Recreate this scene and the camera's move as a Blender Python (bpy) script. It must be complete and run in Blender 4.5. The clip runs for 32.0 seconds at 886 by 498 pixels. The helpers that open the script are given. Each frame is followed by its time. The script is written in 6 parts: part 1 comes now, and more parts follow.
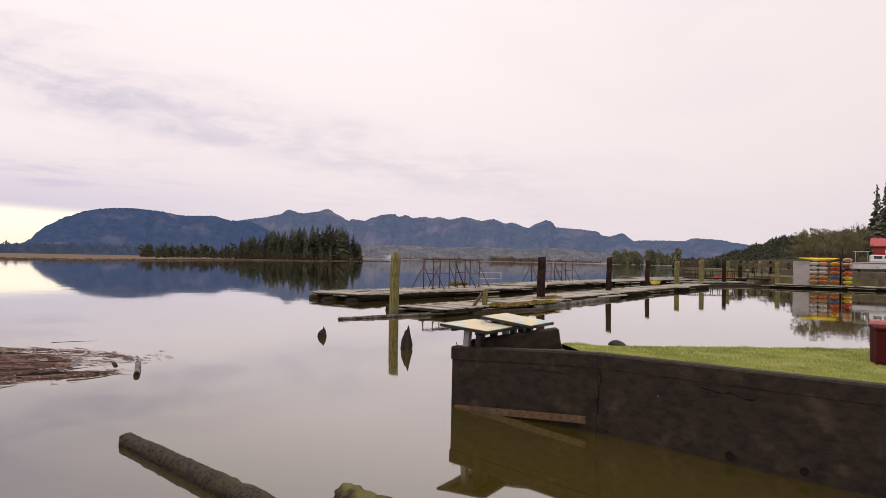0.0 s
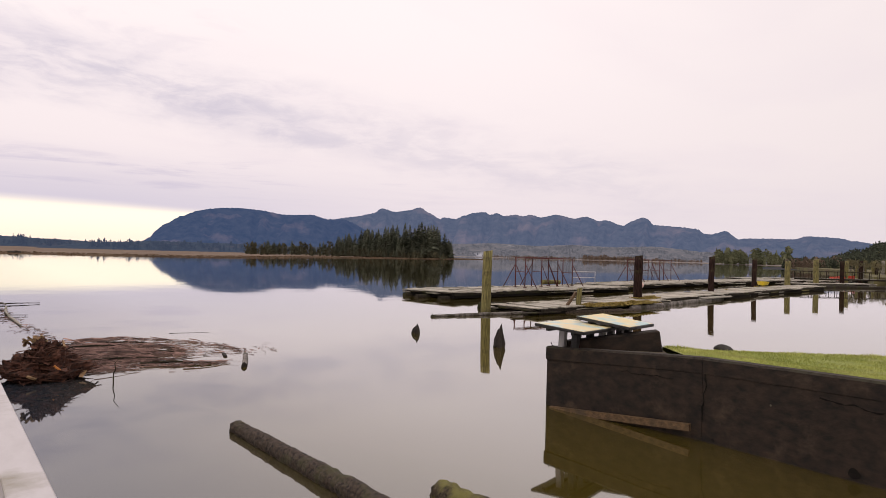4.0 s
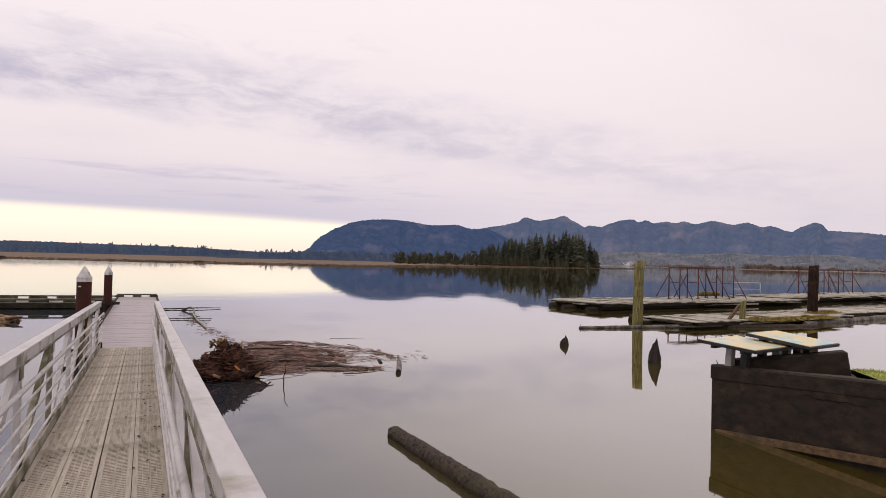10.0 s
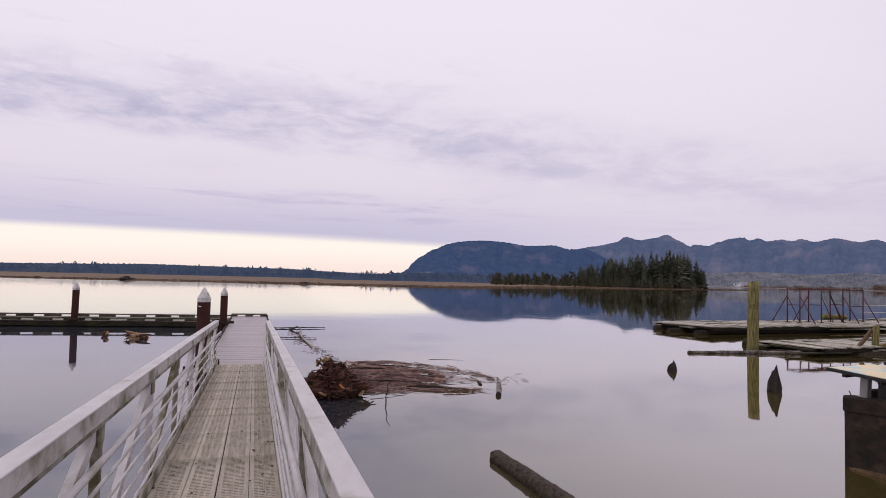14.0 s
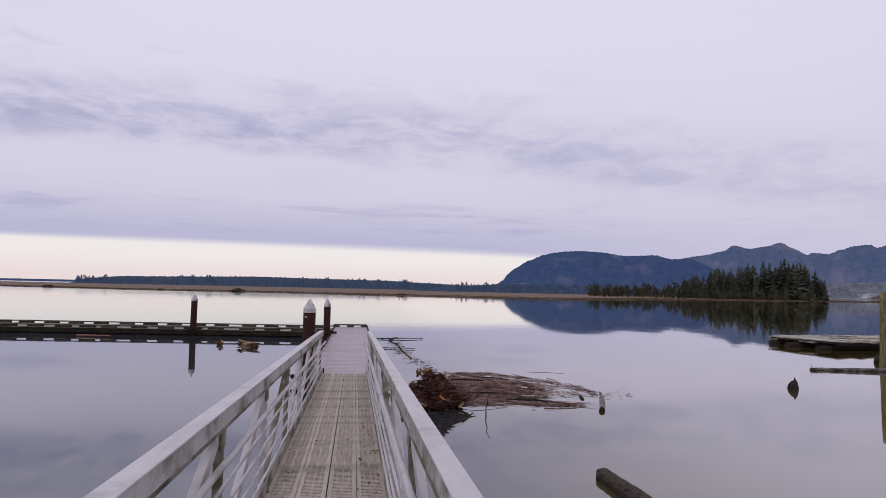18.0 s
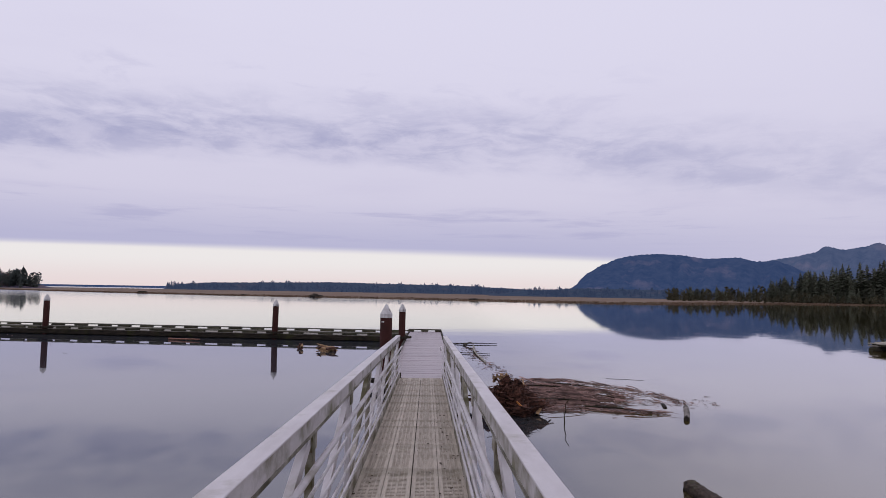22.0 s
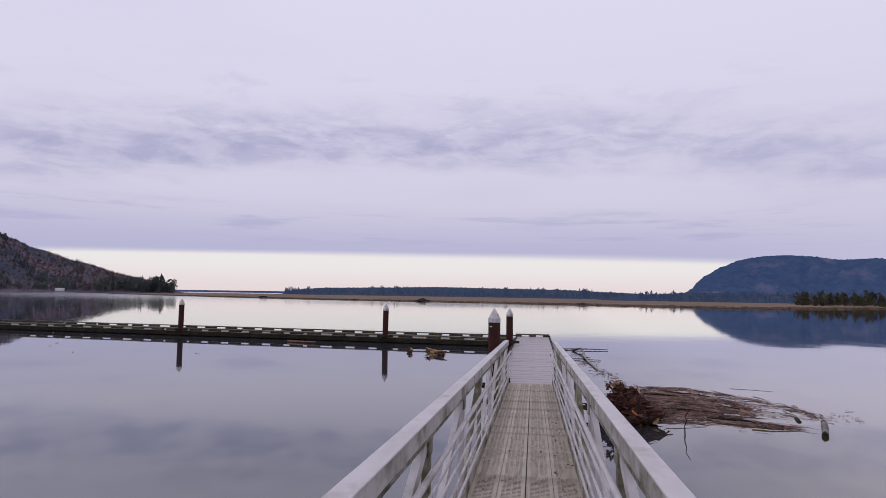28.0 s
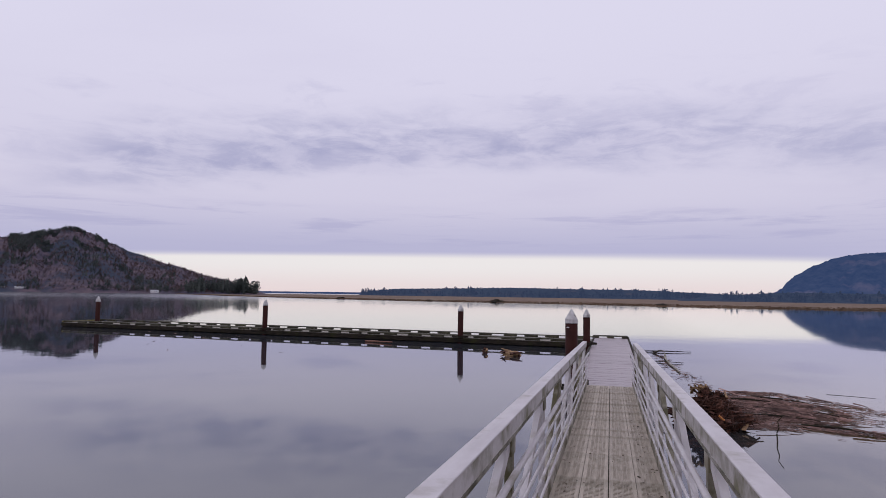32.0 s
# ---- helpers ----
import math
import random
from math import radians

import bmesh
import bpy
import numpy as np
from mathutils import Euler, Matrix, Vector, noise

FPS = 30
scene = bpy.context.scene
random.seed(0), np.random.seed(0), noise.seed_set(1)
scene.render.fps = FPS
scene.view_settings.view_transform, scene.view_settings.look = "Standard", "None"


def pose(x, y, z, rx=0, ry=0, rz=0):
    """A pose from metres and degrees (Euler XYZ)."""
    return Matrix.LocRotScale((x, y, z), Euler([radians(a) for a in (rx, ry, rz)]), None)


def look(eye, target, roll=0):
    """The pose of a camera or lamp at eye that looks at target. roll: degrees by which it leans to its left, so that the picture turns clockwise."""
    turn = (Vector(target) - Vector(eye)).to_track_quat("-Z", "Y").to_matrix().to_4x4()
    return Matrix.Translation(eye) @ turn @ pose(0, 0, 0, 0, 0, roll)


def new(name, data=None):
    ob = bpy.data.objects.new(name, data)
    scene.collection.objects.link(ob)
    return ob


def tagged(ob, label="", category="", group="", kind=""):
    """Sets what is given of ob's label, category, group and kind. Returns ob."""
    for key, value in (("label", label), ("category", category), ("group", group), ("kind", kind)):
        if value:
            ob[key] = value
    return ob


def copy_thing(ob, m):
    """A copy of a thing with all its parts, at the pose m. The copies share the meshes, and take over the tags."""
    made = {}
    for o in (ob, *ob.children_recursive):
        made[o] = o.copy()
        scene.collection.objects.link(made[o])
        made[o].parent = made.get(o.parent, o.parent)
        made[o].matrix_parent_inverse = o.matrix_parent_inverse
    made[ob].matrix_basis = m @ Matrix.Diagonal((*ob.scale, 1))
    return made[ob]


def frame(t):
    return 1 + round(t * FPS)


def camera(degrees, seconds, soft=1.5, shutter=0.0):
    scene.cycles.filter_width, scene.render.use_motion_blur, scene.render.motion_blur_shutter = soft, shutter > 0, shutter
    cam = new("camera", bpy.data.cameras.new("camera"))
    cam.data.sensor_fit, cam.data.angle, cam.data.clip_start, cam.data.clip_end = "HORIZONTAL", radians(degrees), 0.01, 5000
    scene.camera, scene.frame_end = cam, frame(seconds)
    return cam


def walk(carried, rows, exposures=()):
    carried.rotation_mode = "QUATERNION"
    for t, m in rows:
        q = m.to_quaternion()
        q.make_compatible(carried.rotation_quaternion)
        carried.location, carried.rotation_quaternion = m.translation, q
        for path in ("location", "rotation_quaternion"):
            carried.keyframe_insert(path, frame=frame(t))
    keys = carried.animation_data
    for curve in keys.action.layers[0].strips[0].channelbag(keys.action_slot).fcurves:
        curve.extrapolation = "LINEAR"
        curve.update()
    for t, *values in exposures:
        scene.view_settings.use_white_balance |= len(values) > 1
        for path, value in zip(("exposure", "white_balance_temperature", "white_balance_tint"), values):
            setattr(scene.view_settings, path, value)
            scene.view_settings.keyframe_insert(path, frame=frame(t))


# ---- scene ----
cam = camera(70.6, 32.0, soft=0.6)
PATH = [
    (0, (-0.857, -0.223, 2.609), (-0.868, 1.777, 2.641), 1.2),
    (0.5, (-0.87, -0.21, 2.602), (-0.926, 1.789, 2.632), 1.2),
    (1, (-0.868, -0.21, 2.603), (-0.966, 1.787, 2.631), 1.3),
    (1.5, (-0.875, -0.211, 2.605), (-1.006, 1.785, 2.631), 1.3),
    (2, (-0.883, -0.197, 2.605), (-1.045, 1.797, 2.63), 1.4),
    (2.5, (-0.881, -0.199, 2.609), (-1.076, 1.791, 2.632), 1.3),
    (3, (-0.892, -0.195, 2.607), (-1.122, 1.791, 2.63), 1.3),
    (3.5, (-0.907, -0.196, 2.611), (-1.172, 1.787, 2.632), 1.4),
    (5.5, (-0.953, -0.205, 2.623), (-1.362, 1.752, 2.64), 1.4),
    (6, (-0.96, -0.197, 2.624), (-1.408, 1.753, 2.64), 1.4),
    (6.5, (-0.967, -0.195, 2.63), (-1.446, 1.747, 2.645), 1.4),
    (7, (-0.977, -0.199, 2.637), (-1.489, 1.734, 2.653), 1.4),
    (7.5, (-0.984, -0.186, 2.641), (-1.537, 1.736, 2.658), 1.4),
    (8, (-1.007, -0.192, 2.641), (-1.598, 1.719, 2.661), 1.4),
    (8.5, (-1.032, -0.187, 2.637), (-1.664, 1.71, 2.659), 1.4),
    (9, (-1.032, -0.186, 2.646), (-1.708, 1.697, 2.669), 1.4),
    (9.5, (-1.05, -0.195, 2.646), (-1.755, 1.677, 2.675), 1.4),
    (10, (-1.053, -0.201, 2.65), (-1.792, 1.657, 2.687), 1.4),
    (10.5, (-1.055, -0.199, 2.649), (-1.831, 1.644, 2.705), 1.3),
    (11, (-1.069, -0.185, 2.655), (-1.875, 1.644, 2.725), 1.3),
    (11.5, (-1.071, -0.183, 2.656), (-1.909, 1.632, 2.735), 1.3),
    (12, (-1.09, -0.181, 2.652), (-1.956, 1.62, 2.738), 1.3),
    (12.5, (-1.091, -0.189, 2.651), (-1.996, 1.592, 2.74), 1.3),
    (13, (-1.108, -0.18, 2.647), (-2.052, 1.581, 2.74), 1.3),
    (13.5, (-1.116, -0.192, 2.65), (-2.097, 1.548, 2.744), 1.3),
    (14, (-1.127, -0.204, 2.652), (-2.142, 1.517, 2.749), 1.3),
    (14.5, (-1.137, -0.192, 2.657), (-2.183, 1.51, 2.758), 1.3),
    (16.5, (-1.19, -0.187, 2.646), (-2.369, 1.425, 2.766), 1.2),
    (17, (-1.216, -0.177, 2.636), (-2.424, 1.413, 2.759), 1.2),
    (17.5, (-1.221, -0.179, 2.64), (-2.457, 1.388, 2.766), 1.1),
    (18, (-1.231, -0.191, 2.643), (-2.493, 1.355, 2.77), 1.2),
    (18.5, (-1.237, -0.216, 2.638), (-2.52, 1.313, 2.768), 1.2),
    (19, (-1.253, -0.218, 2.639), (-2.549, 1.3, 2.771), 1.2),
    (19.5, (-1.259, -0.199, 2.641), (-2.575, 1.301, 2.774), 1.1),
    (20, (-1.271, -0.201, 2.635), (-2.608, 1.28, 2.77), 1.0),
    (20.5, (-1.276, -0.204, 2.641), (-2.636, 1.256, 2.777), 1.1),
    (21, (-1.286, -0.206, 2.644), (-2.667, 1.234, 2.78), 1.1),
    (21.5, (-1.289, -0.222, 2.648), (-2.698, 1.191, 2.786), 1.1),
    (22, (-1.286, -0.245, 2.648), (-2.716, 1.146, 2.786), 1.0),
    (22.5, (-1.284, -0.237, 2.647), (-2.736, 1.132, 2.787), 1.0),
    (23, (-1.294, -0.241, 2.648), (-2.764, 1.108, 2.788), 1.0),
    (23.5, (-1.286, -0.234, 2.656), (-2.781, 1.087, 2.796), 0.9),
    (24, (-1.304, -0.253, 2.652), (-2.821, 1.043, 2.794), 1.0),
    (24.5, (-1.312, -0.249, 2.646), (-2.85, 1.02, 2.79), 1.0),
    (25, (-1.321, -0.245, 2.652), (-2.88, 0.999, 2.797), 0.9),
    (25.5, (-1.329, -0.259, 2.642), (-2.901, 0.968, 2.788), 1.0),
    (27.5, (-1.355, -0.235, 2.641), (-2.982, 0.918, 2.788), 0.9),
    (28, (-1.374, -0.24, 2.646), (-3.017, 0.892, 2.793), 0.9),
    (28.5, (-1.378, -0.251, 2.644), (-3.041, 0.851, 2.791), 0.9),
    (29, (-1.388, -0.23, 2.653), (-3.068, 0.845, 2.8), 0.8),
    (29.5, (-1.381, -0.254, 2.649), (-3.073, 0.802, 2.795), 0.8),
    (30, (-1.343, -0.299, 2.652), (-3.051, 0.732, 2.798), 0.8),
    (30.5, (-1.332, -0.333, 2.652), (-3.057, 0.668, 2.798), 0.8),
    (31, (-1.323, -0.327, 2.648), (-3.062, 0.651, 2.793), 0.8),
    (31.5, (-1.336, -0.326, 2.642), (-3.087, 0.63, 2.789), 0.8),
    (32, (-1.371, -0.297, 2.639), (-3.135, 0.635, 2.785), 0.8),
]
EXPOSURES = [(0, 0.16, 6800, 13), (6, 0.16, 6800, 13), (9, 0.08, 6750, 13), (13, -0.03, 6300, 17), (16, -0.2, 5950, 18), (19, -0.28, 5750, 17.5), (32, -0.30, 5720, 18)]
walk(cam, [(t, look(eye, target, roll)) for t, eye, target, roll in PATH], EXPOSURES)

# ---------------------------------------------------------------- world and light
world = bpy.data.worlds.new("overcast")
world.use_nodes = True
scene.world = world


def build_sky():
    """High overcast: a pale veil, long streaky cloud bands, a clear warm gap low over the sea."""
    nt = world.node_tree
    nt.nodes.clear()
    N, L = nt.nodes.new, nt.links.new
    out, bg = N("ShaderNodeOutputWorld"), N("ShaderNodeBackground")
    L(bg.outputs[0], out.inputs[0])
    co = N("ShaderNodeTexCoord")
    sep = N("ShaderNodeSeparateXYZ")
    L(co.outputs["Generated"], sep.inputs[0])

    def math_node(op, a, b=None, c=None, clamp=False):
        n = N("ShaderNodeMath")
        n.operation, n.use_clamp = op, clamp
        for i, v in enumerate((a, b, c)):
            if v is None:
                continue
            if isinstance(v, (int, float)):
                n.inputs[i].default_value = v
            else:
                L(v, n.inputs[i])
        return n.outputs[0]

    def ramp(v, lo, hi, steps="SMOOTHSTEP"):
        n = N("ShaderNodeMapRange")
        n.interpolation_type = steps
        n.inputs[1].default_value, n.inputs[2].default_value = lo, hi
        L(v, n.inputs[0])
        return n.outputs[0]

    def blend(f, a, b):
        n = N("ShaderNodeMix")
        n.data_type = "RGBA"
        if isinstance(f, (int, float)):
            n.inputs[0].default_value = f
        else:
            L(f, n.inputs[0])
        for i, v in ((6, a), (7, b)):
            if isinstance(v, tuple):
                n.inputs[i].default_value = (*v, 1)
            else:
                L(v, n.inputs[i])
        return n.outputs[2]

    def cloud(stretch, shift, detail, rough, distort, over=None):
        m = N("ShaderNodeMapping")
        m.inputs["Scale"].default_value = stretch
        m.inputs["Location"].default_value = shift
        L((over or plane).outputs[0], m.inputs[0])
        n = N("ShaderNodeTexNoise")
        n.inputs["Scale"].default_value, n.inputs["Detail"].default_value = 1.0, detail
        n.inputs["Roughness"].default_value, n.inputs["Distortion"].default_value = rough, distort
        L(m.outputs[0], n.inputs["Vector"])
        return n.outputs[0]

    x, y, z = sep.outputs[0], sep.outputs[1], sep.outputs[2]
    up = math_node("MAXIMUM", z, 0.012)
    # the cloud deck as a plane: its bands lie square to the seaward way
    off = math_node("DIVIDE", math_node("ADD", math_node("MULTIPLY", x, -0.866), math_node("MULTIPLY", y, 0.5)), up)
    run = math_node("DIVIDE", math_node("ADD", math_node("MULTIPLY", x, 0.5), math_node("MULTIPLY", y, 0.866)), up)
    plane = N("ShaderNodeCombineXYZ")
    L(run, plane.inputs[0])
    L(off, plane.inputs[1])

    sky = N("ShaderNodeTexSky")
    sky.sky_type, sky.sun_disc = "NISHITA", False
    sky.sun_elevation, sky.sun_rotation = SUN_HEIGHT, SUN_TURN
    sky.air_density, sky.dust_density = 1.0, 3.0
    clear = N("ShaderNodeVectorMath")
    clear.operation = "SCALE"
    clear.inputs["Scale"].default_value = 0.05
    L(sky.outputs[0], clear.inputs[0])

    # bearing to the left of north and height above the horizon, in degrees
    az = math_node("MULTIPLY", math_node("ARCTAN2", math_node("MULTIPLY", x, -1.0), y), 57.29578)
    el = math_node("MULTIPLY", math_node("ARCSINE", z), 57.29578)

    dome = N("ShaderNodeCombineXYZ")
    L(az, dome.inputs[0])
    L(el, dome.inputs[1])

    veil = blend(ramp(z, 0.0, 0.45), (0.800, 0.730, 0.762), (0.930, 0.864, 0.882))
    veil = blend(0.06, veil, clear.outputs[0])
    # thicker, greyer veil inland
    veil = blend(math_node("MULTIPLY", math_node("SUBTRACT", 1.0, ramp(az, -45.0, 12.0)), 0.46), veil, (0.64, 0.60, 0.605))
    # broad soft unevenness of the veil
    veil = blend(math_node("MULTIPLY", ramp(cloud((0.5, 0.8, 1), (5.2, 2.0, 0), 5, 0.5, 0.2), 0.45, 0.75), 0.20), veil, (0.66, 0.60, 0.68))
    # the long arch of broken cloud: highest over the marsh, sinking inland, with a firmer lower edge
    q = math_node("MULTIPLY", az, 0.02)
    arch = math_node("MULTIPLY_ADD", math_node("MULTIPLY_ADD", math_node("MULTIPLY_ADD", q, -0.75, -3.38), q, 10.27), q, 7.83)
    wob = math_node("MULTIPLY", math_node("SUBTRACT", cloud((0.055, 0.16, 1), (2.1, 6.3, 0), 6, 0.58, 0.3, dome), 0.5), 7.0)
    up_by = math_node("ADD", math_node("SUBTRACT", el, arch), wob)
    band = math_node("MULTIPLY", ramp(up_by, -3.4, -1.0), math_node("SUBTRACT", 1.0, ramp(up_by, -0.2, 4.2)))
    band = math_node("MULTIPLY", band, math_node("MULTIPLY", ramp(az, -17.0, -3.0), math_node("SUBTRACT", 1.0, ramp(az, 88.0, 99.0))))
    clumps = math_node("ADD", math_node("MULTIPLY", ramp(cloud((0.20, 0.62, 1), (3.1, 0.4, 0), 8, 0.62, 0.4, dome), 0.38, 0.64), 0.60), math_node("MULTIPLY", ramp(cloud((0.060, 0.30, 1), (1.7, 4.4, 0), 6, 0.58, 0.3, dome), 0.40, 0.62), 0.40))
    thick = math_node("MULTIPLY_ADD", ramp(az, 4.0, 50.0), 0.46, 0.40)
    veil = blend(math_node("MULTIPLY", math_node("MULTIPLY", band, math_node("MULTIPLY_ADD", clumps, 0.85, 0.15)), thick), veil, (0.44, 0.43, 0.555))
    # thin wisps above it and bright breaks within
    wisp = math_node("MULTIPLY", ramp(cloud((0.10, 0.42, 1), (8.2, 3.3, 0), 8, 0.62, 0.5, dome), 0.52, 0.70), math_node("MULTIPLY", ramp(up_by, -1.0, 1.5), math_node("SUBTRACT", 1.0, ramp(up_by, 4.0, 9.0))))
    veil = blend(math_node("MULTIPLY", math_node("MULTIPLY", wisp, ramp(az, 10.0, 45.0)), 0.30), veil, (0.55, 0.52, 0.63))
    # low dark streaks, then the lilac bank that ends above the clear gap
    wave = ramp(cloud((0.075, 0.85, 1), (0.2, 1.7, 0), 7, 0.60, 0.3, dome), 0.50, 0.66)
    wave = math_node("MULTIPLY", wave, math_node("MULTIPLY", ramp(el, 3.8, 5.4), math_node("SUBTRACT", 1.0, ramp(el, 6.6, 8.4))))
    veil = blend(math_node("MULTIPLY", math_node("MULTIPLY", wave, ramp(az, -5.0, 28.0)), 0.48), veil, (0.46, 0.43, 0.57))
    bank = math_node("MULTIPLY", ramp(math_node("MULTIPLY", math_node("ADD", el, math_node("MULTIPLY", wob, 0.12)), -1.0), -9.0, -3.2), math_node("MULTIPLY_ADD", ramp(az, 2.0, 40.0), 0.52, 0.22))
    veil = blend(bank, veil, (0.520, 0.500, 0.620))
    edge = math_node("ADD", off, math_node("MULTIPLY", math_node("SUBTRACT", cloud((0.03, 0.1, 1), (0, 0, 0), 3, 0.5, 0.0), 0.5), 6.0))
    glow = blend(ramp(z, 0.0, 0.05), (0.98, 0.81, 0.68), (1.03, 0.95, 0.79))
    veil = blend(ramp(edge, 14.5, 18.0), veil, glow)
    L(veil, bg.inputs[0])
    bg.inputs[1].default_value = SKY


SUN_HEIGHT, SUN_TURN, SKY = radians(48), radians(-150), 1.04
build_sky()
sun = new("sun", bpy.data.lights.new("sun", "SUN"))
sun.data.energy, sun.data.angle, sun.data.color = 0.5, radians(25), (1.0, 0.95, 0.88)
sun.matrix_world = look((0, 0, 50), (-50 * math.cos(SUN_HEIGHT) * math.sin(SUN_TURN), -50 * math.cos(SUN_HEIGHT) * math.cos(SUN_TURN), 50 - 50 * math.sin(SUN_HEIGHT)))


# ---------------------------------------------------------------- materials
def material(name, dark, light, rough=0.8, metal=0.0, grain=(8, 8, 8), stain=None, stain_scale=0.6, stain_at=(0.52, 0.7), bump=0.3, depth=0.01,
             spec=0.4, vary=0.0, coords="Object", glow=0.0, tint=None, island=False):
    """Two-scale procedural surface: fine grain from dark to light, larger stains, bump, and a shift from piece to piece."""
    m = bpy.data.materials.new(name)
    m.use_nodes = True
    nt = m.node_tree
    N, L = nt.nodes.new, nt.links.new
    bsdf = nt.nodes["Principled BSDF"]
    co = N("ShaderNodeTexCoord")
    mp = N("ShaderNodeMapping")
    mp.inputs["Scale"].default_value = grain
    L(co.outputs[coords], mp.inputs[0])
    fine = N("ShaderNodeTexNoise")
    fine.inputs["Scale"].default_value, fine.inputs["Detail"].default_value, fine.inputs["Roughness"].default_value = 1, 8, 0.62
    L(mp.outputs[0], fine.inputs["Vector"])
    ramp = N("ShaderNodeValToRGB")
    ramp.color_ramp.elements[0].position, ramp.color_ramp.elements[1].position = 0.34, 0.66
    ramp.color_ramp.elements[0].color, ramp.color_ramp.elements[1].color = (*dark, 1), (*light, 1)
    L(fine.outputs[0], ramp.inputs[0])
    colour = ramp.outputs[0]
    if stain:
        big = N("ShaderNodeTexNoise")
        big.inputs["Scale"].default_value, big.inputs["Detail"].default_value, big.inputs["Roughness"].default_value = stain_scale, 6, 0.6
        L(co.outputs[coords], big.inputs["Vector"])
        rg = N("ShaderNodeMapRange")
        rg.inputs[1].default_value, rg.inputs[2].default_value = stain_at
        L(big.outputs[0], rg.inputs[0])
        mix = N("ShaderNodeMix")
        mix.data_type = "RGBA"
        mix.inputs[7].default_value = (*stain, 1)
        L(rg.outputs[0], mix.inputs[0])
        L(colour, mix.inputs[6])
        colour = mix.outputs[2]
    if vary:
        src = N("ShaderNodeNewGeometry").outputs["Random Per Island"] if island else N("ShaderNodeObjectInfo").outputs["Random"]
        hsv = N("ShaderNodeHueSaturation")
        mr = N("ShaderNodeMapRange")
        mr.inputs[3].default_value, mr.inputs[4].default_value = 1 - vary, 1 + vary
        L(src, mr.inputs[0])
        L(mr.outputs[0], hsv.inputs["Value"])
        L(colour, hsv.inputs["Color"])
        colour = hsv.outputs[0]
    L(colour, bsdf.inputs["Base Color"])
    bsdf.inputs["Roughness"].default_value, bsdf.inputs["Metallic"].default_value = rough, metal
    bsdf.inputs["Specular IOR Level"].default_value = spec
    if bump:
        bp = N("ShaderNodeBump")
        bp.inputs["Strength"].default_value, bp.inputs["Distance"].default_value = bump, depth
        L(fine.outputs[0], bp.inputs["Height"])
        L(bp.outputs[0], bsdf.inputs["Normal"])
    # glow: distance haze of far land, put into the surface as emission
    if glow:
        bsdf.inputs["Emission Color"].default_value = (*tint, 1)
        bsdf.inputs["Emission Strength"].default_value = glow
    return m


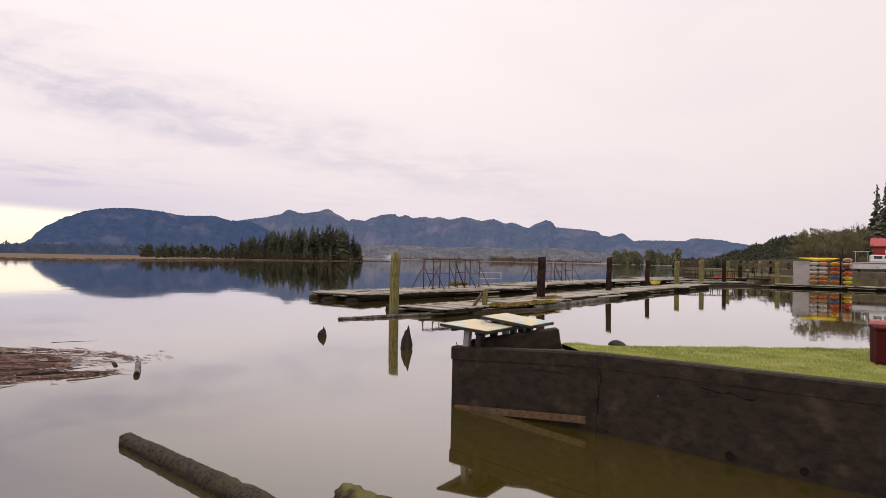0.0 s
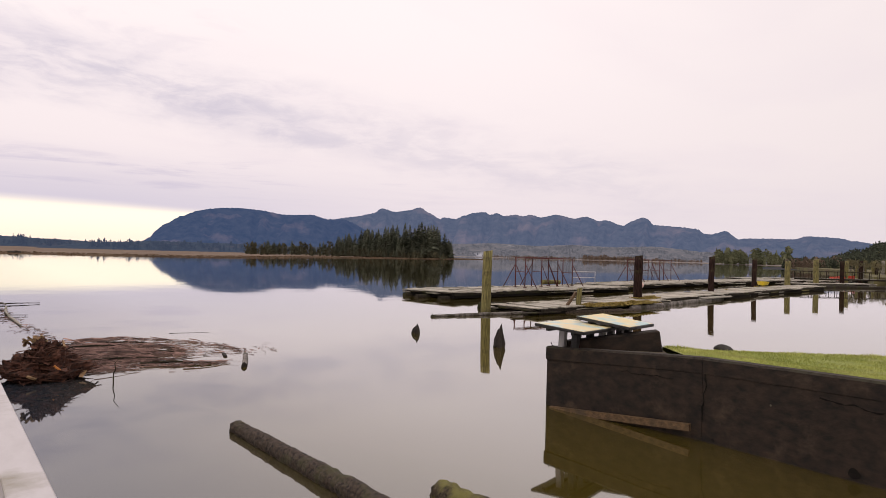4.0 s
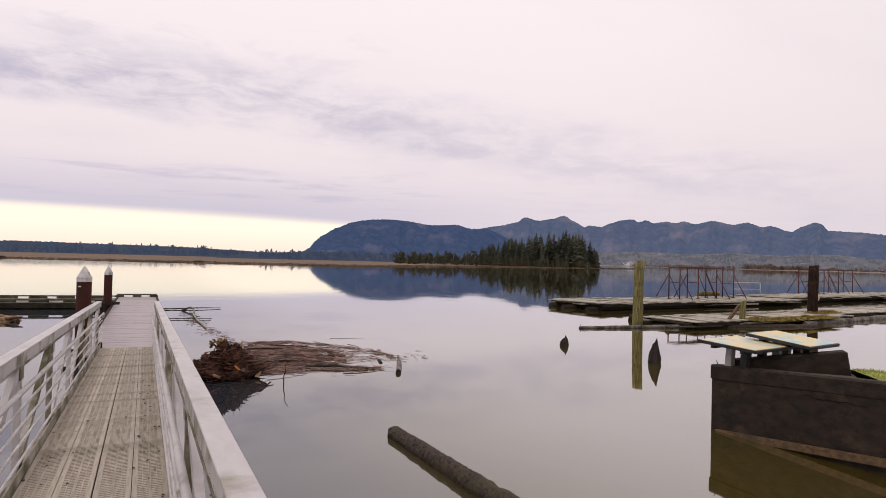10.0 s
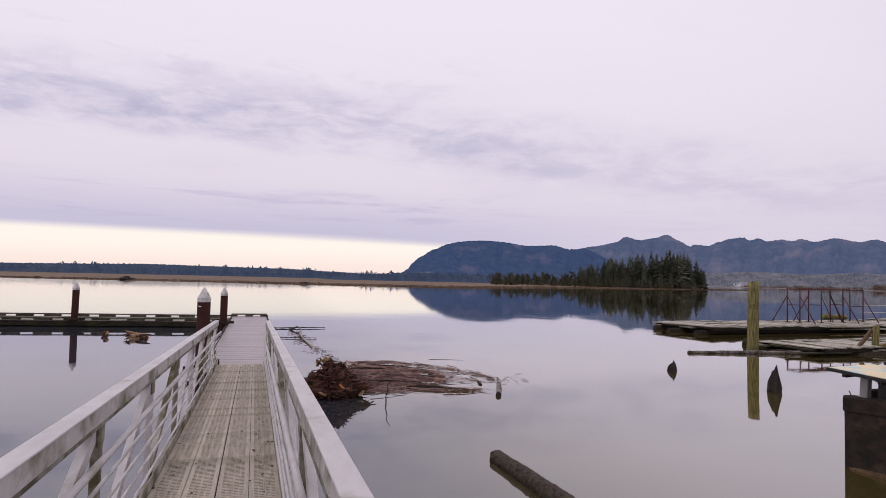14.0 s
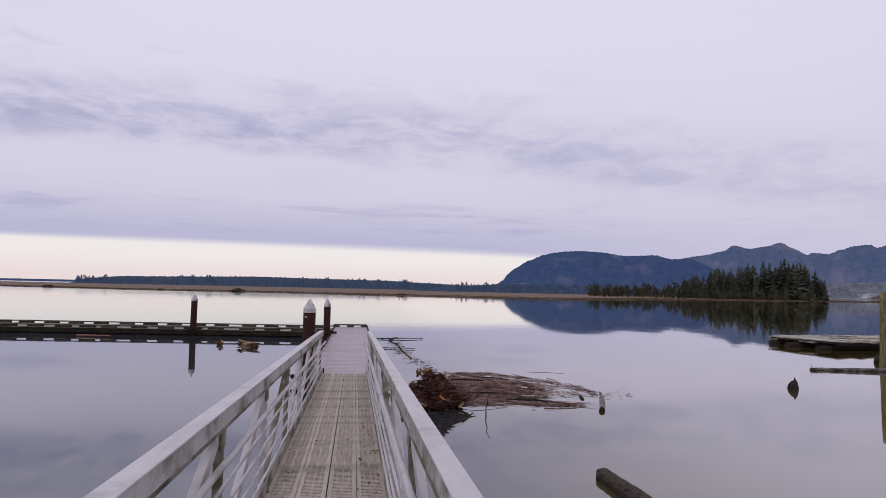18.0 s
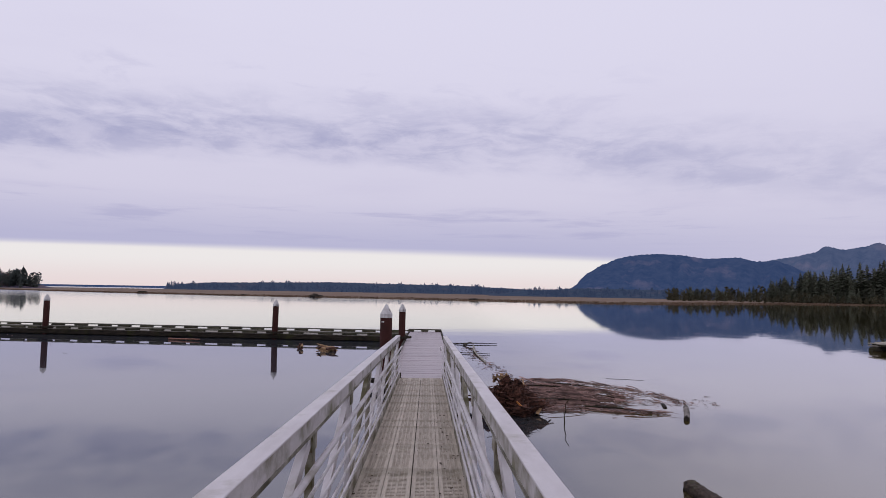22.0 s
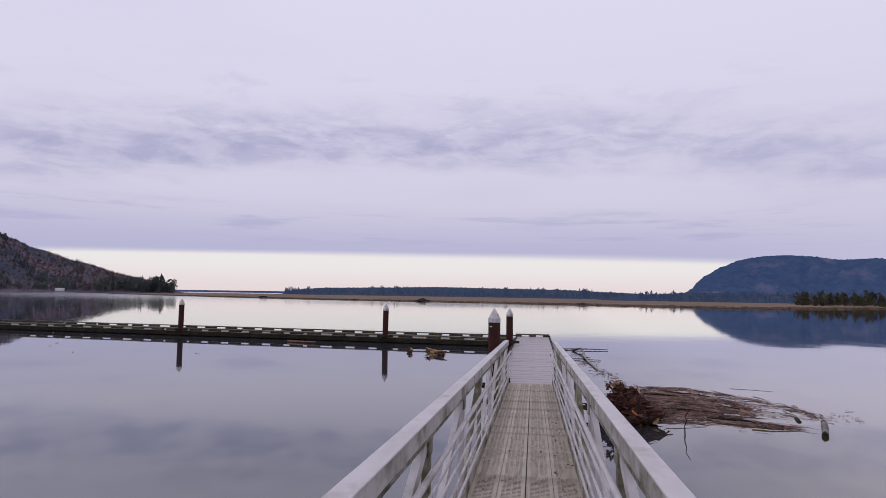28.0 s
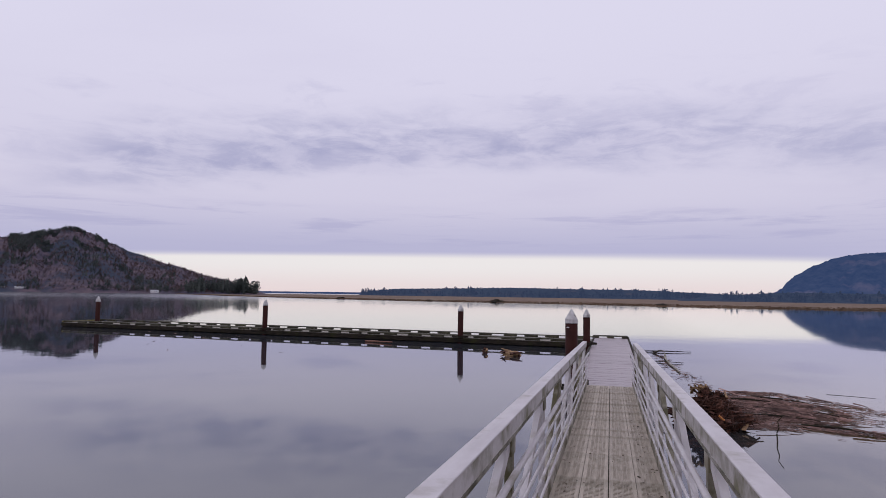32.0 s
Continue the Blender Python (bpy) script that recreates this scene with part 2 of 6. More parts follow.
def water_material():
    m = bpy.data.materials.new("turbid_calm_water")
    m.use_nodes = True
    nt = m.node_tree
    N, L = nt.nodes.new, nt.links.new
    b = nt.nodes["Principled BSDF"]
    co = N("ShaderNodeTexCoord")
    # lighter, browner base colour towards the point, added to brighten the water there
    lean = N("ShaderNodeVectorMath")
    lean.operation = "DOT_PRODUCT"
    lean.inputs[1].default_value = (0.70, 0.71, 0)
    L(co.outputs["Object"], lean.inputs[0])
    bright_ramp = N("ShaderNodeMapRange")
    bright_ramp.interpolation_type = "SMOOTHSTEP"
    bright_ramp.inputs[1].default_value, bright_ramp.inputs[2].default_value = 0.0, 6.5
    L(lean.outputs["Value"], bright_ramp.inputs[0])
    mud = N("ShaderNodeMix")
    mud.data_type = "RGBA"
    mud.inputs[6].default_value, mud.inputs[7].default_value = (0.026, 0.032, 0.042, 1), (0.085, 0.069, 0.042, 1)
    L(bright_ramp.outputs[0], mud.inputs[0])
    # IOR raised along the same ramp to strengthen the sky reflection there
    ior_ramp = N("ShaderNodeMapRange")
    ior_ramp.inputs[3].default_value, ior_ramp.inputs[4].default_value = 1.78, 2.9
    L(bright_ramp.outputs[0], ior_ramp.inputs[0])
    L(ior_ramp.outputs[0], b.inputs["IOR"])
    # olive muddy base colour, growing towards the sea wall and past it
    foot = N("ShaderNodeMapRange")
    foot.interpolation_type = "SMOOTHSTEP"
    foot.inputs[1].default_value, foot.inputs[2].default_value = -0.5, 4.2
    L(lean.outputs["Value"], foot.inputs[0])
    olive = N("ShaderNodeMix")
    olive.data_type = "RGBA"
    olive.inputs[7].default_value = (0.062, 0.046, 0.008, 1)
    L(foot.outputs[0], olive.inputs[0])
    L(mud.outputs[2], olive.inputs[6])
    L(olive.outputs[2], b.inputs["Base Color"])
    n1, n2 = N("ShaderNodeTexNoise"), N("ShaderNodeTexNoise")
    n1.inputs["Scale"].default_value, n1.inputs["Detail"].default_value = 0.35, 3
    n2.inputs["Scale"].default_value, n2.inputs["Detail"].default_value = 2.5, 2
    for n in (n1, n2):
        L(co.outputs["Object"], n.inputs["Vector"])
    add = N("ShaderNodeMath")
    add.operation = "MULTIPLY_ADD"
    add.inputs[1].default_value = 0.04
    L(n2.outputs[0], add.inputs[0])
    L(n1.outputs[0], add.inputs[2])
    bp = N("ShaderNodeBump")
    bp.inputs["Strength"].default_value, bp.inputs["Distance"].default_value = 0.035, 0.12
    L(add.outputs[0], bp.inputs["Height"])
    # a wind-ruffled lane far out towards the headland
    lane = N("ShaderNodeVectorMath")
    lane.operation = "DOT_PRODUCT"
    lane.inputs[1].default_value = (-0.996, 0.087, 0)
    L(co.outputs["Object"], lane.inputs[0])
    wind = N("ShaderNodeMapRange")
    wind.interpolation_type = "SMOOTHSTEP"
    for i, v in enumerate((50.0, 420.0, 0.03, 0.17)):
        wind.inputs[i + 1].default_value = v
    L(lane.outputs["Value"], wind.inputs[0])
    L(wind.outputs[0], b.inputs["Roughness"])
    L(wind.outputs[0], b.inputs["Coat Roughness"])
    # coat weight follows the ramp too, for a brighter reflection by the point
    gloss = N("ShaderNodeMapRange")
    gloss.inputs[3].default_value, gloss.inputs[4].default_value = 0.16, 0.75
    L(bright_ramp.outputs[0], gloss.inputs[0])
    L(gloss.outputs[0], b.inputs["Coat Weight"])
    b.inputs["Coat IOR"].default_value = 1.33
    L(bp.outputs[0], b.inputs["Coat Normal"])
    L(bp.outputs[0], b.inputs["Normal"])
    return m


WATER = water_material()
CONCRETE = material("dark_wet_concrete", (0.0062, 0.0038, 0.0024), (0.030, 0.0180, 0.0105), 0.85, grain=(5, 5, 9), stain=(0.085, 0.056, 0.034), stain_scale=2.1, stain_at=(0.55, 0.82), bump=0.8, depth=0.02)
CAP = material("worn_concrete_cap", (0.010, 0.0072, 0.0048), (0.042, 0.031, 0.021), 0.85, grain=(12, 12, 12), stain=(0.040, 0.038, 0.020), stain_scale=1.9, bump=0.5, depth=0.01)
ALU = material("weathered_grey_paint_metal", (0.47, 0.44, 0.44), (0.58, 0.55, 0.555), 0.5, grain=(7, 2, 7), stain=(0.23, 0.205, 0.145), stain_scale=2.4, stain_at=(0.55, 0.76), bump=0.08, depth=0.003)
CHORD = material("streaked_grey_chord", (0.44, 0.41, 0.40), (0.56, 0.53, 0.53), 0.55, grain=(9, 3, 9), stain=(0.15, 0.14, 0.082), stain_scale=2.6, stain_at=(0.46, 0.62), bump=0.1, depth=0.003)
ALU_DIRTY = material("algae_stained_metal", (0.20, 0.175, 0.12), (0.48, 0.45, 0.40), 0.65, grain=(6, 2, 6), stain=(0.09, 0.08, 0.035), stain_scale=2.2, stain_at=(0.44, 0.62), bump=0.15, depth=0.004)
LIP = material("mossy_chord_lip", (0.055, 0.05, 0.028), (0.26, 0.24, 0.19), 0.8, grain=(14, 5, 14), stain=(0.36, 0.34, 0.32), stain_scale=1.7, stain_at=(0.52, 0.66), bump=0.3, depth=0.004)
GRATE = material("grey_fibre_grating", (0.39, 0.34, 0.27), (0.57, 0.505, 0.415), 0.75, grain=(30, 3, 30), stain=(0.19, 0.165, 0.105), stain_scale=1.6, stain_at=(0.50, 0.76), bump=0.3, depth=0.004, vary=0.07)
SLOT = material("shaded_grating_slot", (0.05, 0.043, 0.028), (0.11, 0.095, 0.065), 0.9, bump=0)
DECKWOOD = material("wet_mauve_deck_board", (0.235, 0.192, 0.198), (0.345, 0.288, 0.295), 0.34, grain=(1.5, 26, 20), stain=(0.13, 0.11, 0.105), stain_scale=0.7, bump=0.25, depth=0.004, vary=0.12)
RAFTWOOD = material("bleached_raft_board", (0.20, 0.18, 0.14), (0.50, 0.46, 0.39), 0.8, grain=(2, 18, 18), stain=(0.10, 0.095, 0.05), stain_scale=0.5, stain_at=(0.5, 0.68), bump=0.5, depth=0.01, vary=0.25)
TIMBER = material("grey_weathered_timber", (0.12, 0.108, 0.088), (0.34, 0.31, 0.265), 0.8, grain=(2, 18, 18), stain=(0.07, 0.075, 0.03), stain_scale=1.2, stain_at=(0.5, 0.7), bump=0.5, depth=0.01, vary=0.2)
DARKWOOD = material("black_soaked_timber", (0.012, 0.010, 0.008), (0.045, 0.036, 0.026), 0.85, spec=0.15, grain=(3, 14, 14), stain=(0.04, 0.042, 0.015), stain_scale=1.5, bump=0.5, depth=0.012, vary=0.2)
# near-black colour for painted shade under rafts and in holes, and for cracks
GAP_BLACK = material("black_gap_shade_and_cracks", (0.004, 0.0034, 0.003), (0.014, 0.011, 0.009), 0.9, grain=(3, 10, 10), bump=0.6, depth=0.02, spec=0.15)
MOSSY = material("moss_green_timber", (0.050, 0.046, 0.017), (0.25, 0.215, 0.075), 0.85, grain=(20, 20, 2.0), stain=(0.045, 0.038, 0.02), stain_scale=1.9, bump=0.6, depth=0.012, vary=0.15)
PILE_DARK = material("tarred_pile", (0.010, 0.006, 0.005), (0.040, 0.022, 0.018), 0.9, spec=0.08, grain=(14, 14, 2), stain=(0.075, 0.07, 0.03), stain_scale=1.2, stain_at=(0.55, 0.75), bump=0.5, depth=0.012, vary=0.2)
RUSTSTEEL = material("red_brown_coated_steel", (0.028, 0.008, 0.007), (0.050, 0.016, 0.012), 0.8, spec=0.15, grain=(4, 4, 1.2), stain=(0.02, 0.01, 0.008), stain_scale=1.4, bump=0.1, depth=0.004)
WHITECAP = material("white_plastic_cap", (0.40, 0.38, 0.37), (0.68, 0.66, 0.64), 0.55, grain=(9, 9, 4), stain=(0.13, 0.11, 0.09), stain_scale=5, bump=0.1, depth=0.004)
GRASS_SOIL = material("lawn_soil", (0.16, 0.19, 0.04), (0.30, 0.33, 0.09), 0.95, grain=(3, 3, 3), stain=(0.26, 0.25, 0.08), stain_scale=0.5, bump=0.5, depth=0.03)
BLADE = material("green_grass_blade", (0.23, 0.27, 0.055), (0.46, 0.47, 0.14), 0.8, grain=(0.8, 0.8, 0.8), stain=(0.34, 0.33, 0.12), stain_scale=0.7, bump=0, vary=0.25, island=True)
MARSH = material("straw_marsh_grass", (0.092, 0.060, 0.037), (0.205, 0.140, 0.088), 0.95, grain=(0.05, 0.05, 0.05), stain=(0.13, 0.075, 0.045), stain_scale=0.02, stain_at=(0.48, 0.62), bump=0.6, depth=0.5)
EARTH = material("brown_shore_mud", (0.07, 0.055, 0.035), (0.14, 0.115, 0.075), 0.9, grain=(1.5, 1.5, 1.5), bump=0.5, depth=0.03)


# ---------------------------------------------------------------- building helpers
def part(name, bm, mat, parent=None, label="", smooth=False):
    """Links a bmesh as one mesh object, under a thing or on its own."""
    me = bpy.data.meshes.new(name)
    bm.to_mesh(me)
    bm.free()
    if smooth:
        me.polygons.foreach_set("use_smooth", [True] * len(me.polygons))
    for m in mat if isinstance(mat, (list, tuple)) else [mat]:
        me.materials.append(m)
    ob = new(name, me)
    if parent:
        ob.parent = parent
    if label:
        ob["label"] = label
    return ob


def piece(name, me, parent, m):
    """One more object on a shared mesh."""
    ob = new(name, me)
    ob.parent = parent
    ob.matrix_basis = m
    return ob


def thing(name, m, label, category, group="", kind=""):
    ob = new(name)
    ob.empty_display_size = 0.2
    ob.matrix_basis = m
    return tagged(ob, label, category, group, kind)


def box(bm, c, s, rot=None, bevel=0.0, mat=0):
    g = bmesh.ops.create_cube(bm, size=1.0)
    m = Matrix.Translation(c) @ (rot.to_4x4() if rot else Matrix()) @ Matrix.Diagonal((*s, 1))
    bmesh.ops.transform(bm, matrix=m, verts=g["verts"])
    faces = list({f for v in g["verts"] for f in v.link_faces})
    for f in faces:
        f.material_index = mat
    if bevel:
        edges = list({e for f in faces for e in f.edges})
        r = bmesh.ops.bevel(bm, geom=edges, offset=bevel, segments=1, affect="EDGES", profile=0.5)
        for f in r["faces"]:
            f.material_index = mat
    return bm


def new_box(s, bevel=0.0, c=(0, 0, 0)):
    return box(bmesh.new(), c, s, None, bevel)


def bar(bm, a, b, w, h=None, mat=0):
    """A rectangular bar from a to b."""
    a, b = Vector(a), Vector(b)
    d = b - a
    rot = d.to_track_quat("Y", "Z").to_matrix()
    return box(bm, (a + b) / 2, (w, d.length, h or w), rot, 0, mat)


def tube(bm, pts, radii, sides=8, mat=0, cap=True, jitter=0.0, rng=None):
    """A tube along points, with a radius at each."""
    rings = []
    pts = [Vector(p) for p in pts]
    for i, p in enumerate(pts):
        d = (pts[min(i + 1, len(pts) - 1)] - pts[max(i - 1, 0)]).normalized()
        q = d.to_track_quat("Z", "Y").to_matrix()
        r = radii[i] if isinstance(radii, (list, tuple)) else radii
        ring = []
        for k in range(sides):
            a = 2 * math.pi * k / sides
            rr = r * (1 + (rng.uniform(-jitter, jitter) if jitter and rng else 0))
            ring.append(bm.verts.new(p + q @ Vector((math.cos(a) * rr, math.sin(a) * rr, 0))))
        rings.append(ring)
    for i in range(len(rings) - 1):
        for k in range(sides):
            f = bm.faces.new((rings[i][k], rings[i][(k + 1) % sides], rings[i + 1][(k + 1) % sides], rings[i + 1][k]))
            f.material_index, f.smooth = mat, True
    if cap:
        bm.faces.new(rings[0][::-1]).material_index = mat
        bm.faces.new(rings[-1]).material_index = mat
    return bm


def sheet(bm, pts, z0, z1):
    """A solid slab over a polygon in plan, from z0 to z1."""
    lo = [bm.verts.new((x, y, z0)) for x, y in pts]
    hi = [bm.verts.new((x, y, z1)) for x, y in pts]
    n = len(pts)
    bm.faces.new(hi)
    bm.faces.new(lo[::-1])
    for i in range(n):
        bm.faces.new((lo[i], lo[(i + 1) % n], hi[(i + 1) % n], hi[i]))
    bmesh.ops.recalc_face_normals(bm, faces=bm.faces)
    return bm


def frame_at(x, y, z, turn=0.0, tilt=0.0):
    return Matrix.Translation((x, y, z)) @ Euler((radians(tilt), 0, radians(turn))).to_matrix().to_4x4()


# ---------------------------------------------------------------- water, marsh, far land
EYE = Vector((-1.1, -0.25, 0))
water = part("water", box(bmesh.new(), (0, 0, -0.25), (9600, 9600, 0.5)), WATER)
tagged(water, "calm turbid grey-brown estuary water with mirror reflections", "water", kind="structure")


def polar(az, d, z=0.0):
    """A place by its bearing to the left of north from the landing, in degrees, and its distance."""
    return Vector((EYE.x - d * math.sin(radians(az)), EYE.y + d * math.cos(radians(az)), z))


def lerp_table(table, v):
    for (a, p), (b, q) in zip(table, table[1:]):
        if a <= v <= b:
            k = (v - a) / (b - a)
            k = 0.45 * k + 0.55 * k * k * (3 - 2 * k)
            return p + (q - p) * k
    return table[0][1] if v < table[0][0] else table[-1][1]


def slope_height(table, az, k, seed, relief):
    """Height of a hillside at a bearing, k from its foot (0) to its crest (1): spurs and gullies run down it."""
    g = noise.fractal(Vector((az * 0.9 + seed + k * 0.6, k * 0.35, seed)), 1.0, 2.1, 4) - 0.7 * abs(noise.noise(Vector((az * 0.5 + k * 0.35, seed, k * 0.2))))
    return lerp_table(table, az) * (k ** 0.9) * (1 + relief * g * (1 - k * k))


def ridge(name, table, dist, deep, rough, mat, label, step=0.1, rows=20, seed=0.0, relief=0.4):
    """A range of hills: crest height by bearing, sloping to the shore in front, with gullies and a wooded edge."""
    bm = bmesh.new()
    a0, a1 = table[0][0], table[-1][0]
    cols = int((a1 - a0) / step) + 1
    grid = []
    for i in range(cols):
        az = a0 + (a1 - a0) * i / (cols - 1)
        h = lerp_table(table, az)
        col = []
        for j in range(rows + 3):
            k = j / rows
            d = dist + deep * (k - 1)
            if k < 1:
                z = slope_height(table, az, k, seed, relief)
            elif j == rows:
                z = h + rough * 0.5 * noise.fractal(Vector((az * 5.0, seed, 0)), 0.9, 2.0, 4)
            else:
                z = h * (1.0 - 0.8 * (k - 1) * 7)
            col.append(bm.verts.new(polar(az, d, max(z, -2.0))))
        grid.append(col)
    for i in range(cols - 1):
        for j in range(rows + 2):
            bm.faces.new((grid[i][j], grid[i][j + 1], grid[i + 1][j + 1], grid[i + 1][j]))
    bmesh.ops.recalc_face_normals(bm, faces=bm.faces)
    ob = part(name, bm, mat, smooth=True)
    return tagged(ob, label, "hills", kind="structure")


def hill_woods(name, table, dist, deep, seed, relief, count, lo, hi, spires, mat, label, bearings, rise=(0.02, 1.0), rnd=1, patch=-9.0):
    """Trees standing all over a hillside: loose round heads of small clumps and ragged spires."""
    rng = random.Random(rnd)
    vs, fs = [], []
    for _ in range(count):
        az, k = rng.uniform(*bearings), rng.uniform(*rise)
        g = slope_height(table, az, k, seed, relief)
        if g < 0.3 or noise.noise(Vector((az * 0.55, k * 3.2, rnd))) + 0.4 * noise.noise(Vector((az * 2.1, k * 9, rnd))) < patch:
            continue
        p = polar(az, dist + deep * (k - 1))
        h = rng.uniform(lo, hi) * (0.85 + 0.4 * noise.noise(Vector((az * 1.7, k * 4, rnd))))
        g -= 0.08 * h
        if rng.random() < spires:
            i, r = len(vs), h * rng.uniform(0.14, 0.22)
            for t, w in ((0.0, 0.7), (0.22, 1.0), (0.5, 0.62), (0.75, 0.34), (1.0, 0.03)):
                for q in range(5):
                    a, rr = 1.2566 * q + t * 3, r * w * rng.uniform(0.6, 1.35)
                    vs.append((p.x + math.cos(a) * rr, p.y + math.sin(a) * rr, g + h * (t + rng.uniform(-.05, .05) * (t > 0))))
            for t in range(4):
                for q in range(5):
                    fs.append((i + t * 5 + q, i + t * 5 + (q + 1) % 5, i + t * 5 + 5 + (q + 1) % 5, i + t * 5 + 5 + q))
            continue
        for c in range(16):
            k2 = (c + rng.random()) / 16
            wide = h * 0.34 * math.sin(math.pi * (0.22 + 0.66 * k2))
            a, far = rng.random() * 6.283, rng.random() ** 0.5
            x, y, z, q = p.x + math.cos(a) * wide * far, p.y + math.sin(a) * wide * far, g + h * (0.12 + 0.76 * k2), h * rng.uniform(0.05, 0.115)
            i = len(vs)
            vs += [(x + dx * q * rng.uniform(.6, 1.4), y + dy * q * rng.uniform(.6, 1.4), z + dz * q * rng.uniform(.5, 1.3)) for dx, dy, dz in ((1, 0, 0), (0, 1, 0), (-1, 0, 0), (0, -1, 0), (0, 0, 1), (0, 0, -1))]
            fs += [(i, i + 1, i + 4), (i + 1, i + 2, i + 4), (i + 2, i + 3, i + 4), (i + 3, i, i + 4), (i + 1, i, i + 5), (i + 2, i + 1, i + 5), (i + 3, i + 2, i + 5), (i, i + 3, i + 5)]
    me = bpy.data.meshes.new(name)
    me.from_pydata(vs, [], fs)
    me.materials.append(mat)
    return tagged(new(name, me), label, "woods", kind="stuff")


# distance haze is put into these hills as bluish emission (glow, tint)
FAR_HAZE = material("forest_ridge_blue_haze_emission", (0.006, 0.009, 0.013), (0.030, 0.033, 0.038), 1.0, grain=(0.03, 0.03, 0.03), stain=(0.105, 0.080, 0.078), stain_scale=0.007, stain_at=(0.55, 0.72), bump=0.5, depth=14.0, spec=0.0, glow=0.122, tint=(0.27, 0.46, 1.0))
MID_HAZE = material("wooded_slope_haze_emission", (0.012, 0.02, 0.022), (0.045, 0.055, 0.045), 1.0, grain=(0.03, 0.03, 0.06), stain=(0.075, 0.045, 0.03), stain_scale=0.01, stain_at=(0.5, 0.64), bump=0.5, depth=6.0, spec=0.0, glow=0.035, tint=(0.6, 0.66, 1.0))
HEADLAND = material("brown_leafless_hillside_haze_emission", (0.040, 0.028, 0.025), (0.125, 0.085, 0.068), 1.0, grain=(0.09, 0.09, 0.15), stain=(0.022, 0.030, 0.027), stain_scale=0.013, stain_at=(0.52, 0.62), bump=0.7, depth=4.0, spec=0.0, glow=0.055, tint=(0.58, 0.58, 1.0))

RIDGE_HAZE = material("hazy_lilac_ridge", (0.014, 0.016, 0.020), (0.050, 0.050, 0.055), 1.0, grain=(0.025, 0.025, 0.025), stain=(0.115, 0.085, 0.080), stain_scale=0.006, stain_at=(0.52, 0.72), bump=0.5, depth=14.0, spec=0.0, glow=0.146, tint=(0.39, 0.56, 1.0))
# white mist patches are painted in as stain, the haze as emission
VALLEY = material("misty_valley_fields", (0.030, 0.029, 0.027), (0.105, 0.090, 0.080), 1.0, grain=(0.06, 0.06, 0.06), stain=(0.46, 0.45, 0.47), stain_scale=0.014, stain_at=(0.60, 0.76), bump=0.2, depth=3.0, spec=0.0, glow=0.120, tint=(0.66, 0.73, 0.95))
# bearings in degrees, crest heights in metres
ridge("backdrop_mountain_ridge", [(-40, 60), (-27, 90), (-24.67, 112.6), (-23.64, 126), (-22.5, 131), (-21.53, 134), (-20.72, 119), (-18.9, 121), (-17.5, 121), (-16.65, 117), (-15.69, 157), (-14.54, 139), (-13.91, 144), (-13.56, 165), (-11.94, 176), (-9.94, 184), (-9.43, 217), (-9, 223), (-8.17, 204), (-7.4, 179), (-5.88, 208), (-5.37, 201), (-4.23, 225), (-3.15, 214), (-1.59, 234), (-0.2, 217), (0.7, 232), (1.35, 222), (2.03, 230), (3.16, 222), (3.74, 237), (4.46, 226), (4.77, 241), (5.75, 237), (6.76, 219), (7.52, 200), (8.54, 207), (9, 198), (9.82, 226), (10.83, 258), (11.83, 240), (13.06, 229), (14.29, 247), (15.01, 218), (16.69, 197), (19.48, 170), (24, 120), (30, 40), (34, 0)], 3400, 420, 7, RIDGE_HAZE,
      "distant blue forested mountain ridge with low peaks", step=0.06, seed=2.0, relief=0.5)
ridge("backdrop_near_mountain", [(10, 20), (13.7, 58), (15.7, 102), (16.91, 131), (17.67, 144), (19.12, 142), (20.51, 158), (22.85, 154), (25.07, 169), (26.56, 174), (28.04, 172), (29.2, 165), (30.06, 156), (31.32, 132), (32.72, 95), (33.3, 70), (33.72, 44), (34.2, 30), (35.2, 0)], 2700, 320, 7, FAR_HAZE,
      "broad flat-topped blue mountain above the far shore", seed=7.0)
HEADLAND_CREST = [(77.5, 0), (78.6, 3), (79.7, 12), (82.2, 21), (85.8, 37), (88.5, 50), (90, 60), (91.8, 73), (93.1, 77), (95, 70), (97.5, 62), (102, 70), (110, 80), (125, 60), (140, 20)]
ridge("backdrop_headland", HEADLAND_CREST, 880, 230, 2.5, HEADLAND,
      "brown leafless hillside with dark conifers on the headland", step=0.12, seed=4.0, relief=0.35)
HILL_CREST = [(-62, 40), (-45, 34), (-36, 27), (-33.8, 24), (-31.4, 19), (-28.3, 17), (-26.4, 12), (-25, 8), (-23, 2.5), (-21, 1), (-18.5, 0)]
ridge("backdrop_wooded_hill", HILL_CREST, 430, 130, 1.0, MID_HAZE,
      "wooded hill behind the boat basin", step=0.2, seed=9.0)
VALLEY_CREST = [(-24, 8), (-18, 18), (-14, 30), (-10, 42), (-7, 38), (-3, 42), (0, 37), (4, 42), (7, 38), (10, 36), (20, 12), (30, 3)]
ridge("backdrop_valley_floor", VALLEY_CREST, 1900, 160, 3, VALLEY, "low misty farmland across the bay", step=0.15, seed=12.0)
ridge("backdrop_sea_spit", [(64, 0), (66, 9), (80, 8), (90, 5), (100, 0)], 3000, 200, 1.0, FAR_HAZE, "thin dark spit on the sea horizon", step=0.3, seed=5.0)


far_bank = sheet(bmesh.new(), [tuple(polar(a, d).xy) for a, d in ((8, 1120), (3, 1140), (-4, 1125), (-12, 1090), (-15, 880), (-21, 760), (-24, 700), (-25, 1000), (-15, 1300), (8, 1300))], -0.5, 0.6)
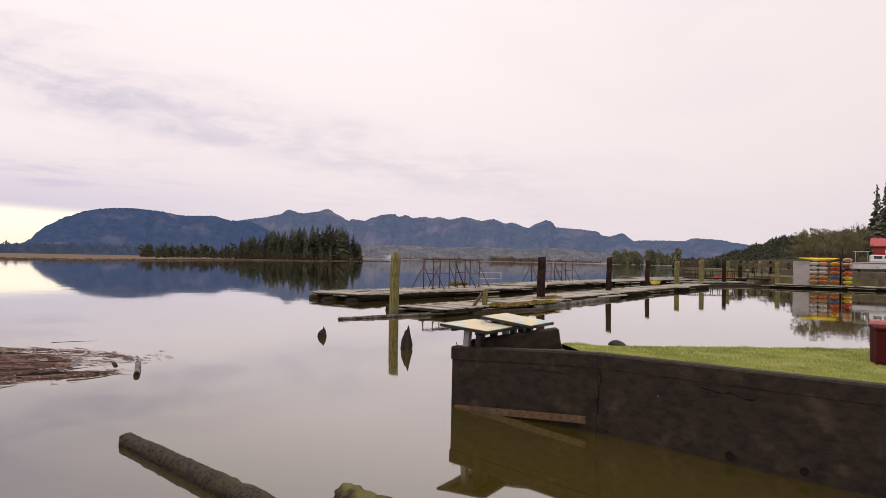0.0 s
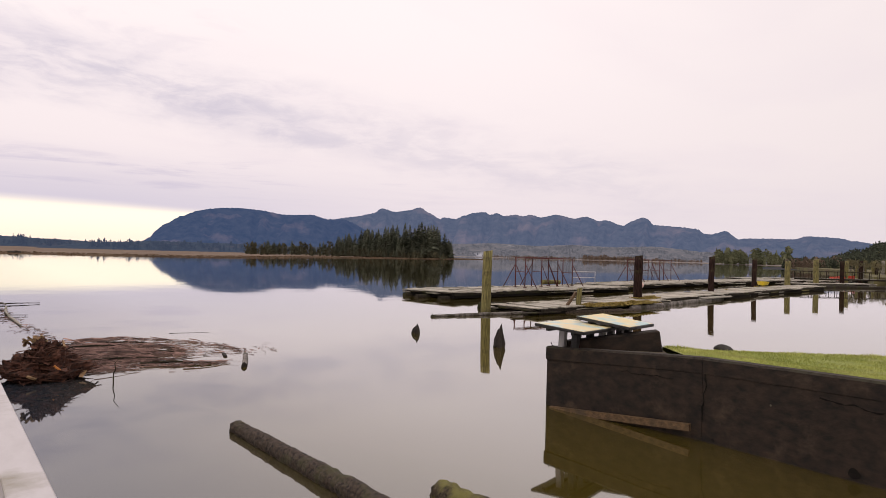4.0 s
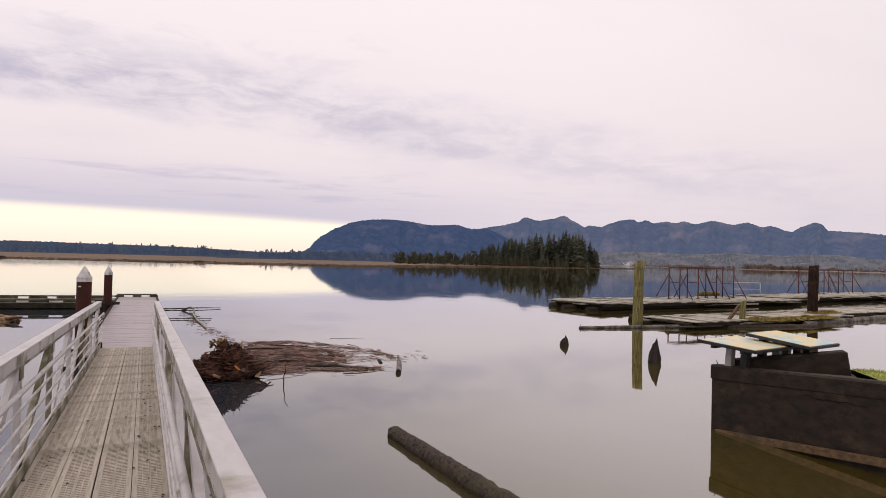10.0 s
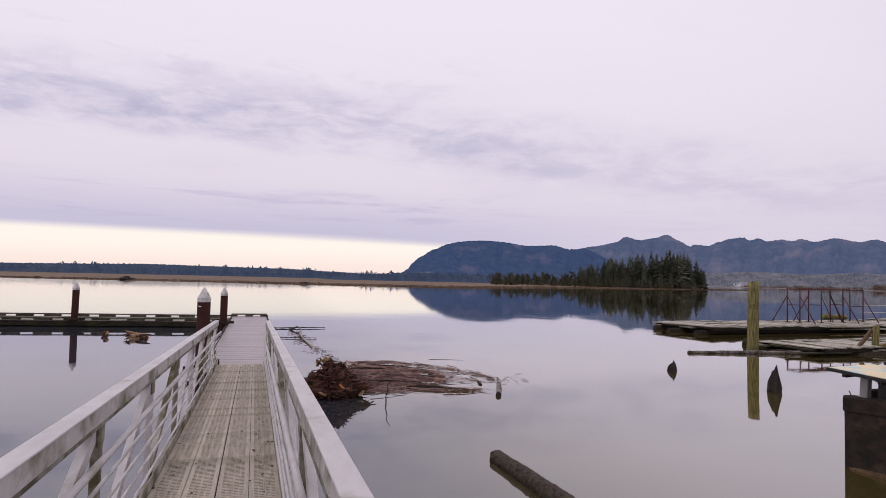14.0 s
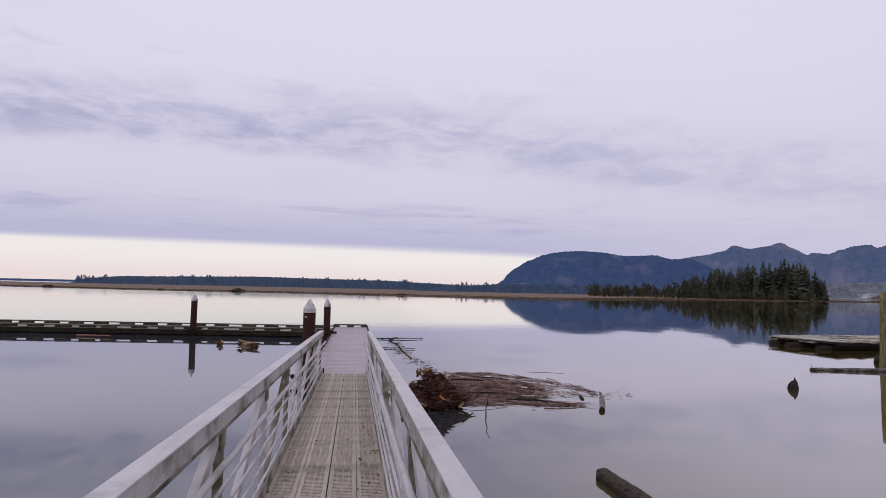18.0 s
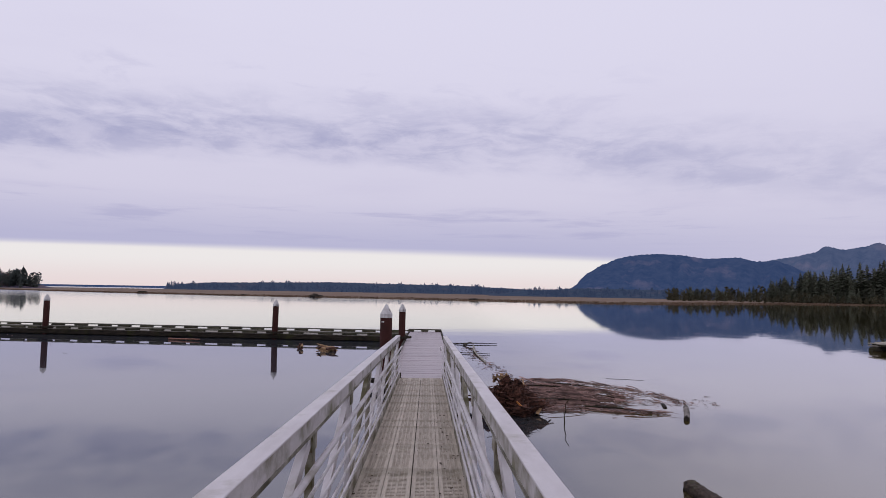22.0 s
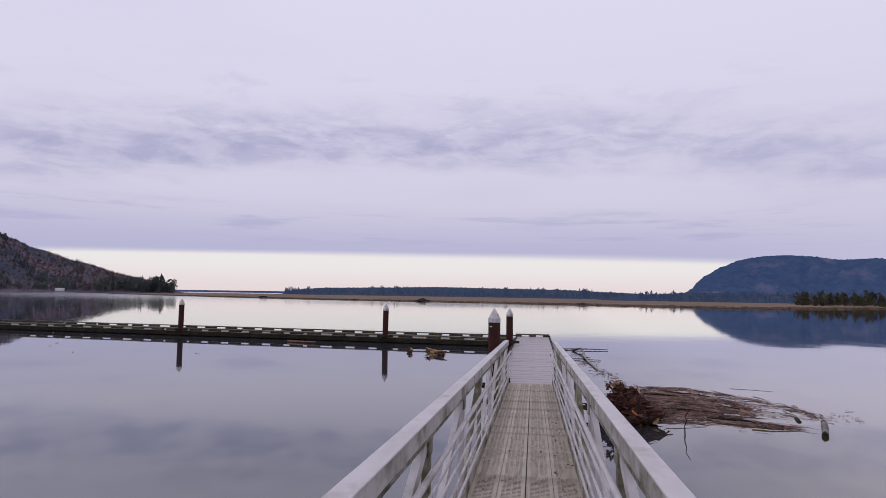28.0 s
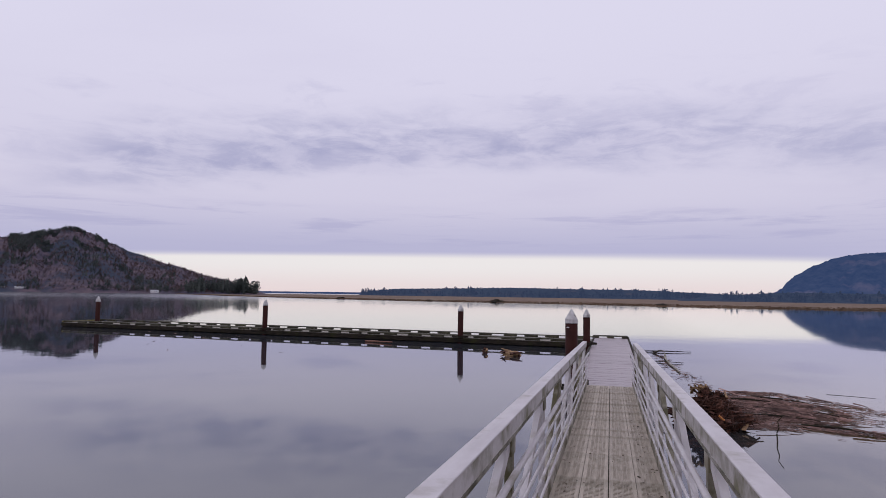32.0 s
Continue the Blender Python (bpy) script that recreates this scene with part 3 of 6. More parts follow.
tagged(part("ground_far_bank", far_bank, material("pale_tidal_mudflat", (0.20, 0.16, 0.135), (0.36, 0.31, 0.28), 0.8, grain=(0.04, 0.04, 0.04), bump=0)), "low pale tidal mudflat across the bay", "mudflat", kind="structure")


def marsh_ground():
    edge = [(-980, 40), (-405, 66), (-300, 84), (-237, 103), (-177, 141), (-123, 162), (-101, 182), (-97, 216), (-100, 262), (-80, 330), (-56, 400), (-34, 455), (-60, 520), (-250, 700), (-700, 640), (-1100, 320)]
    bm = bmesh.new()
    sheet(bm, edge, -0.4, 0.22)
    bmesh.ops.triangulate(bm, faces=bm.faces[:])
    return tagged(part("ground_marsh", bm, MARSH), "flat golden-brown winter marsh grass along the bay", "marsh", kind="structure"), edge


marsh, MARSH_EDGE = marsh_ground()


def marsh_tufts():
    """The uneven grass fringe of the marsh, as many small blades in clumps."""
    rng = random.Random(5)
    vs, fs = [], []
    for (ax, ay), (bx, by) in zip(MARSH_EDGE[:12], MARSH_EDGE[1:12]):
        n = int(math.hypot(bx - ax, by - ay) * 9)
        for _ in range(n):
            k, back = rng.random(), rng.random() ** 2 * 30
            x, y = ax + (bx - ax) * k, ay + (by - ay) * k
            d = math.hypot(x, y)
            x, y = x * (1 + back / d), y * (1 + back / d)
            h, w = rng.uniform(0.1, 0.38), rng.uniform(0.2, 0.7)
            a = rng.random() * 6.3
            c, s = math.cos(a) * w, math.sin(a) * w
            i = len(vs)
            z = 0.05 if back < 1 else 0.2
            vs += [(x - c, y - s, z), (x + c, y + s, z), (x + c * 0.5 + rng.uniform(-.2, .2), y + s * 0.5, z + h), (x - c * 0.5, y - s * 0.5 + rng.uniform(-.2, .2), z + h * 0.8)]
            fs.append((i, i + 1, i + 2, i + 3))
    me = bpy.data.meshes.new("marsh_grass")
    me.from_pydata(vs, [], fs)
    me.materials.append(MARSH)
    return tagged(new("marsh_grass", me), "straw-coloured marsh grass fringe at the waterline", "grass", kind="stuff")


marsh_tufts()

NEEDLE_MID = material("olive_mixed_foliage", (0.066, 0.074, 0.044), (0.165, 0.166, 0.094), 1.0, grain=(0.1, 0.1, 0.1), bump=0, spec=0.0, vary=0.35, island=True)
ALDER = material("red_brown_bare_alder_crowns", (0.085, 0.062, 0.048), (0.19, 0.140, 0.105), 1.0, grain=(0.1, 0.1, 0.1), bump=0, spec=0.0, vary=0.35, island=True)
ALDER_FAR = material("mauve_brown_hillside_alders", (0.058, 0.043, 0.042), (0.118, 0.088, 0.082), 1.0, grain=(0.1, 0.1, 0.1), bump=0, spec=0.0, vary=0.15, island=True)
# blue haze over the far belt comes from its own emission
BELT = material("tree_belt_haze_emission", (0.010, 0.015, 0.019), (0.036, 0.044, 0.046), 1.0, grain=(0.25, 0.25, 0.25), stain=(0.05, 0.042, 0.035), stain_scale=0.03, stain_at=(0.55, 0.7), bump=0.5, depth=2.0, spec=0.0, glow=0.075, tint=(0.40, 0.56, 1.0))
NEEDLE = material("dark_conifer_needles", (0.058, 0.066, 0.046), (0.134, 0.140, 0.098), 0.95, grain=(0.7, 0.7, 0.7), stain=(0.05, 0.045, 0.025), stain_scale=0.15, bump=0, vary=0.35, spec=0.1)
# mist over the valley trees is added as emission
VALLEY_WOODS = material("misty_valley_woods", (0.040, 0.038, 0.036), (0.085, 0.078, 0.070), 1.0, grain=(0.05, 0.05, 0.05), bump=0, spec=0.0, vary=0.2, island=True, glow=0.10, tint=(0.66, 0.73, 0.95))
# distance haze mixed into the needles' base colour, paler and bluer
NEEDLE_HEAD = material("haze_tinted_headland_conifers", (0.040, 0.050, 0.048), (0.095, 0.108, 0.098), 1.0, grain=(0.05, 0.05, 0.05), bump=0, spec=0.0, vary=0.15, island=True)
NEEDLE_FAR = material("dark_hill_conifer_needles", (0.030, 0.036, 0.027), (0.076, 0.083, 0.057), 1.0, grain=(0.05, 0.05, 0.05), bump=0, spec=0.0, vary=0.35, island=True)
BARK = material("grey_brown_bark", (0.045, 0.036, 0.028), (0.11, 0.09, 0.07), 0.9, grain=(6, 6, 1.5), bump=0.6, depth=0.02)
TWIG = material("bare_alder_twigs", (0.092, 0.080, 0.040), (0.20, 0.170, 0.088), 0.9, grain=(1, 1, 1), bump=0, vary=0.25)


def conifer(name, h, seed, label, dense=1.0):
    """A tapered trunk with whorls of drooping, ragged branches."""
    rng = random.Random(seed)
    root = thing(name, Matrix(), label, "tree", "conifers on the islet")
    tr = tube(bmesh.new(), [(0, 0, -0.5), (0, 0, h * 0.5), (rng.uniform(-.2, .2), 0, h * 0.97)], [h * 0.016, h * 0.010, 0.02], 7)
    part("trunk", tr, BARK, root)
    vs, fs = [], []
    z = h * rng.uniform(0.06, 0.16)
    base = h * rng.uniform(0.14, 0.19)
    while z < h:
        k = z / h
        reach = base * (1 - k) ** 0.8 * rng.uniform(0.75, 1.2) + 0.12
        for _ in range(max(5, int(11 * dense * (1 - k * 0.5)))):
            a = rng.random() * 6.283
            r = reach * rng.uniform(0.55, 1.15)
            drop = r * rng.uniform(0.15, 0.45)
            w = r * rng.uniform(0.22, 0.36)
            c, s = math.cos(a), math.sin(a)
            i = len(vs)
            up, v = rng.uniform(0.2, 0.6), z + h * rng.uniform(-0.022, 0.022)
            vs += [(0, 0, v + up), (c * r * 0.55 - s * w, s * r * 0.55 + c * w, v - drop * 0.4), (c * r, s * r, v - drop), (c * r * 0.55 + s * w, s * r * 0.55 - c * w, v - drop * 0.55), (c * r * 0.5, s * r * 0.5, v - drop * 0.9 - 0.3)]
            fs += [(i, i + 1, i + 2), (i, i + 2, i + 3), (i + 1, i + 4, i + 2), (i + 4, i + 3, i + 2)]
        z += h * rng.uniform(0.022, 0.04)
    i = len(vs)
    vs += [(0.12, 0, h * 0.93), (-0.1, 0.1, h * 0.93), (0, -0.12, h * 0.93), (0, 0, h * 1.01)]
    fs += [(i, i + 1, i + 3), (i + 1, i + 2, i + 3), (i + 2, i, i + 3)]
    me = bpy.data.meshes.new("crown")
    me.from_pydata(vs, [], fs)
    me.materials.append(NEEDLE)
    cr = new("crown", me)
    cr.parent = root
    return root


def far_woods(name, spans, seed, mat, label, step=1.0):
    """A far belt of trees: many ragged spires and round heads. spans: bearing, bearing, distance, depth, ground, low, high, share of conifers."""
    rng = random.Random(seed)
    vs, fs = [], []
    for a0, a1, d0, deep, ground, lo, hi, con in spans:
        n = int(abs(a1 - a0) * math.pi / 180 * d0 / step)
        for _ in range(n):
            az, back = rng.uniform(a0, a1), rng.random()
            d = d0 + back * deep
            p = polar(az, d)
            g = ground * (0.2 + 0.8 * back) if ground > 5 else ground * back
            mound = 0.6 + 0.4 * noise.noise(Vector((az * 1.3, seed, 0))) + 0.25 * noise.noise(Vector((az * 6, seed, 2)))
            h = (lo + (hi - lo) * rng.random() ** 1.5) * max(0.35, min(1.25, mound + 0.3))
            spire = rng.random() < con
            if not spire:
                # a loose head of small clumps over a low skirt
                for c in range(34):
                    k = rng.random() ** 0.8
                    wide = h * 0.30 * math.sin(math.pi * min(0.95, 0.25 + 0.7 * k))
                    ang, far = rng.random() * 6.283, rng.random() ** 0.5
                    cx, cy, cz = p.x + math.cos(ang) * wide * far, p.y + math.sin(ang) * wide * far, g + h * (0.12 + 0.83 * k)
                    q = h * rng.uniform(0.03, 0.078)
                    i = len(vs)
                    vs += [(cx + dx * q * rng.uniform(.6, 1.4), cy + dy * q * rng.uniform(.6, 1.4), cz + dz * q * rng.uniform(.5, 1.3)) for dx, dy, dz in ((1, 0, 0), (0, 1, 0), (-1, 0, 0), (0, -1, 0), (0, 0, 1), (0, 0, -1))]
                    fs += [(i, i + 1, i + 4), (i + 1, i + 2, i + 4), (i + 2, i + 3, i + 4), (i + 3, i, i + 4), (i + 1, i, i + 5), (i + 2, i + 1, i + 5), (i + 3, i + 2, i + 5), (i, i + 3, i + 5)]
                continue
            r = h * rng.uniform(0.15, 0.24)
            prof = ((0.0, 0.8), (0.2, 1.0), (0.32, 0.6), (0.45, 0.8), (0.58, 0.42), (0.72, 0.5), (0.85, 0.2), (1.0, 0.02))
            i, m = len(vs), 6
            for k, w in prof:
                for q in range(m):
                    a = 6.283 * q / m + k * 2
                    rr = r * w * rng.uniform(0.55, 1.35)
                    vs.append((p.x + math.cos(a) * rr, p.y + math.sin(a) * rr, g + h * k + rng.uniform(-0.04, 0.04) * h * (k > 0)))
            for j in range(len(prof) - 1):
                for q in range(m):
                    fs.append((i + j * m + q, i + j * m + (q + 1) % m, i + (j + 1) * m + (q + 1) % m, i + (j + 1) * m + q))
    me = bpy.data.meshes.new(name)
    me.from_pydata(vs, [], fs)
    me.materials.append(mat)
    return tagged(new(name, me), label, "woods", kind="stuff")


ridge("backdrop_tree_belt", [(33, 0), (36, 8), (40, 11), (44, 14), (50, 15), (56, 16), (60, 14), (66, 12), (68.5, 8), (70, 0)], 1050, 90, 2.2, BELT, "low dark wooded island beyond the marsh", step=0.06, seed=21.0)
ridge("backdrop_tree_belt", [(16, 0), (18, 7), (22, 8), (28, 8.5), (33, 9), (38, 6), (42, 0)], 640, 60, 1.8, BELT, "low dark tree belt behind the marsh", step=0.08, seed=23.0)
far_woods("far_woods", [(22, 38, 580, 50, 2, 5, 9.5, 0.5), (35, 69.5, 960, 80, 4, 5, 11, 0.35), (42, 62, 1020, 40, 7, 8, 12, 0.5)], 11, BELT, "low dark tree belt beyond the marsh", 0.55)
far_woods("far_woods", [(-20.4, -15.0, 800, 70, 1, 13, 21, 0.25)], 12, NEEDLE_MID, "olive-green tree clump on the far bank", 0.5)
far_woods("far_woods", [(-14, 5, 1200, 90, 1, 2.5, 6.5, 0.1), (-9, -4, 1150, 40, 1, 5, 10, 0.3)], 19, ALDER, "distant leafless tree clumps on the far bank", 0.45)
far_woods("far_woods", [(-46, -20.2, 312, 25, 1, 3, 6, 0.2)], 13, ALDER, "brown leafless scrub at the foot of the hill", 0.35)
hill_woods("far_woods", HILL_CREST, 430, 130, 9.0, 0.4, 5200, 3.6, 6.6, 0.34, NEEDLE_FAR, "dark mixed woods on the hill behind the boat basin", (-46, -20), rnd=3)
hill_woods("far_woods", HILL_CREST, 430, 130, 9.0, 0.4, 1100, 2.5, 5.0, 0.1, NEEDLE_MID, "olive shrubs on the lower hill behind the boat basin", (-46, -20), (0.02, 0.45), rnd=4)
far_woods("far_woods", [(78.5, 80.2, 645, 25, 3, 11, 17, 0.25), (80.0, 84.5, 655, 30, 6, 8, 15, 0.45), (84, 99, 655, 40, 2, 3, 9, 0.3)], 14, NEEDLE_HEAD, "conifers along the foot of the headland", 0.7)
hill_woods("far_woods", HEADLAND_CREST, 880, 230, 4.0, 0.35, 5200, 2.0, 4.0, 0.0, ALDER_FAR, "leafless alders on the headland", (79, 104), rnd=5)
hill_woods("far_woods", HEADLAND_CREST, 880, 230, 4.0, 0.35, 3000, 3.0, 6.0, 0.3, NEEDLE_HEAD, "dark conifer stands on the headland", (79, 104), (0.02, 0.55), rnd=6, patch=0.02)
hill_woods("far_woods", HEADLAND_CREST, 880, 230, 4.0, 0.35, 1900, 3.0, 6.0, 0.35, NEEDLE_HEAD, "dark conifers on the headland crest", (90.4, 97), (0.62, 1.0), rnd=7, patch=-0.12)
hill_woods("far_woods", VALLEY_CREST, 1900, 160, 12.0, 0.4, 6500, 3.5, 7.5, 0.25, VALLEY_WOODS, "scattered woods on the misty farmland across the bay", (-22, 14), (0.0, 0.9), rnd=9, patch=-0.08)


def islet():
    """The dark grove of tall conifers on the marsh point, each tree a thing."""
    rng = random.Random(3)
    kinds = [conifer("conifer_tree", 20, 100 + k, "tall dark green conifer in the grove on the marsh point", 1.2) for k in range(5)]
    used = [False] * 5
    for n in range(170):
        k = rng.random()
        if n < 105:
            az, d = rng.uniform(7.8, 18.5), rng.uniform(400, 450)
            h = rng.uniform(0.55, 1.10) * lerp_table([(7.5, 10), (8.6, 17), (10, 21.5), (13.5, 22.5), (15.5, 18), (18.5, 12)], az)
        else:
            az, d, h = rng.uniform(8.5, 24.5), rng.uniform(370, 430), rng.uniform(4, 9)
        p = polar(az, d, 0.4)
        v = n % 5
        s = h / 20
        m = Matrix.Translation(p) @ Matrix.Rotation(rng.random() * 6.28, 4, "Z") @ Matrix.Diagonal((s * rng.uniform(1.3, 2.0), s * rng.uniform(1.3, 2.0), s, 1))
        if not used[v]:
            kinds[v].matrix_basis, used[v] = m, True
        else:
            c = copy_thing(kinds[v], Matrix())
            c.matrix_basis = m


islet()
SCRUB = material("brown_green_winter_scrub", (0.034, 0.033, 0.022), (0.092, 0.084, 0.052), 1.0, grain=(0.1, 0.1, 0.1), bump=0, spec=0.0, vary=0.3, island=True)
far_woods("far_woods", [(8.2, 26, 352, 40, 0.4, 2.5, 5.5, 0.08), (7.7, 9.5, 430, 30, 0.4, 3, 7, 0.2), (15, 26, 395, 35, 0.4, 5, 9.5, 0.25), (8.6, 18, 440, 25, 0.4, 9, 15, 0.4)], 15, SCRUB, "low scrub and bare trees round the conifer grove", 0.6)

# ---------------------------------------------------------------- shore behind the landing, point with the concrete wall
land = sheet(bmesh.new(), [(-60, -60), (60, -60), (60, 2.0), (9, 3.2), (5.2, 4.8), (3.2, -1.2), (1.6, -1.3), (0.2, -2.4), (-2.5, -3.6), (-60, -14)], -1.5, 0.85)
tagged(part("ground_shore", land, EARTH), "trodden earth bank behind the landing", "ground", kind="structure")

WALL = [(-0.71, 11.12, 1.04), (1.50, 9.42, 1.215), (7.2, 3.98, 1.36)]


def sea_wall():
    root = tagged(thing("wall_sea", Matrix(), "dark stained concrete sea wall with a chipped cap", "wall", kind="structure"))
    for i, ((ax, ay, az), (bx, by, bz)) in enumerate(zip(WALL, WALL[1:])):
        a, b = Vector((ax, ay, 0)), Vector((bx, by, 0))
        d = (b - a).normalized()
        a, b = a + d * (0.003 if i else 0), b - d * 0.003
        back = Vector((-d.y, d.x, 0))
        if back.y < 0:
            back = -back
        bm = bmesh.new()
        n = 10 if i == 0 else 40
        rows = []
        for k in range(n + 1):
            p = a.lerp(b, k / n)
            z = az + (bz - az) * k / n
            rng = noise.noise(Vector((p.x * 2, p.y * 2, 0))) * 0.012
            lip = 0.012 + 0.022 * max(0.0, 1 - (i + k / n) * 1.6) + 0.25 * rng
            prof = [(0.0, -1.2), (0.0, z - 0.235), (-lip, z - 0.225 + rng), (-lip, z - 0.03 + rng), (-lip + 0.022, z + rng), (0.15, z + rng * 0.5), (0.17, z - 0.04), (0.17, -1.2)]
            rows.append([bm.verts.new(p + back * o + Vector((0, 0, h))) for o, h in prof])
        for k in range(n):
            for j in range(len(prof) - 1):
                bm.faces.new((rows[k][j], rows[k + 1][j], rows[k + 1][j + 1], rows[k][j + 1])).material_index = 1 if j in (3, 4, 5) else 0
        bm.faces.new(rows[0])
        bm.faces.new(rows[-1][::-1])
        bmesh.ops.recalc_face_normals(bm, faces=bm.faces)
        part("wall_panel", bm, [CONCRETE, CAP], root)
    return root


wall = sea_wall()
# flattened dark lumps on the wall face; their colour is the holes' inner shade
for px, py, pz, w in ((1.62, 9.275, 0.06, 0.05), (2.92, 8.05, 0.10, 0.13), (3.55, 7.45, 0.12, 0.11), (2.2, 8.74, 0.72, 0.03)):
    hole = bmesh.new()
    bmesh.ops.create_icosphere(hole, subdivisions=2, radius=w * 0.5)
    for v in hole.verts:
        v.co *= 1 + 0.5 * noise.noise(v.co * 40)
        v.co.y *= 0.07
    hob = part("weep_hole", hole, SLOT if w < 0.04 else GAP_BLACK, wall)
    hob.matrix_basis = frame_at(px, py, pz, -45)
bw = bmesh.new()
box(bw, (0.10, 0, 0.0), (1.65, 0.26, 1.7), None, 0.02)
ob = part("wall_point", bw, CONCRETE)
ob.matrix_basis = frame_at(0.42, 11.2, 0.415, 2.0) @ Matrix.Rotation(radians(-9), 4, "Y")
tagged(ob, "short dark concrete wall on the tip of the point", "wall", kind="structure")

LAWN_FRONT = [(-0.55, 11.22), (1.62, 9.55), (7.33, 4.10), (14, -2.2)]
LAWN_BACK = [(0.2, 11.36), (1.7, 11.5), (7.4, 11.9), (30, 10.5)]


def lawn_level(x, y):
    """Height of the lawn: level with the top of the sea wall along it, falling gently to the back edge."""
    front = lerp_line(LAWN_FRONT, x)
    k = min(1.0, max(0.0, (y - front) / 2.2))
    return (1.0 + 0.23 * min(1.0, max(0.0, (x + 0.6) / 2.2)) + 0.025 * max(0.0, x - 1.6)) * (1 - k) + 1.06 * k


def lerp_line(line, x):
    for (a, p), (b, q) in zip(line, line[1:]):
        if x <= b:
            return p + (q - p) * (x - a) / (b - a)
    return line[-1][1]


def lawn_ground():
    bm = bmesh.new()
    cols = []
    for i in range(61):
        x = 1.32 + 12.6 * i / 60
        f, b = lerp_line(LAWN_FRONT, x), max(lerp_line(LAWN_FRONT, x) + 0.05, lerp_line(LAWN_BACK, x))
        ys = [f + (b - f) * q / 12 for q in range(13)]
        row = [bm.verts.new((x, f, -1.0))] + [bm.verts.new((x, y, lawn_level(x, y) - 0.012)) for y in ys] + [bm.verts.new((x, b, -1.0))]
        cols.append(row)
    for i in range(60):
        for q in range(14):
            bm.faces.new((cols[i][q], cols[i + 1][q], cols[i + 1][q + 1], cols[i][q + 1]))
    bmesh.ops.recalc_face_normals(bm, faces=bm.faces)
    return tagged(part("ground_lawn", bm, GRASS_SOIL, smooth=True), "green lawn on the point behind the sea wall", "lawn", kind="structure")


lawn_ground()
tagged(part("ground_point", sheet(bmesh.new(), [(-0.5, 11.2), (1.31, 9.80), (1.31, 11.42), (0.2, 11.33)], -1.0, 1.03), EARTH), "bare dark earth behind the wall on the tip of the point", "ground", kind="structure")


def wall_crack(ax, ay, az, bx, by, bz, wide, seed, name="crack"):
    """A ragged dark crack or chipped seam in the wall's face."""
    rng = random.Random(seed)
    bm = bmesh.new()
    a, b = Vector((ax, ay, az)), Vector((bx, by, bz))
    n = max(6, int((b - a).length / 0.05))
    out, along = Vector((-0.69, -0.72, 0)), Vector((0.72, -0.69, 0))
    prev = None
    for k in range(n + 1):
        p = a.lerp(b, k / n) + along * (rng.uniform(-.012, .012) + 0.05 * noise.noise(Vector((k * .35, seed, 0)))) + Vector((0, 0, rng.uniform(-.008, .008) + 0.03 * noise.noise(Vector((k * .3, seed, 5))))) + out * 0.004
        w = wide * rng.uniform(.2, 1.2) * (1 if 0 < k < n else 0.2)
        side = (along if abs(bz - az) > 0.3 else Vector((0, 0, 1))) * w
        ring = [bm.verts.new(p - side), bm.verts.new(p + out * 0.002), bm.verts.new(p + side), bm.verts.new(p - out * 0.03)]
        if prev:
            for q in range(4):
                bm.faces.new((prev[q], prev[(q + 1) % 4], ring[(q + 1) % 4], ring[q]))
        prev = ring
    bmesh.ops.recalc_face_normals(bm, faces=bm.faces)
    part(name, bm, GAP_BLACK, wall)


wall_crack(1.55, 9.37, 1.16, 1.50, 9.41, 0.28, 0.016, 1)
wall_crack(2.62, 8.35, 0.93, 3.15, 7.84, 0.88, 0.012, 2)
wall_crack(4.25, 6.79, 0.42, 4.75, 6.31, 0.36, 0.016, 3)
wall_crack(0.45, 10.22, 0.82, 1.15, 9.68, 0.84, 0.006, 4)

for bx, by, bz, lean in ((-0.60, 11.14, 1.00, -0.03), (-0.18, 10.80, 1.05, 0.01), (0.98, 11.24, 1.16, 0.0)):
    part("rebar_stub", tube(bmesh.new(), [(bx, by, bz), (bx + lean, by, bz + 0.07), (bx + lean * 1.6, by, bz + 0.11)], 0.007, 6), RUSTSTEEL, wall, "rusty bent steel bar")

# ---------------------------------------------------------------- gangway
GANG = frame_at(-1.390, -0.321, 0.928, 47.145, -1.715)
LONG, BACK, HALF = 16.3, -3.3, 0.553


GANGMOSS = material("green_joint_moss", (0.07, 0.085, 0.02), (0.19, 0.20, 0.06), 0.95, grain=(9, 9, 9), bump=0, vary=0.3, island=True)


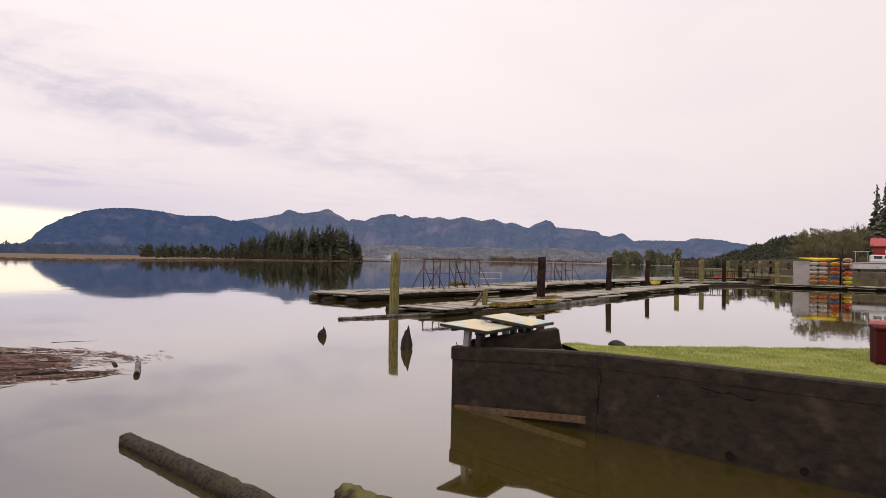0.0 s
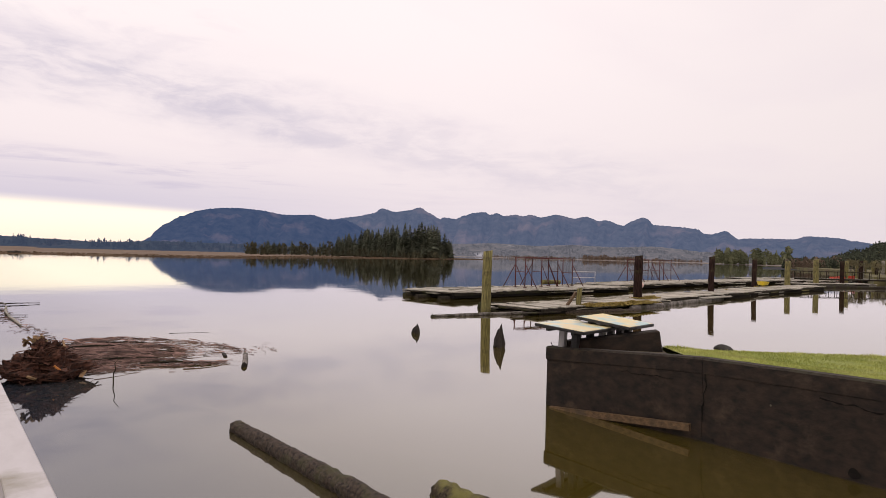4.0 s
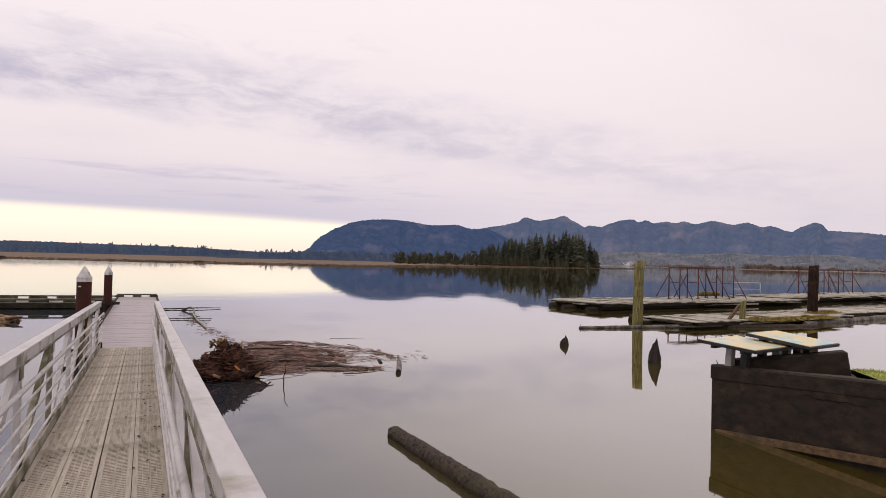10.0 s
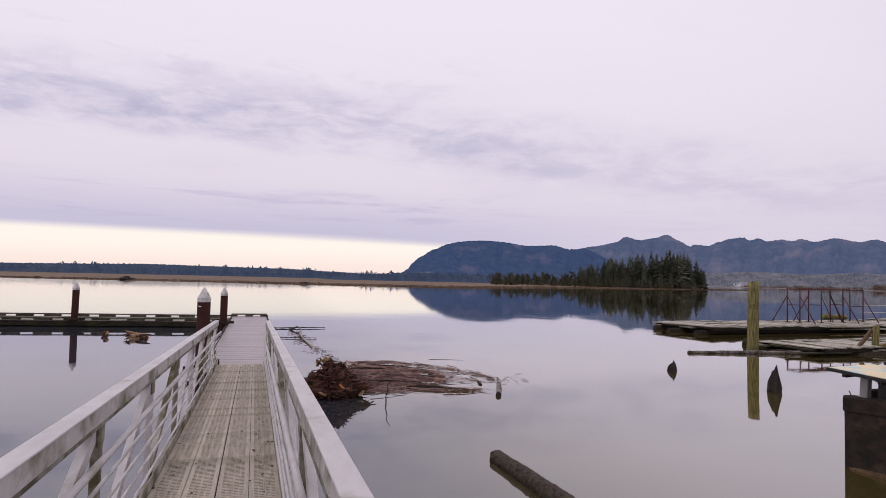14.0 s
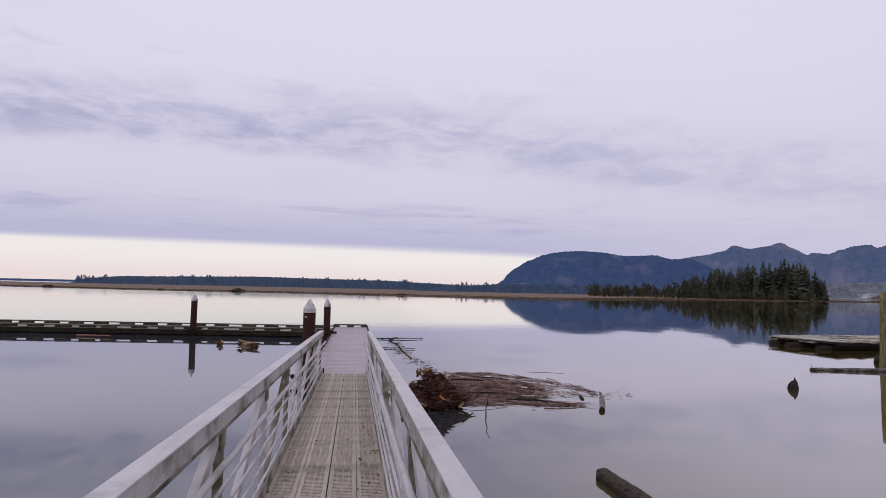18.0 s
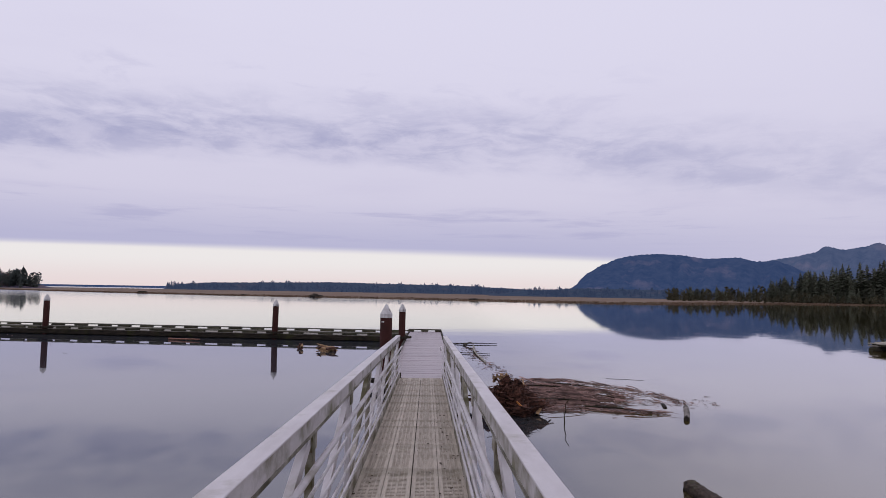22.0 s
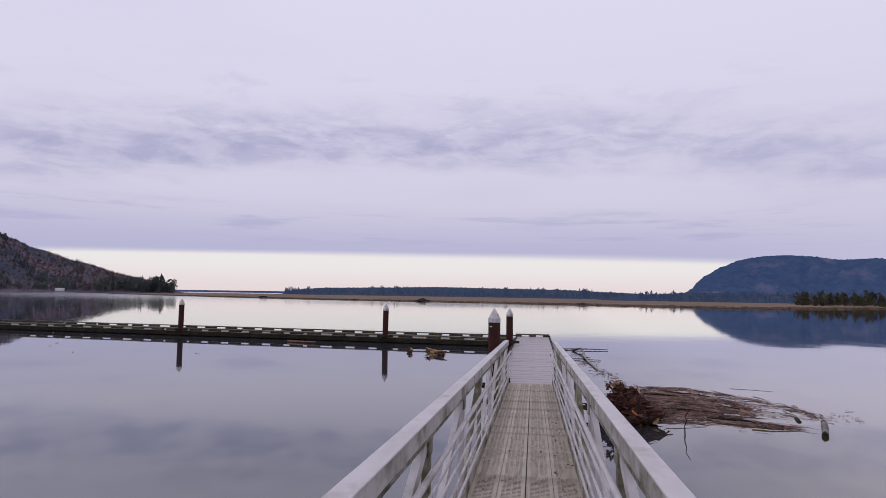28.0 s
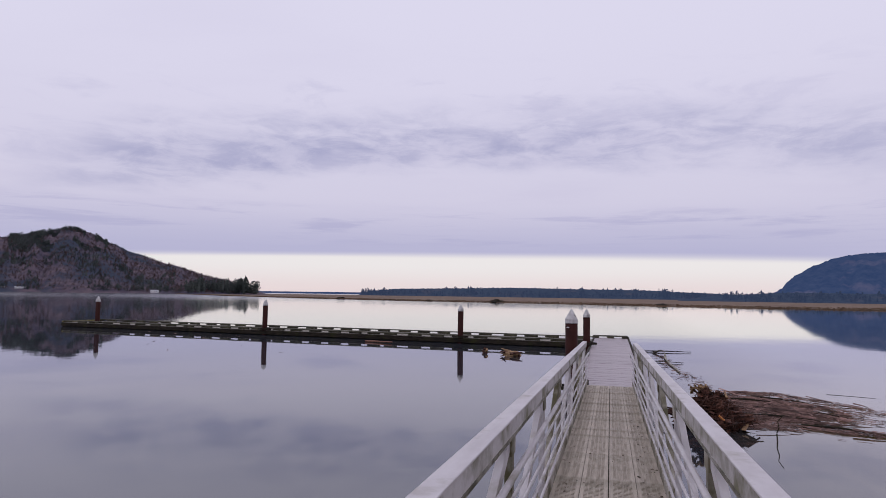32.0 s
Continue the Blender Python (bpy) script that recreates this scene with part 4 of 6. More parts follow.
def gangway():
    root = thing("gangway", GANG, "grey-painted aluminium gangway with truss rails and slotted grating deck", "gangway")
    ln, mid = LONG - BACK, (LONG + BACK) / 2
    for sx in (-1, 1):
        x = sx * (HALF + 0.05)
        part("top_chord", new_box((0.096, ln - 0.01, 0.096), 0.0, (x, mid, 1.018)), CHORD, root, "streaked green-stained side")
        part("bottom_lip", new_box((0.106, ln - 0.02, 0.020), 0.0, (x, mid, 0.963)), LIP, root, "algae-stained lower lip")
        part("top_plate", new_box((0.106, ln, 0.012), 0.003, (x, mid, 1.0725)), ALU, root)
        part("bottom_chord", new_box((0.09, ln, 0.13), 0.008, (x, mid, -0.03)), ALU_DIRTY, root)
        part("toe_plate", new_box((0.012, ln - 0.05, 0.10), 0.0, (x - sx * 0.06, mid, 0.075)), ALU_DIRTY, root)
        part("handrail", tube(bmesh.new(), [(x - sx * 0.10, BACK, 0.80), (x - sx * 0.10, LONG - 0.05, 0.80), (x - sx * 0.10, LONG, 0.78), (x - sx * 0.09, LONG + 0.01, 0.70)], 0.021, 8), ALU, root)
        for z in (0.22, 0.36, 0.50, 0.64):
            part("rail_bar", tube(bmesh.new(), [(x - sx * 0.075, BACK, z), (x - sx * 0.075, LONG, z)], 0.013, 6), ALU, root)
        ys = [BACK + 0.05] + [4.06 + 1.98 * k for k in range(-3, 6)] + [LONG - 0.36]
        for k, y in enumerate(ys):
            part("post", new_box((0.05, 0.085, 0.97), 0.005, (x, y, 0.50)), ALU if k % 2 else ALU_DIRTY, root)
            if k:
                bm = bmesh.new()
                bar(bm, (x, ys[k - 1] + 0.06, 0.06), (x, y - 0.04, 0.96), 0.05, 0.085)
                part("diagonal", bm, ALU_DIRTY if k % 3 == 0 else ALU, root)
                if sx < 0 or k % 2:
                    moss = bmesh.new()
                    rng = random.Random(500 + k)
                    for _ in range(26):
                        p = Vector((x - sx * 0.052, y + rng.gauss(0, .07), 0.955 + rng.uniform(-.03, .05)))
                        w = rng.uniform(.004, .011)
                        moss.faces.new([moss.verts.new(p + Vector(v) * w) for v in ((0, -1, 0), (0, 1, .2), (-sx * .8, rng.uniform(-1, 1), rng.uniform(.5, 2.2)))])
                    part("moss_tuft", moss, GANGMOSS, root, "green moss tuft at the joint")
                part("gusset_plate", new_box((0.012, 0.16, 0.13), 0.0, (x - sx * 0.032, y - 0.07, 0.90)), ALU_DIRTY, root)
    # deck: planks with a smooth strip and two rows of cross slots, either side of the open joint
    w, l = 0.135, ln - 1.05
    y = LONG - l / 2
    plank = bmesh.new()
    for o, wide in ((-0.046, 0.039), (0.013, 0.007), (0.062, 0.009)):
        box(plank, (o, 0, -0.014), (wide, l, 0.028))
    one = new_box((0.089, 0.031, 0.020), 0, (0.0175, 0, -0.013))
    one.verts.index_update()
    corners, quads = [v.co.copy() for v in one.verts], [[v.index for v in f.verts] for f in one.faces]
    one.free()
    vs, fs = [], []
    for k in range(int(l / 0.047)):
        i = len(vs)
        vs += [(c.x, c.y - l / 2 + 0.03 + k * 0.047, c.z) for c in corners]
        fs += [[i + q for q in f] for f in quads]
    slot_me = bpy.data.meshes.new("slot_grid")
    slot_me.from_pydata(vs, [], fs)
    slot_me.materials.append(GRATE)
    first = part("plank", plank, GRATE, root)
    for c in range(8):
        m = Matrix.Translation(((c - 3.5) * w + (0.004 if c > 3 else -0.004) + (0.002 if c > 5 else -0.002 if c < 2 else 0), y, 0)) @ Matrix.Diagonal((-1 if c % 2 else 1, 1, 1, 1))
        if c:
            piece("plank", first.data, root, m)
        else:
            first.matrix_basis = m
        piece("slot_grid", slot_me, root, m)
    # dark sheet added under the slats; the slots' shade is its colour
    part("slot_shade_sheet", new_box((2 * HALF - 0.04, ln, 0.02), 0, (0, mid, -0.055)), SLOT, root)
    part("threshold_plate", new_box((2 * HALF - 0.06, 1.0, 0.03), 0.004, (0, BACK + 0.5, -0.014)), ALU_DIRTY, root)
    part("hinge_shoe", new_box((0.12, 0.16, 0.14), 0.01, (-HALF - 0.02, LONG + 0.04, 0.05)), DARKWOOD, root)
    return root


gangway()

# ---------------------------------------------------------------- floating dock
DOCK = frame_at(-1.37, -0.30, 0, 47.0)
DOCK_ARM = DOCK @ frame_at(-1.06, 33.1, 0, -5.3)


def plank_row(root, name, x0, x1, y0, y1, z, pitch, gap, thick, mat, across=True):
    """Boards laid side by side on one shared mesh."""
    span = x1 - x0 if across else y1 - y0
    run = y1 - y0 if across else x1 - x0
    n = max(1, round(run / pitch))
    p = run / n
    size = (span, p - gap, thick) if across else (p - gap, span, thick)
    ob0 = part(name, new_box(size, min(0.006, thick / 4)), mat, root)
    rng = random.Random(int(abs(x0 * 7 + y0 * 13) * 10))
    for k in range(n):
        c = (((x0 + x1) / 2, y0 + (k + .5) * p) if across else (x0 + (k + .5) * p, (y0 + y1) / 2))
        m = Matrix.Translation((c[0] + rng.uniform(-.008, .008), c[1], z - thick / 2 + rng.uniform(-.004, .003)))
        if k == 0:
            ob0.matrix_basis = m
        else:
            piece(name, ob0.data, root, m)


DOCKBLOCK = material("dark_green_stained_block", (0.022, 0.021, 0.013), (0.085, 0.080, 0.045), 0.85, grain=(6, 6, 6), stain=(0.03, 0.02, 0.012), stain_scale=1.3, bump=0.5, depth=0.01, vary=0.5)
DOCKRAIL = material("grey_green_mooring_rail", (0.050, 0.046, 0.034), (0.17, 0.155, 0.115), 0.8, grain=(2, 18, 18), stain=(0.04, 0.042, 0.02), stain_scale=1.0, stain_at=(0.48, 0.64), bump=0.5, depth=0.01, vary=0.3)


def landing_float():
    root = thing("landing_float", DOCK, "long timber landing float with wet mauve-grey cross boards", "dock")
    x0, x1, y0, y1 = -0.95, 0.80, LONG - 0.9, 35.9
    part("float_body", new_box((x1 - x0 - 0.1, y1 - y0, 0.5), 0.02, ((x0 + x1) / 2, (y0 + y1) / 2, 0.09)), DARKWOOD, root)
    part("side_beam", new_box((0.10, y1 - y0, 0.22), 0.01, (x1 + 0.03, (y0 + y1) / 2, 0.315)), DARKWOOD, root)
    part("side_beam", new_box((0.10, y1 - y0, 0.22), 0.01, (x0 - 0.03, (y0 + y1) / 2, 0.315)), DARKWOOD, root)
    plank_row(root, "deck_board", x0, x1, y0, y1, 0.40, 0.19, 0.0025, 0.05, DECKWOOD)
    return root


def long_dock():
    root = thing("long_dock", DOCK_ARM, "long low timber dock with dark soaked sides and raised mooring rails", "dock")
    x0, x1, y0, y1 = -37.3, -0.02, 0.0, 3.0
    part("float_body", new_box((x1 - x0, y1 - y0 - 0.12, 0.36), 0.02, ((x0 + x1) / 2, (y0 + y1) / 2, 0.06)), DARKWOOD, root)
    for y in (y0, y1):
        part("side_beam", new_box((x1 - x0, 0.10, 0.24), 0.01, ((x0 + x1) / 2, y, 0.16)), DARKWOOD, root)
    plank_row(root, "deck_board", x0, x1, y0 + 0.06, y1 - 0.06, 0.30, 0.24, 0.015, 0.05, TIMBER, across=False)
    rng = random.Random(12)
    for y in (y0 + 0.14, y1 - 0.14):
        x = x0 + 0.1
        blk = None
        while x < x1 - 0.4:
            m = Matrix.Translation((x + 0.3 + rng.uniform(-.1, .1), y, 0.345))
            if blk is None:
                blk = part("rail_block", new_box((0.78, 0.16, 0.09), 0.01), DOCKBLOCK, root)
                blk.matrix_basis = m
            else:
                piece("rail_block", blk.data, root, m)
            x += rng.uniform(1.15, 1.55)
        x = x0
        while x < x1 - 0.1:
            n = min(rng.uniform(4.5, 6.5), x1 - x)
            part("mooring_rail", new_box((n - 0.02, 0.15, 0.06), 0.012, (x + n / 2, y + rng.uniform(-.01, .01), 0.422 + rng.uniform(-.006, .006))), DOCKRAIL, root)
            x += n
    part("end_rail", new_box((0.14, y1 - y0, 0.10), 0.01, (x0 + 0.07, (y0 + y1) / 2, 0.35)), MOSSY, root)
    return root


landing_float()
long_dock()
# the head of the landing has its own low rail on blocks
head = thing("head_rail", DOCK, "low timber mooring rail on blocks at the head of the landing", "rail")
part("mooring_rail", new_box((1.85, 0.16, 0.07), 0.012, (-0.1, 35.75, 0.515)), DOCKRAIL, head)
for x in (-0.9, -0.1, 0.68):
    part("rail_block", new_box((0.4, 0.17, 0.08), 0.01, (x, 35.75, 0.44)), DOCKBLOCK, head)


def steel_pile(x, y, r, top, lean, label, hoop_z=0.37):
    root = thing("steel_pile", frame_at(x, y, 0, 0) @ Matrix.Rotation(radians(lean), 4, "Y"), label, "pile", "capped steel piles of the dock")
    part("shaft", tube(bmesh.new(), [(0, 0, -1.5), (0, 0, top - 0.40)], r, 20), RUSTSTEEL, root)
    cap = tube(bmesh.new(), [(0, 0, top - 0.41), (0, 0, top - 0.30), (0, 0, top - 0.29), (0, 0, top - 0.05), (0, 0, top - 0.03)], [r * 1.03, r * 1.03, r * 0.97, r * 0.2, 0.012], 20)
    for f in cap.faces:
        f.smooth = False
    part("cap", cap, WHITECAP, root, "white conical plastic cap, weathered")
    if hoop_z < 0.3:
        part("tag_plate", new_box((0.10, 0.012, 0.03), 0.002, (r * 0.3, -r * 0.99, top - 0.52)), WHITECAP, root, "small white tag")
    hoop = bmesh.new()
    for sx, sy, lx, ly in ((1, 0, .06, .62), (-1, 0, .06, .62), (0, 1, .62, .06), (0, -1, .62, .06)):
        box(hoop, (sx * 0.3, sy * 0.3, hoop_z), (lx, ly, 0.10))
    part("guide_frame", hoop, DARKWOOD, root)
    return root


def on_dock(x, y):
    p = DOCK @ Vector((x, y, 0))
    return p.x, p.y


steel_pile(*on_dock(-1.07, 17.4), 0.165, 2.33, 0, "thick brown steel pile with white cap beside the gangway", 0.2)
steel_pile(*on_dock(-1.13, 29.4), 0.155, 2.12, 0, "brown steel pile with a white pointed cap at the landing float", 0.53)
steel_pile(*on_dock(-8.11, 33.86), 0.155, 2.16, 1.0, "brown steel pile with a white cap standing in the long dock")
steel_pile(*on_dock(-20.94, 35.05), 0.155, 2.23, 0.5, "brown steel pile with a white cap standing in the long dock")
steel_pile(*on_dock(-35.21, 36.66), 0.155, 2.22, 0.5, "brown steel pile with white cap near the dock end")


# ---------------------------------------------------------------- old timber piles and the log rafts
def wood_pile(x, y, r, top, mat, label, lean=(0, 0), seed=1, slant=0.04):
    rng = random.Random(seed)
    root = thing("timber_pile", frame_at(x, y, 0) @ Euler((radians(lean[0]), radians(lean[1]), 0)).to_matrix().to_4x4(), label, "pile", "old timber piles")
    bm = bmesh.new()
    zs = [-1.2 + (top + 1.2) * k / 8 for k in range(9)]
    tube(bm, [(0, 0, z) for z in zs], [r * (1.06 - 0.10 * k / 8) for k in range(9)], 14, jitter=0.05, rng=rng)
    for v in bm.verts:
        if v.co.z > top - 0.01:
            v.co.z += slant * v.co.x / r + rng.uniform(-.02, .02)
    part("shaft", bm, mat, root)
    return root


wood_pile(-3.27, 29.1, 0.225, 2.86, MOSSY, "tall moss-green timber pile standing alone in the water", (0.3, 0.9), 1)
wood_pile(5.0, 38.3, 0.25, 2.86, PILE_DARK, "dark tarred timber pile beside the raft", (0, 0.6), 2)
for k, (x, y, r, top, mt) in enumerate([(12.2, 50.1, 0.22, 3.0, PILE_DARK), (19.5, 63.2, 0.22, 2.95, PILE_DARK), (26.1, 73.0, 0.28, 2.9, MOSSY), (31.4, 78.9, 0.30, 3.2, MOSSY),
                                      (35.0, 80.7, 0.25, 3.1, PILE_DARK), (43.1, 83.0, 0.30, 3.1, MOSSY), (40.5, 92.0, 0.28, 3.2, MOSSY), (48, 104, 0.3, 3.3, PILE_DARK), (54, 118, 0.3, 3.4, MOSSY),
                                      (58, 121, 0.3, 3.4, MOSSY), (63, 127, 0.35, 3.5, MOSSY), (47.5, 76.5, 0.28, 2.9, PILE_DARK)]):
    wood_pile(x, y, r, top, mt, "weathered timber mooring pile in the old boat basin", (0, random.uniform(-1, 1.5)), 10 + k)


def raft(x, y, turn, length, width, z, boards, label, seed, mat=RAFTWOOD, gapped=0.15):
    """A low raft of logs and cross boards. Its near left corner is at x, y; it runs along its own y."""
    rng = random.Random(seed)
    root = thing("log_raft", frame_at(x, y, 0, turn, rng.uniform(-.15, .15)), label, "raft", "old timber rafts")
    for k in range(3):
        xx = width * (0.12 + 0.38 * k)
        bm = tube(bmesh.new(), [(xx, -0.5 + rng.uniform(-.6, .3), z - 0.36), (xx + rng.uniform(-.1, .1), length / 2, z - 0.36), (xx, length + rng.uniform(-.3, .5), z - 0.36)], 0.16, 9, jitter=0.08, rng=rng)
        part("float_log", bm, DARKWOOD, root)
    for k in range(2):
        part("edge_beam", new_box((0.18, length * rng.uniform(.94, 1.0), 0.16), 0.01, (0.1 + (width - 0.2) * k, length / 2, z - 0.11)), DARKWOOD, root)
    # near-black box added below the boards as the raft's shaded inside
    part("shade_core", new_box((width - 0.16, length - 0.3, 0.30), 0.0, (width / 2, length / 2, z - 0.20)), GAP_BLACK, root)
    # broken lower tiers along both sides: fascia boards, packing blocks, an offset log
    for k in range(2):
        xx, y = 0.02 + (width - 0.04) * k, rng.uniform(0, .6)
        while y < length - 1:
            n = rng.uniform(1.2, 3.8)
            if rng.random() < 0.7:
                part("fascia_board", new_box((0.05, min(n, length - y) - 0.1, rng.uniform(.05, .10)), 0.004, (xx + rng.uniform(-.12, .06) * (1 - 2 * k), y + n / 2, z - rng.uniform(.10, .26))), (RAFTWOOD, TIMBER, DARKWOOD, MOSSY)[rng.randrange(4)], root)
            y += n + rng.uniform(0.1, 0.8)
    for k in range(int(width / 0.9)):
        xx = 0.3 + k * 0.9 + rng.uniform(-.2, .2)
        part("packing_block", new_box((rng.uniform(.5, 1.2), 0.35, 0.07), 0.008, (xx, rng.uniform(-.12, .2), z - rng.uniform(.06, .16))), (TIMBER, DARKWOOD, DARKWOOD)[k % 3], root)
    # long broken runs of planking slipped off the edges at lower levels
    for k in range(int(length / 2.6)):
        n, side = rng.uniform(1.8, 5.2), rng.choice((-1, 1))
        xx = (0 if side < 0 else width) + side * rng.uniform(-.25, .38)
        m = frame_at(xx, rng.uniform(0, length - 1.0), z - rng.uniform(.03, .20), rng.uniform(-2.5, 2.5)) @ Matrix.Rotation(rng.uniform(-.10, .10), 4, "Y")
        ob = part("slipped_board", new_box((rng.uniform(.22, .62), n, rng.uniform(.03, .06)), 0.005), (mat, TIMBER, DARKWOOD, mat)[k % 4], root)
        ob.matrix_basis = m
    me = part("deck_board", new_box((width, boards * 0.975, 0.05), 0.006), mat, root)
    n = int(length / boards)
    put = False
    for k in range(n):
        if rng.random() < gapped * 0.25:
            continue
        m = Matrix.Translation((width / 2 + rng.gauss(0, .10), (k + .5) * boards, z + rng.uniform(-.012, .014))) @ Euler((rng.uniform(-.02, .02), rng.uniform(-.014, .014), rng.uniform(-.022, .022))).to_matrix().to_4x4()
        if not put:
            me.matrix_basis, put = m, True
        else:
            piece("deck_board", me.data, root, m)
    return root


RT = -34.5
raft(-9.4, 39.0, RT - 2, 21, 4.5, 0.40, 0.42, "long grey timber raft with soaked dark logs beneath", 1)
raft(2.4, 56.8, RT, 22, 4.2, 0.40, 0.5, "grey timber raft farther along the boom", 2)
raft(15.5, 75.5, RT - 3, 26, 4.2, 0.40, 0.6, "far grey timber raft of the old boat basin", 3)
raft(-3.1, 30.2, RT - 4, 12.5, 2.9, 0.30, 0.36, "low grey timber raft with moss along its edge", 4)
raft(4.2, 40.0, RT - 1, 16, 2.6, 0.34, 0.42, "low timber raft beside the dark pile", 5)
raft(13.4, 53.5, RT - 2, 22, 2.6, 0.36, 0.5, "low timber raft leading to the boat basin", 6)


# ---------------------------------------------------------------- point: panels, plank, rock, grass
FRAME_BLACK = material("black_panel_frame", (0.012, 0.011, 0.011), (0.03, 0.028, 0.028), 0.5, bump=0.05)
POST_GREY = material("grey_square_post", (0.30, 0.29, 0.29), (0.44, 0.42, 0.42), 0.5, grain=(6, 6, 2), bump=0.1, depth=0.004)
PLANKWOOD = material("wet_brown_plank", (0.050, 0.028, 0.013), (0.150, 0.090, 0.042), 0.7, grain=(2, 22, 22), stain=(0.05, 0.035, 0.02), stain_scale=2.0, bump=0.4, depth=0.008)
ROCK = material("dark_mossy_rock", (0.018, 0.016, 0.014), (0.05, 0.046, 0.04), 0.9, grain=(6, 6, 6), bump=0.7, depth=0.03)


def map_material(seed, pale):
    """Yellow printed map panel with pale green and blue areas."""
    m = bpy.data.materials.new("printed_map_panel")
    m.use_nodes = True
    nt = m.node_tree
    N, L = nt.nodes.new, nt.links.new
    b = nt.nodes["Principled BSDF"]
    co, n = N("ShaderNodeTexCoord"), N("ShaderNodeTexNoise")
    mp = N("ShaderNodeMapping")
    mp.inputs["Location"].default_value = (seed, seed * 0.7, 0)
    L(co.outputs["Object"], mp.inputs[0])
    L(mp.outputs[0], n.inputs["Vector"])
    n.inputs["Scale"].default_value, n.inputs["Detail"].default_value = 2.2, 6
    r = N("ShaderNodeValToRGB")
    e = r.color_ramp.elements
    e[0].position, e[0].color = 0.42, (0.33, 0.52, 0.52, 1)
    e[1].position, e[1].color = 0.72, (0.74, 0.47, 0.13, 1)
    fade = N("ShaderNodeMix")
    fade.data_type = "RGBA"
    fade.inputs[0].default_value, fade.inputs[7].default_value = pale, (0.66, 0.63, 0.52, 1)
    for pos, col in ((0.47, (0.60, 0.60, 0.38, 1)), (0.52, (0.70, 0.56, 0.22, 1)), (0.60, (0.74, 0.57, 0.22, 1))):
        x = e.new(pos)
        x.color = col
    L(n.outputs[0], r.inputs[0])
    L(r.outputs[0], fade.inputs[6])
    L(fade.outputs[2], b.inputs["Base Color"])
    b.inputs["Roughness"].default_value = 0.35
    return m


def map_panel(x, y, z, turn, tilt, w, l, seed):
    root = thing("map_panel", frame_at(x, y, z, turn) @ Matrix.Rotation(radians(tilt), 4, "Y"), "low black-framed display panel with a yellow printed map on posts", "sign", "display panels on the sea wall")
    part("frame", new_box((w, l, 0.05), 0.006, (0, 0, 0)), FRAME_BLACK, root)
    part("printed_sheet", new_box((w - 0.05, l - 0.05, 0.006), 0, (0, 0, 0.028)), map_material(seed, 0.30 if seed < 1 else 0.12), root, "faded yellow and green printed map")
    for k, (sx, sy) in enumerate(((-1, -1), (-1, 1), (1, -1), (1, 1))):
        part("post", new_box((0.11, 0.11, 0.36), 0.006, (sx * (w / 2 - 0.36), sy * (l / 2 - (0.39 if sy < 0 else 0.28)), -0.20)), POST_GREY if k == 0 else FRAME_BLACK, root)
    part("cross_beam", new_box((0.06, l - 0.1, 0.05), 0, (-w / 2 + 0.24, 0, -0.05)), FRAME_BLACK, root)
    part("cross_beam", new_box((0.06, l - 0.1, 0.05), 0, (w / 2 - 0.24, 0, -0.05)), FRAME_BLACK, root)
    return root


map_panel(-0.22, 11.1, 1.41, -33, 4, 0.97, 1.18, 0.0)
map_panel(0.52, 11.66, 1.475, -33, 6, 1.05, 1.0, 5.3)

pl = bmesh.new()
bar(pl, (-0.64, 10.95, -0.03), (1.34, 9.43, 0.185), 0.06, 0.105)
tagged(part("drift_plank", pl, PLANKWOOD), "wet brown plank stranded along the foot of the sea wall", "plank")
rb = bmesh.new()
bmesh.ops.create_icosphere(rb, subdivisions=3, radius=0.16)
for v in rb.verts:
    v.co *= 1 + 0.3 * noise.noise(v.co * 6)
    v.co.z *= 0.55
ob = part("rock", rb, ROCK, smooth=True)
ob.location = (2.40, 11.62, 1.06)
tagged(ob, "small dark rounded rock at the edge of the lawn", "rock")
DARKRED = material("dark_red_painted_board", (0.04, 0.006, 0.006), (0.075, 0.012, 0.010), 0.85, spec=0.1, grain=(3, 3, 12), bump=0.1, depth=0.004)
rd = thing("red_bin", frame_at(6.54, 9.98, 0.99, -25), "dark red painted bin standing on the lawn", "bin")
part("body", new_box((0.75, 0.6, 0.58), 0.02, (0, 0, 0.33)), DARKRED, rd)
part("lid", new_box((0.80, 0.65, 0.05), 0.015, (0, 0, 0.645)), DARKRED, rd)
part("plinth", new_box((0.7, 0.55, 0.05), 0, (0, 0, 0.02)), FRAME_BLACK, rd)


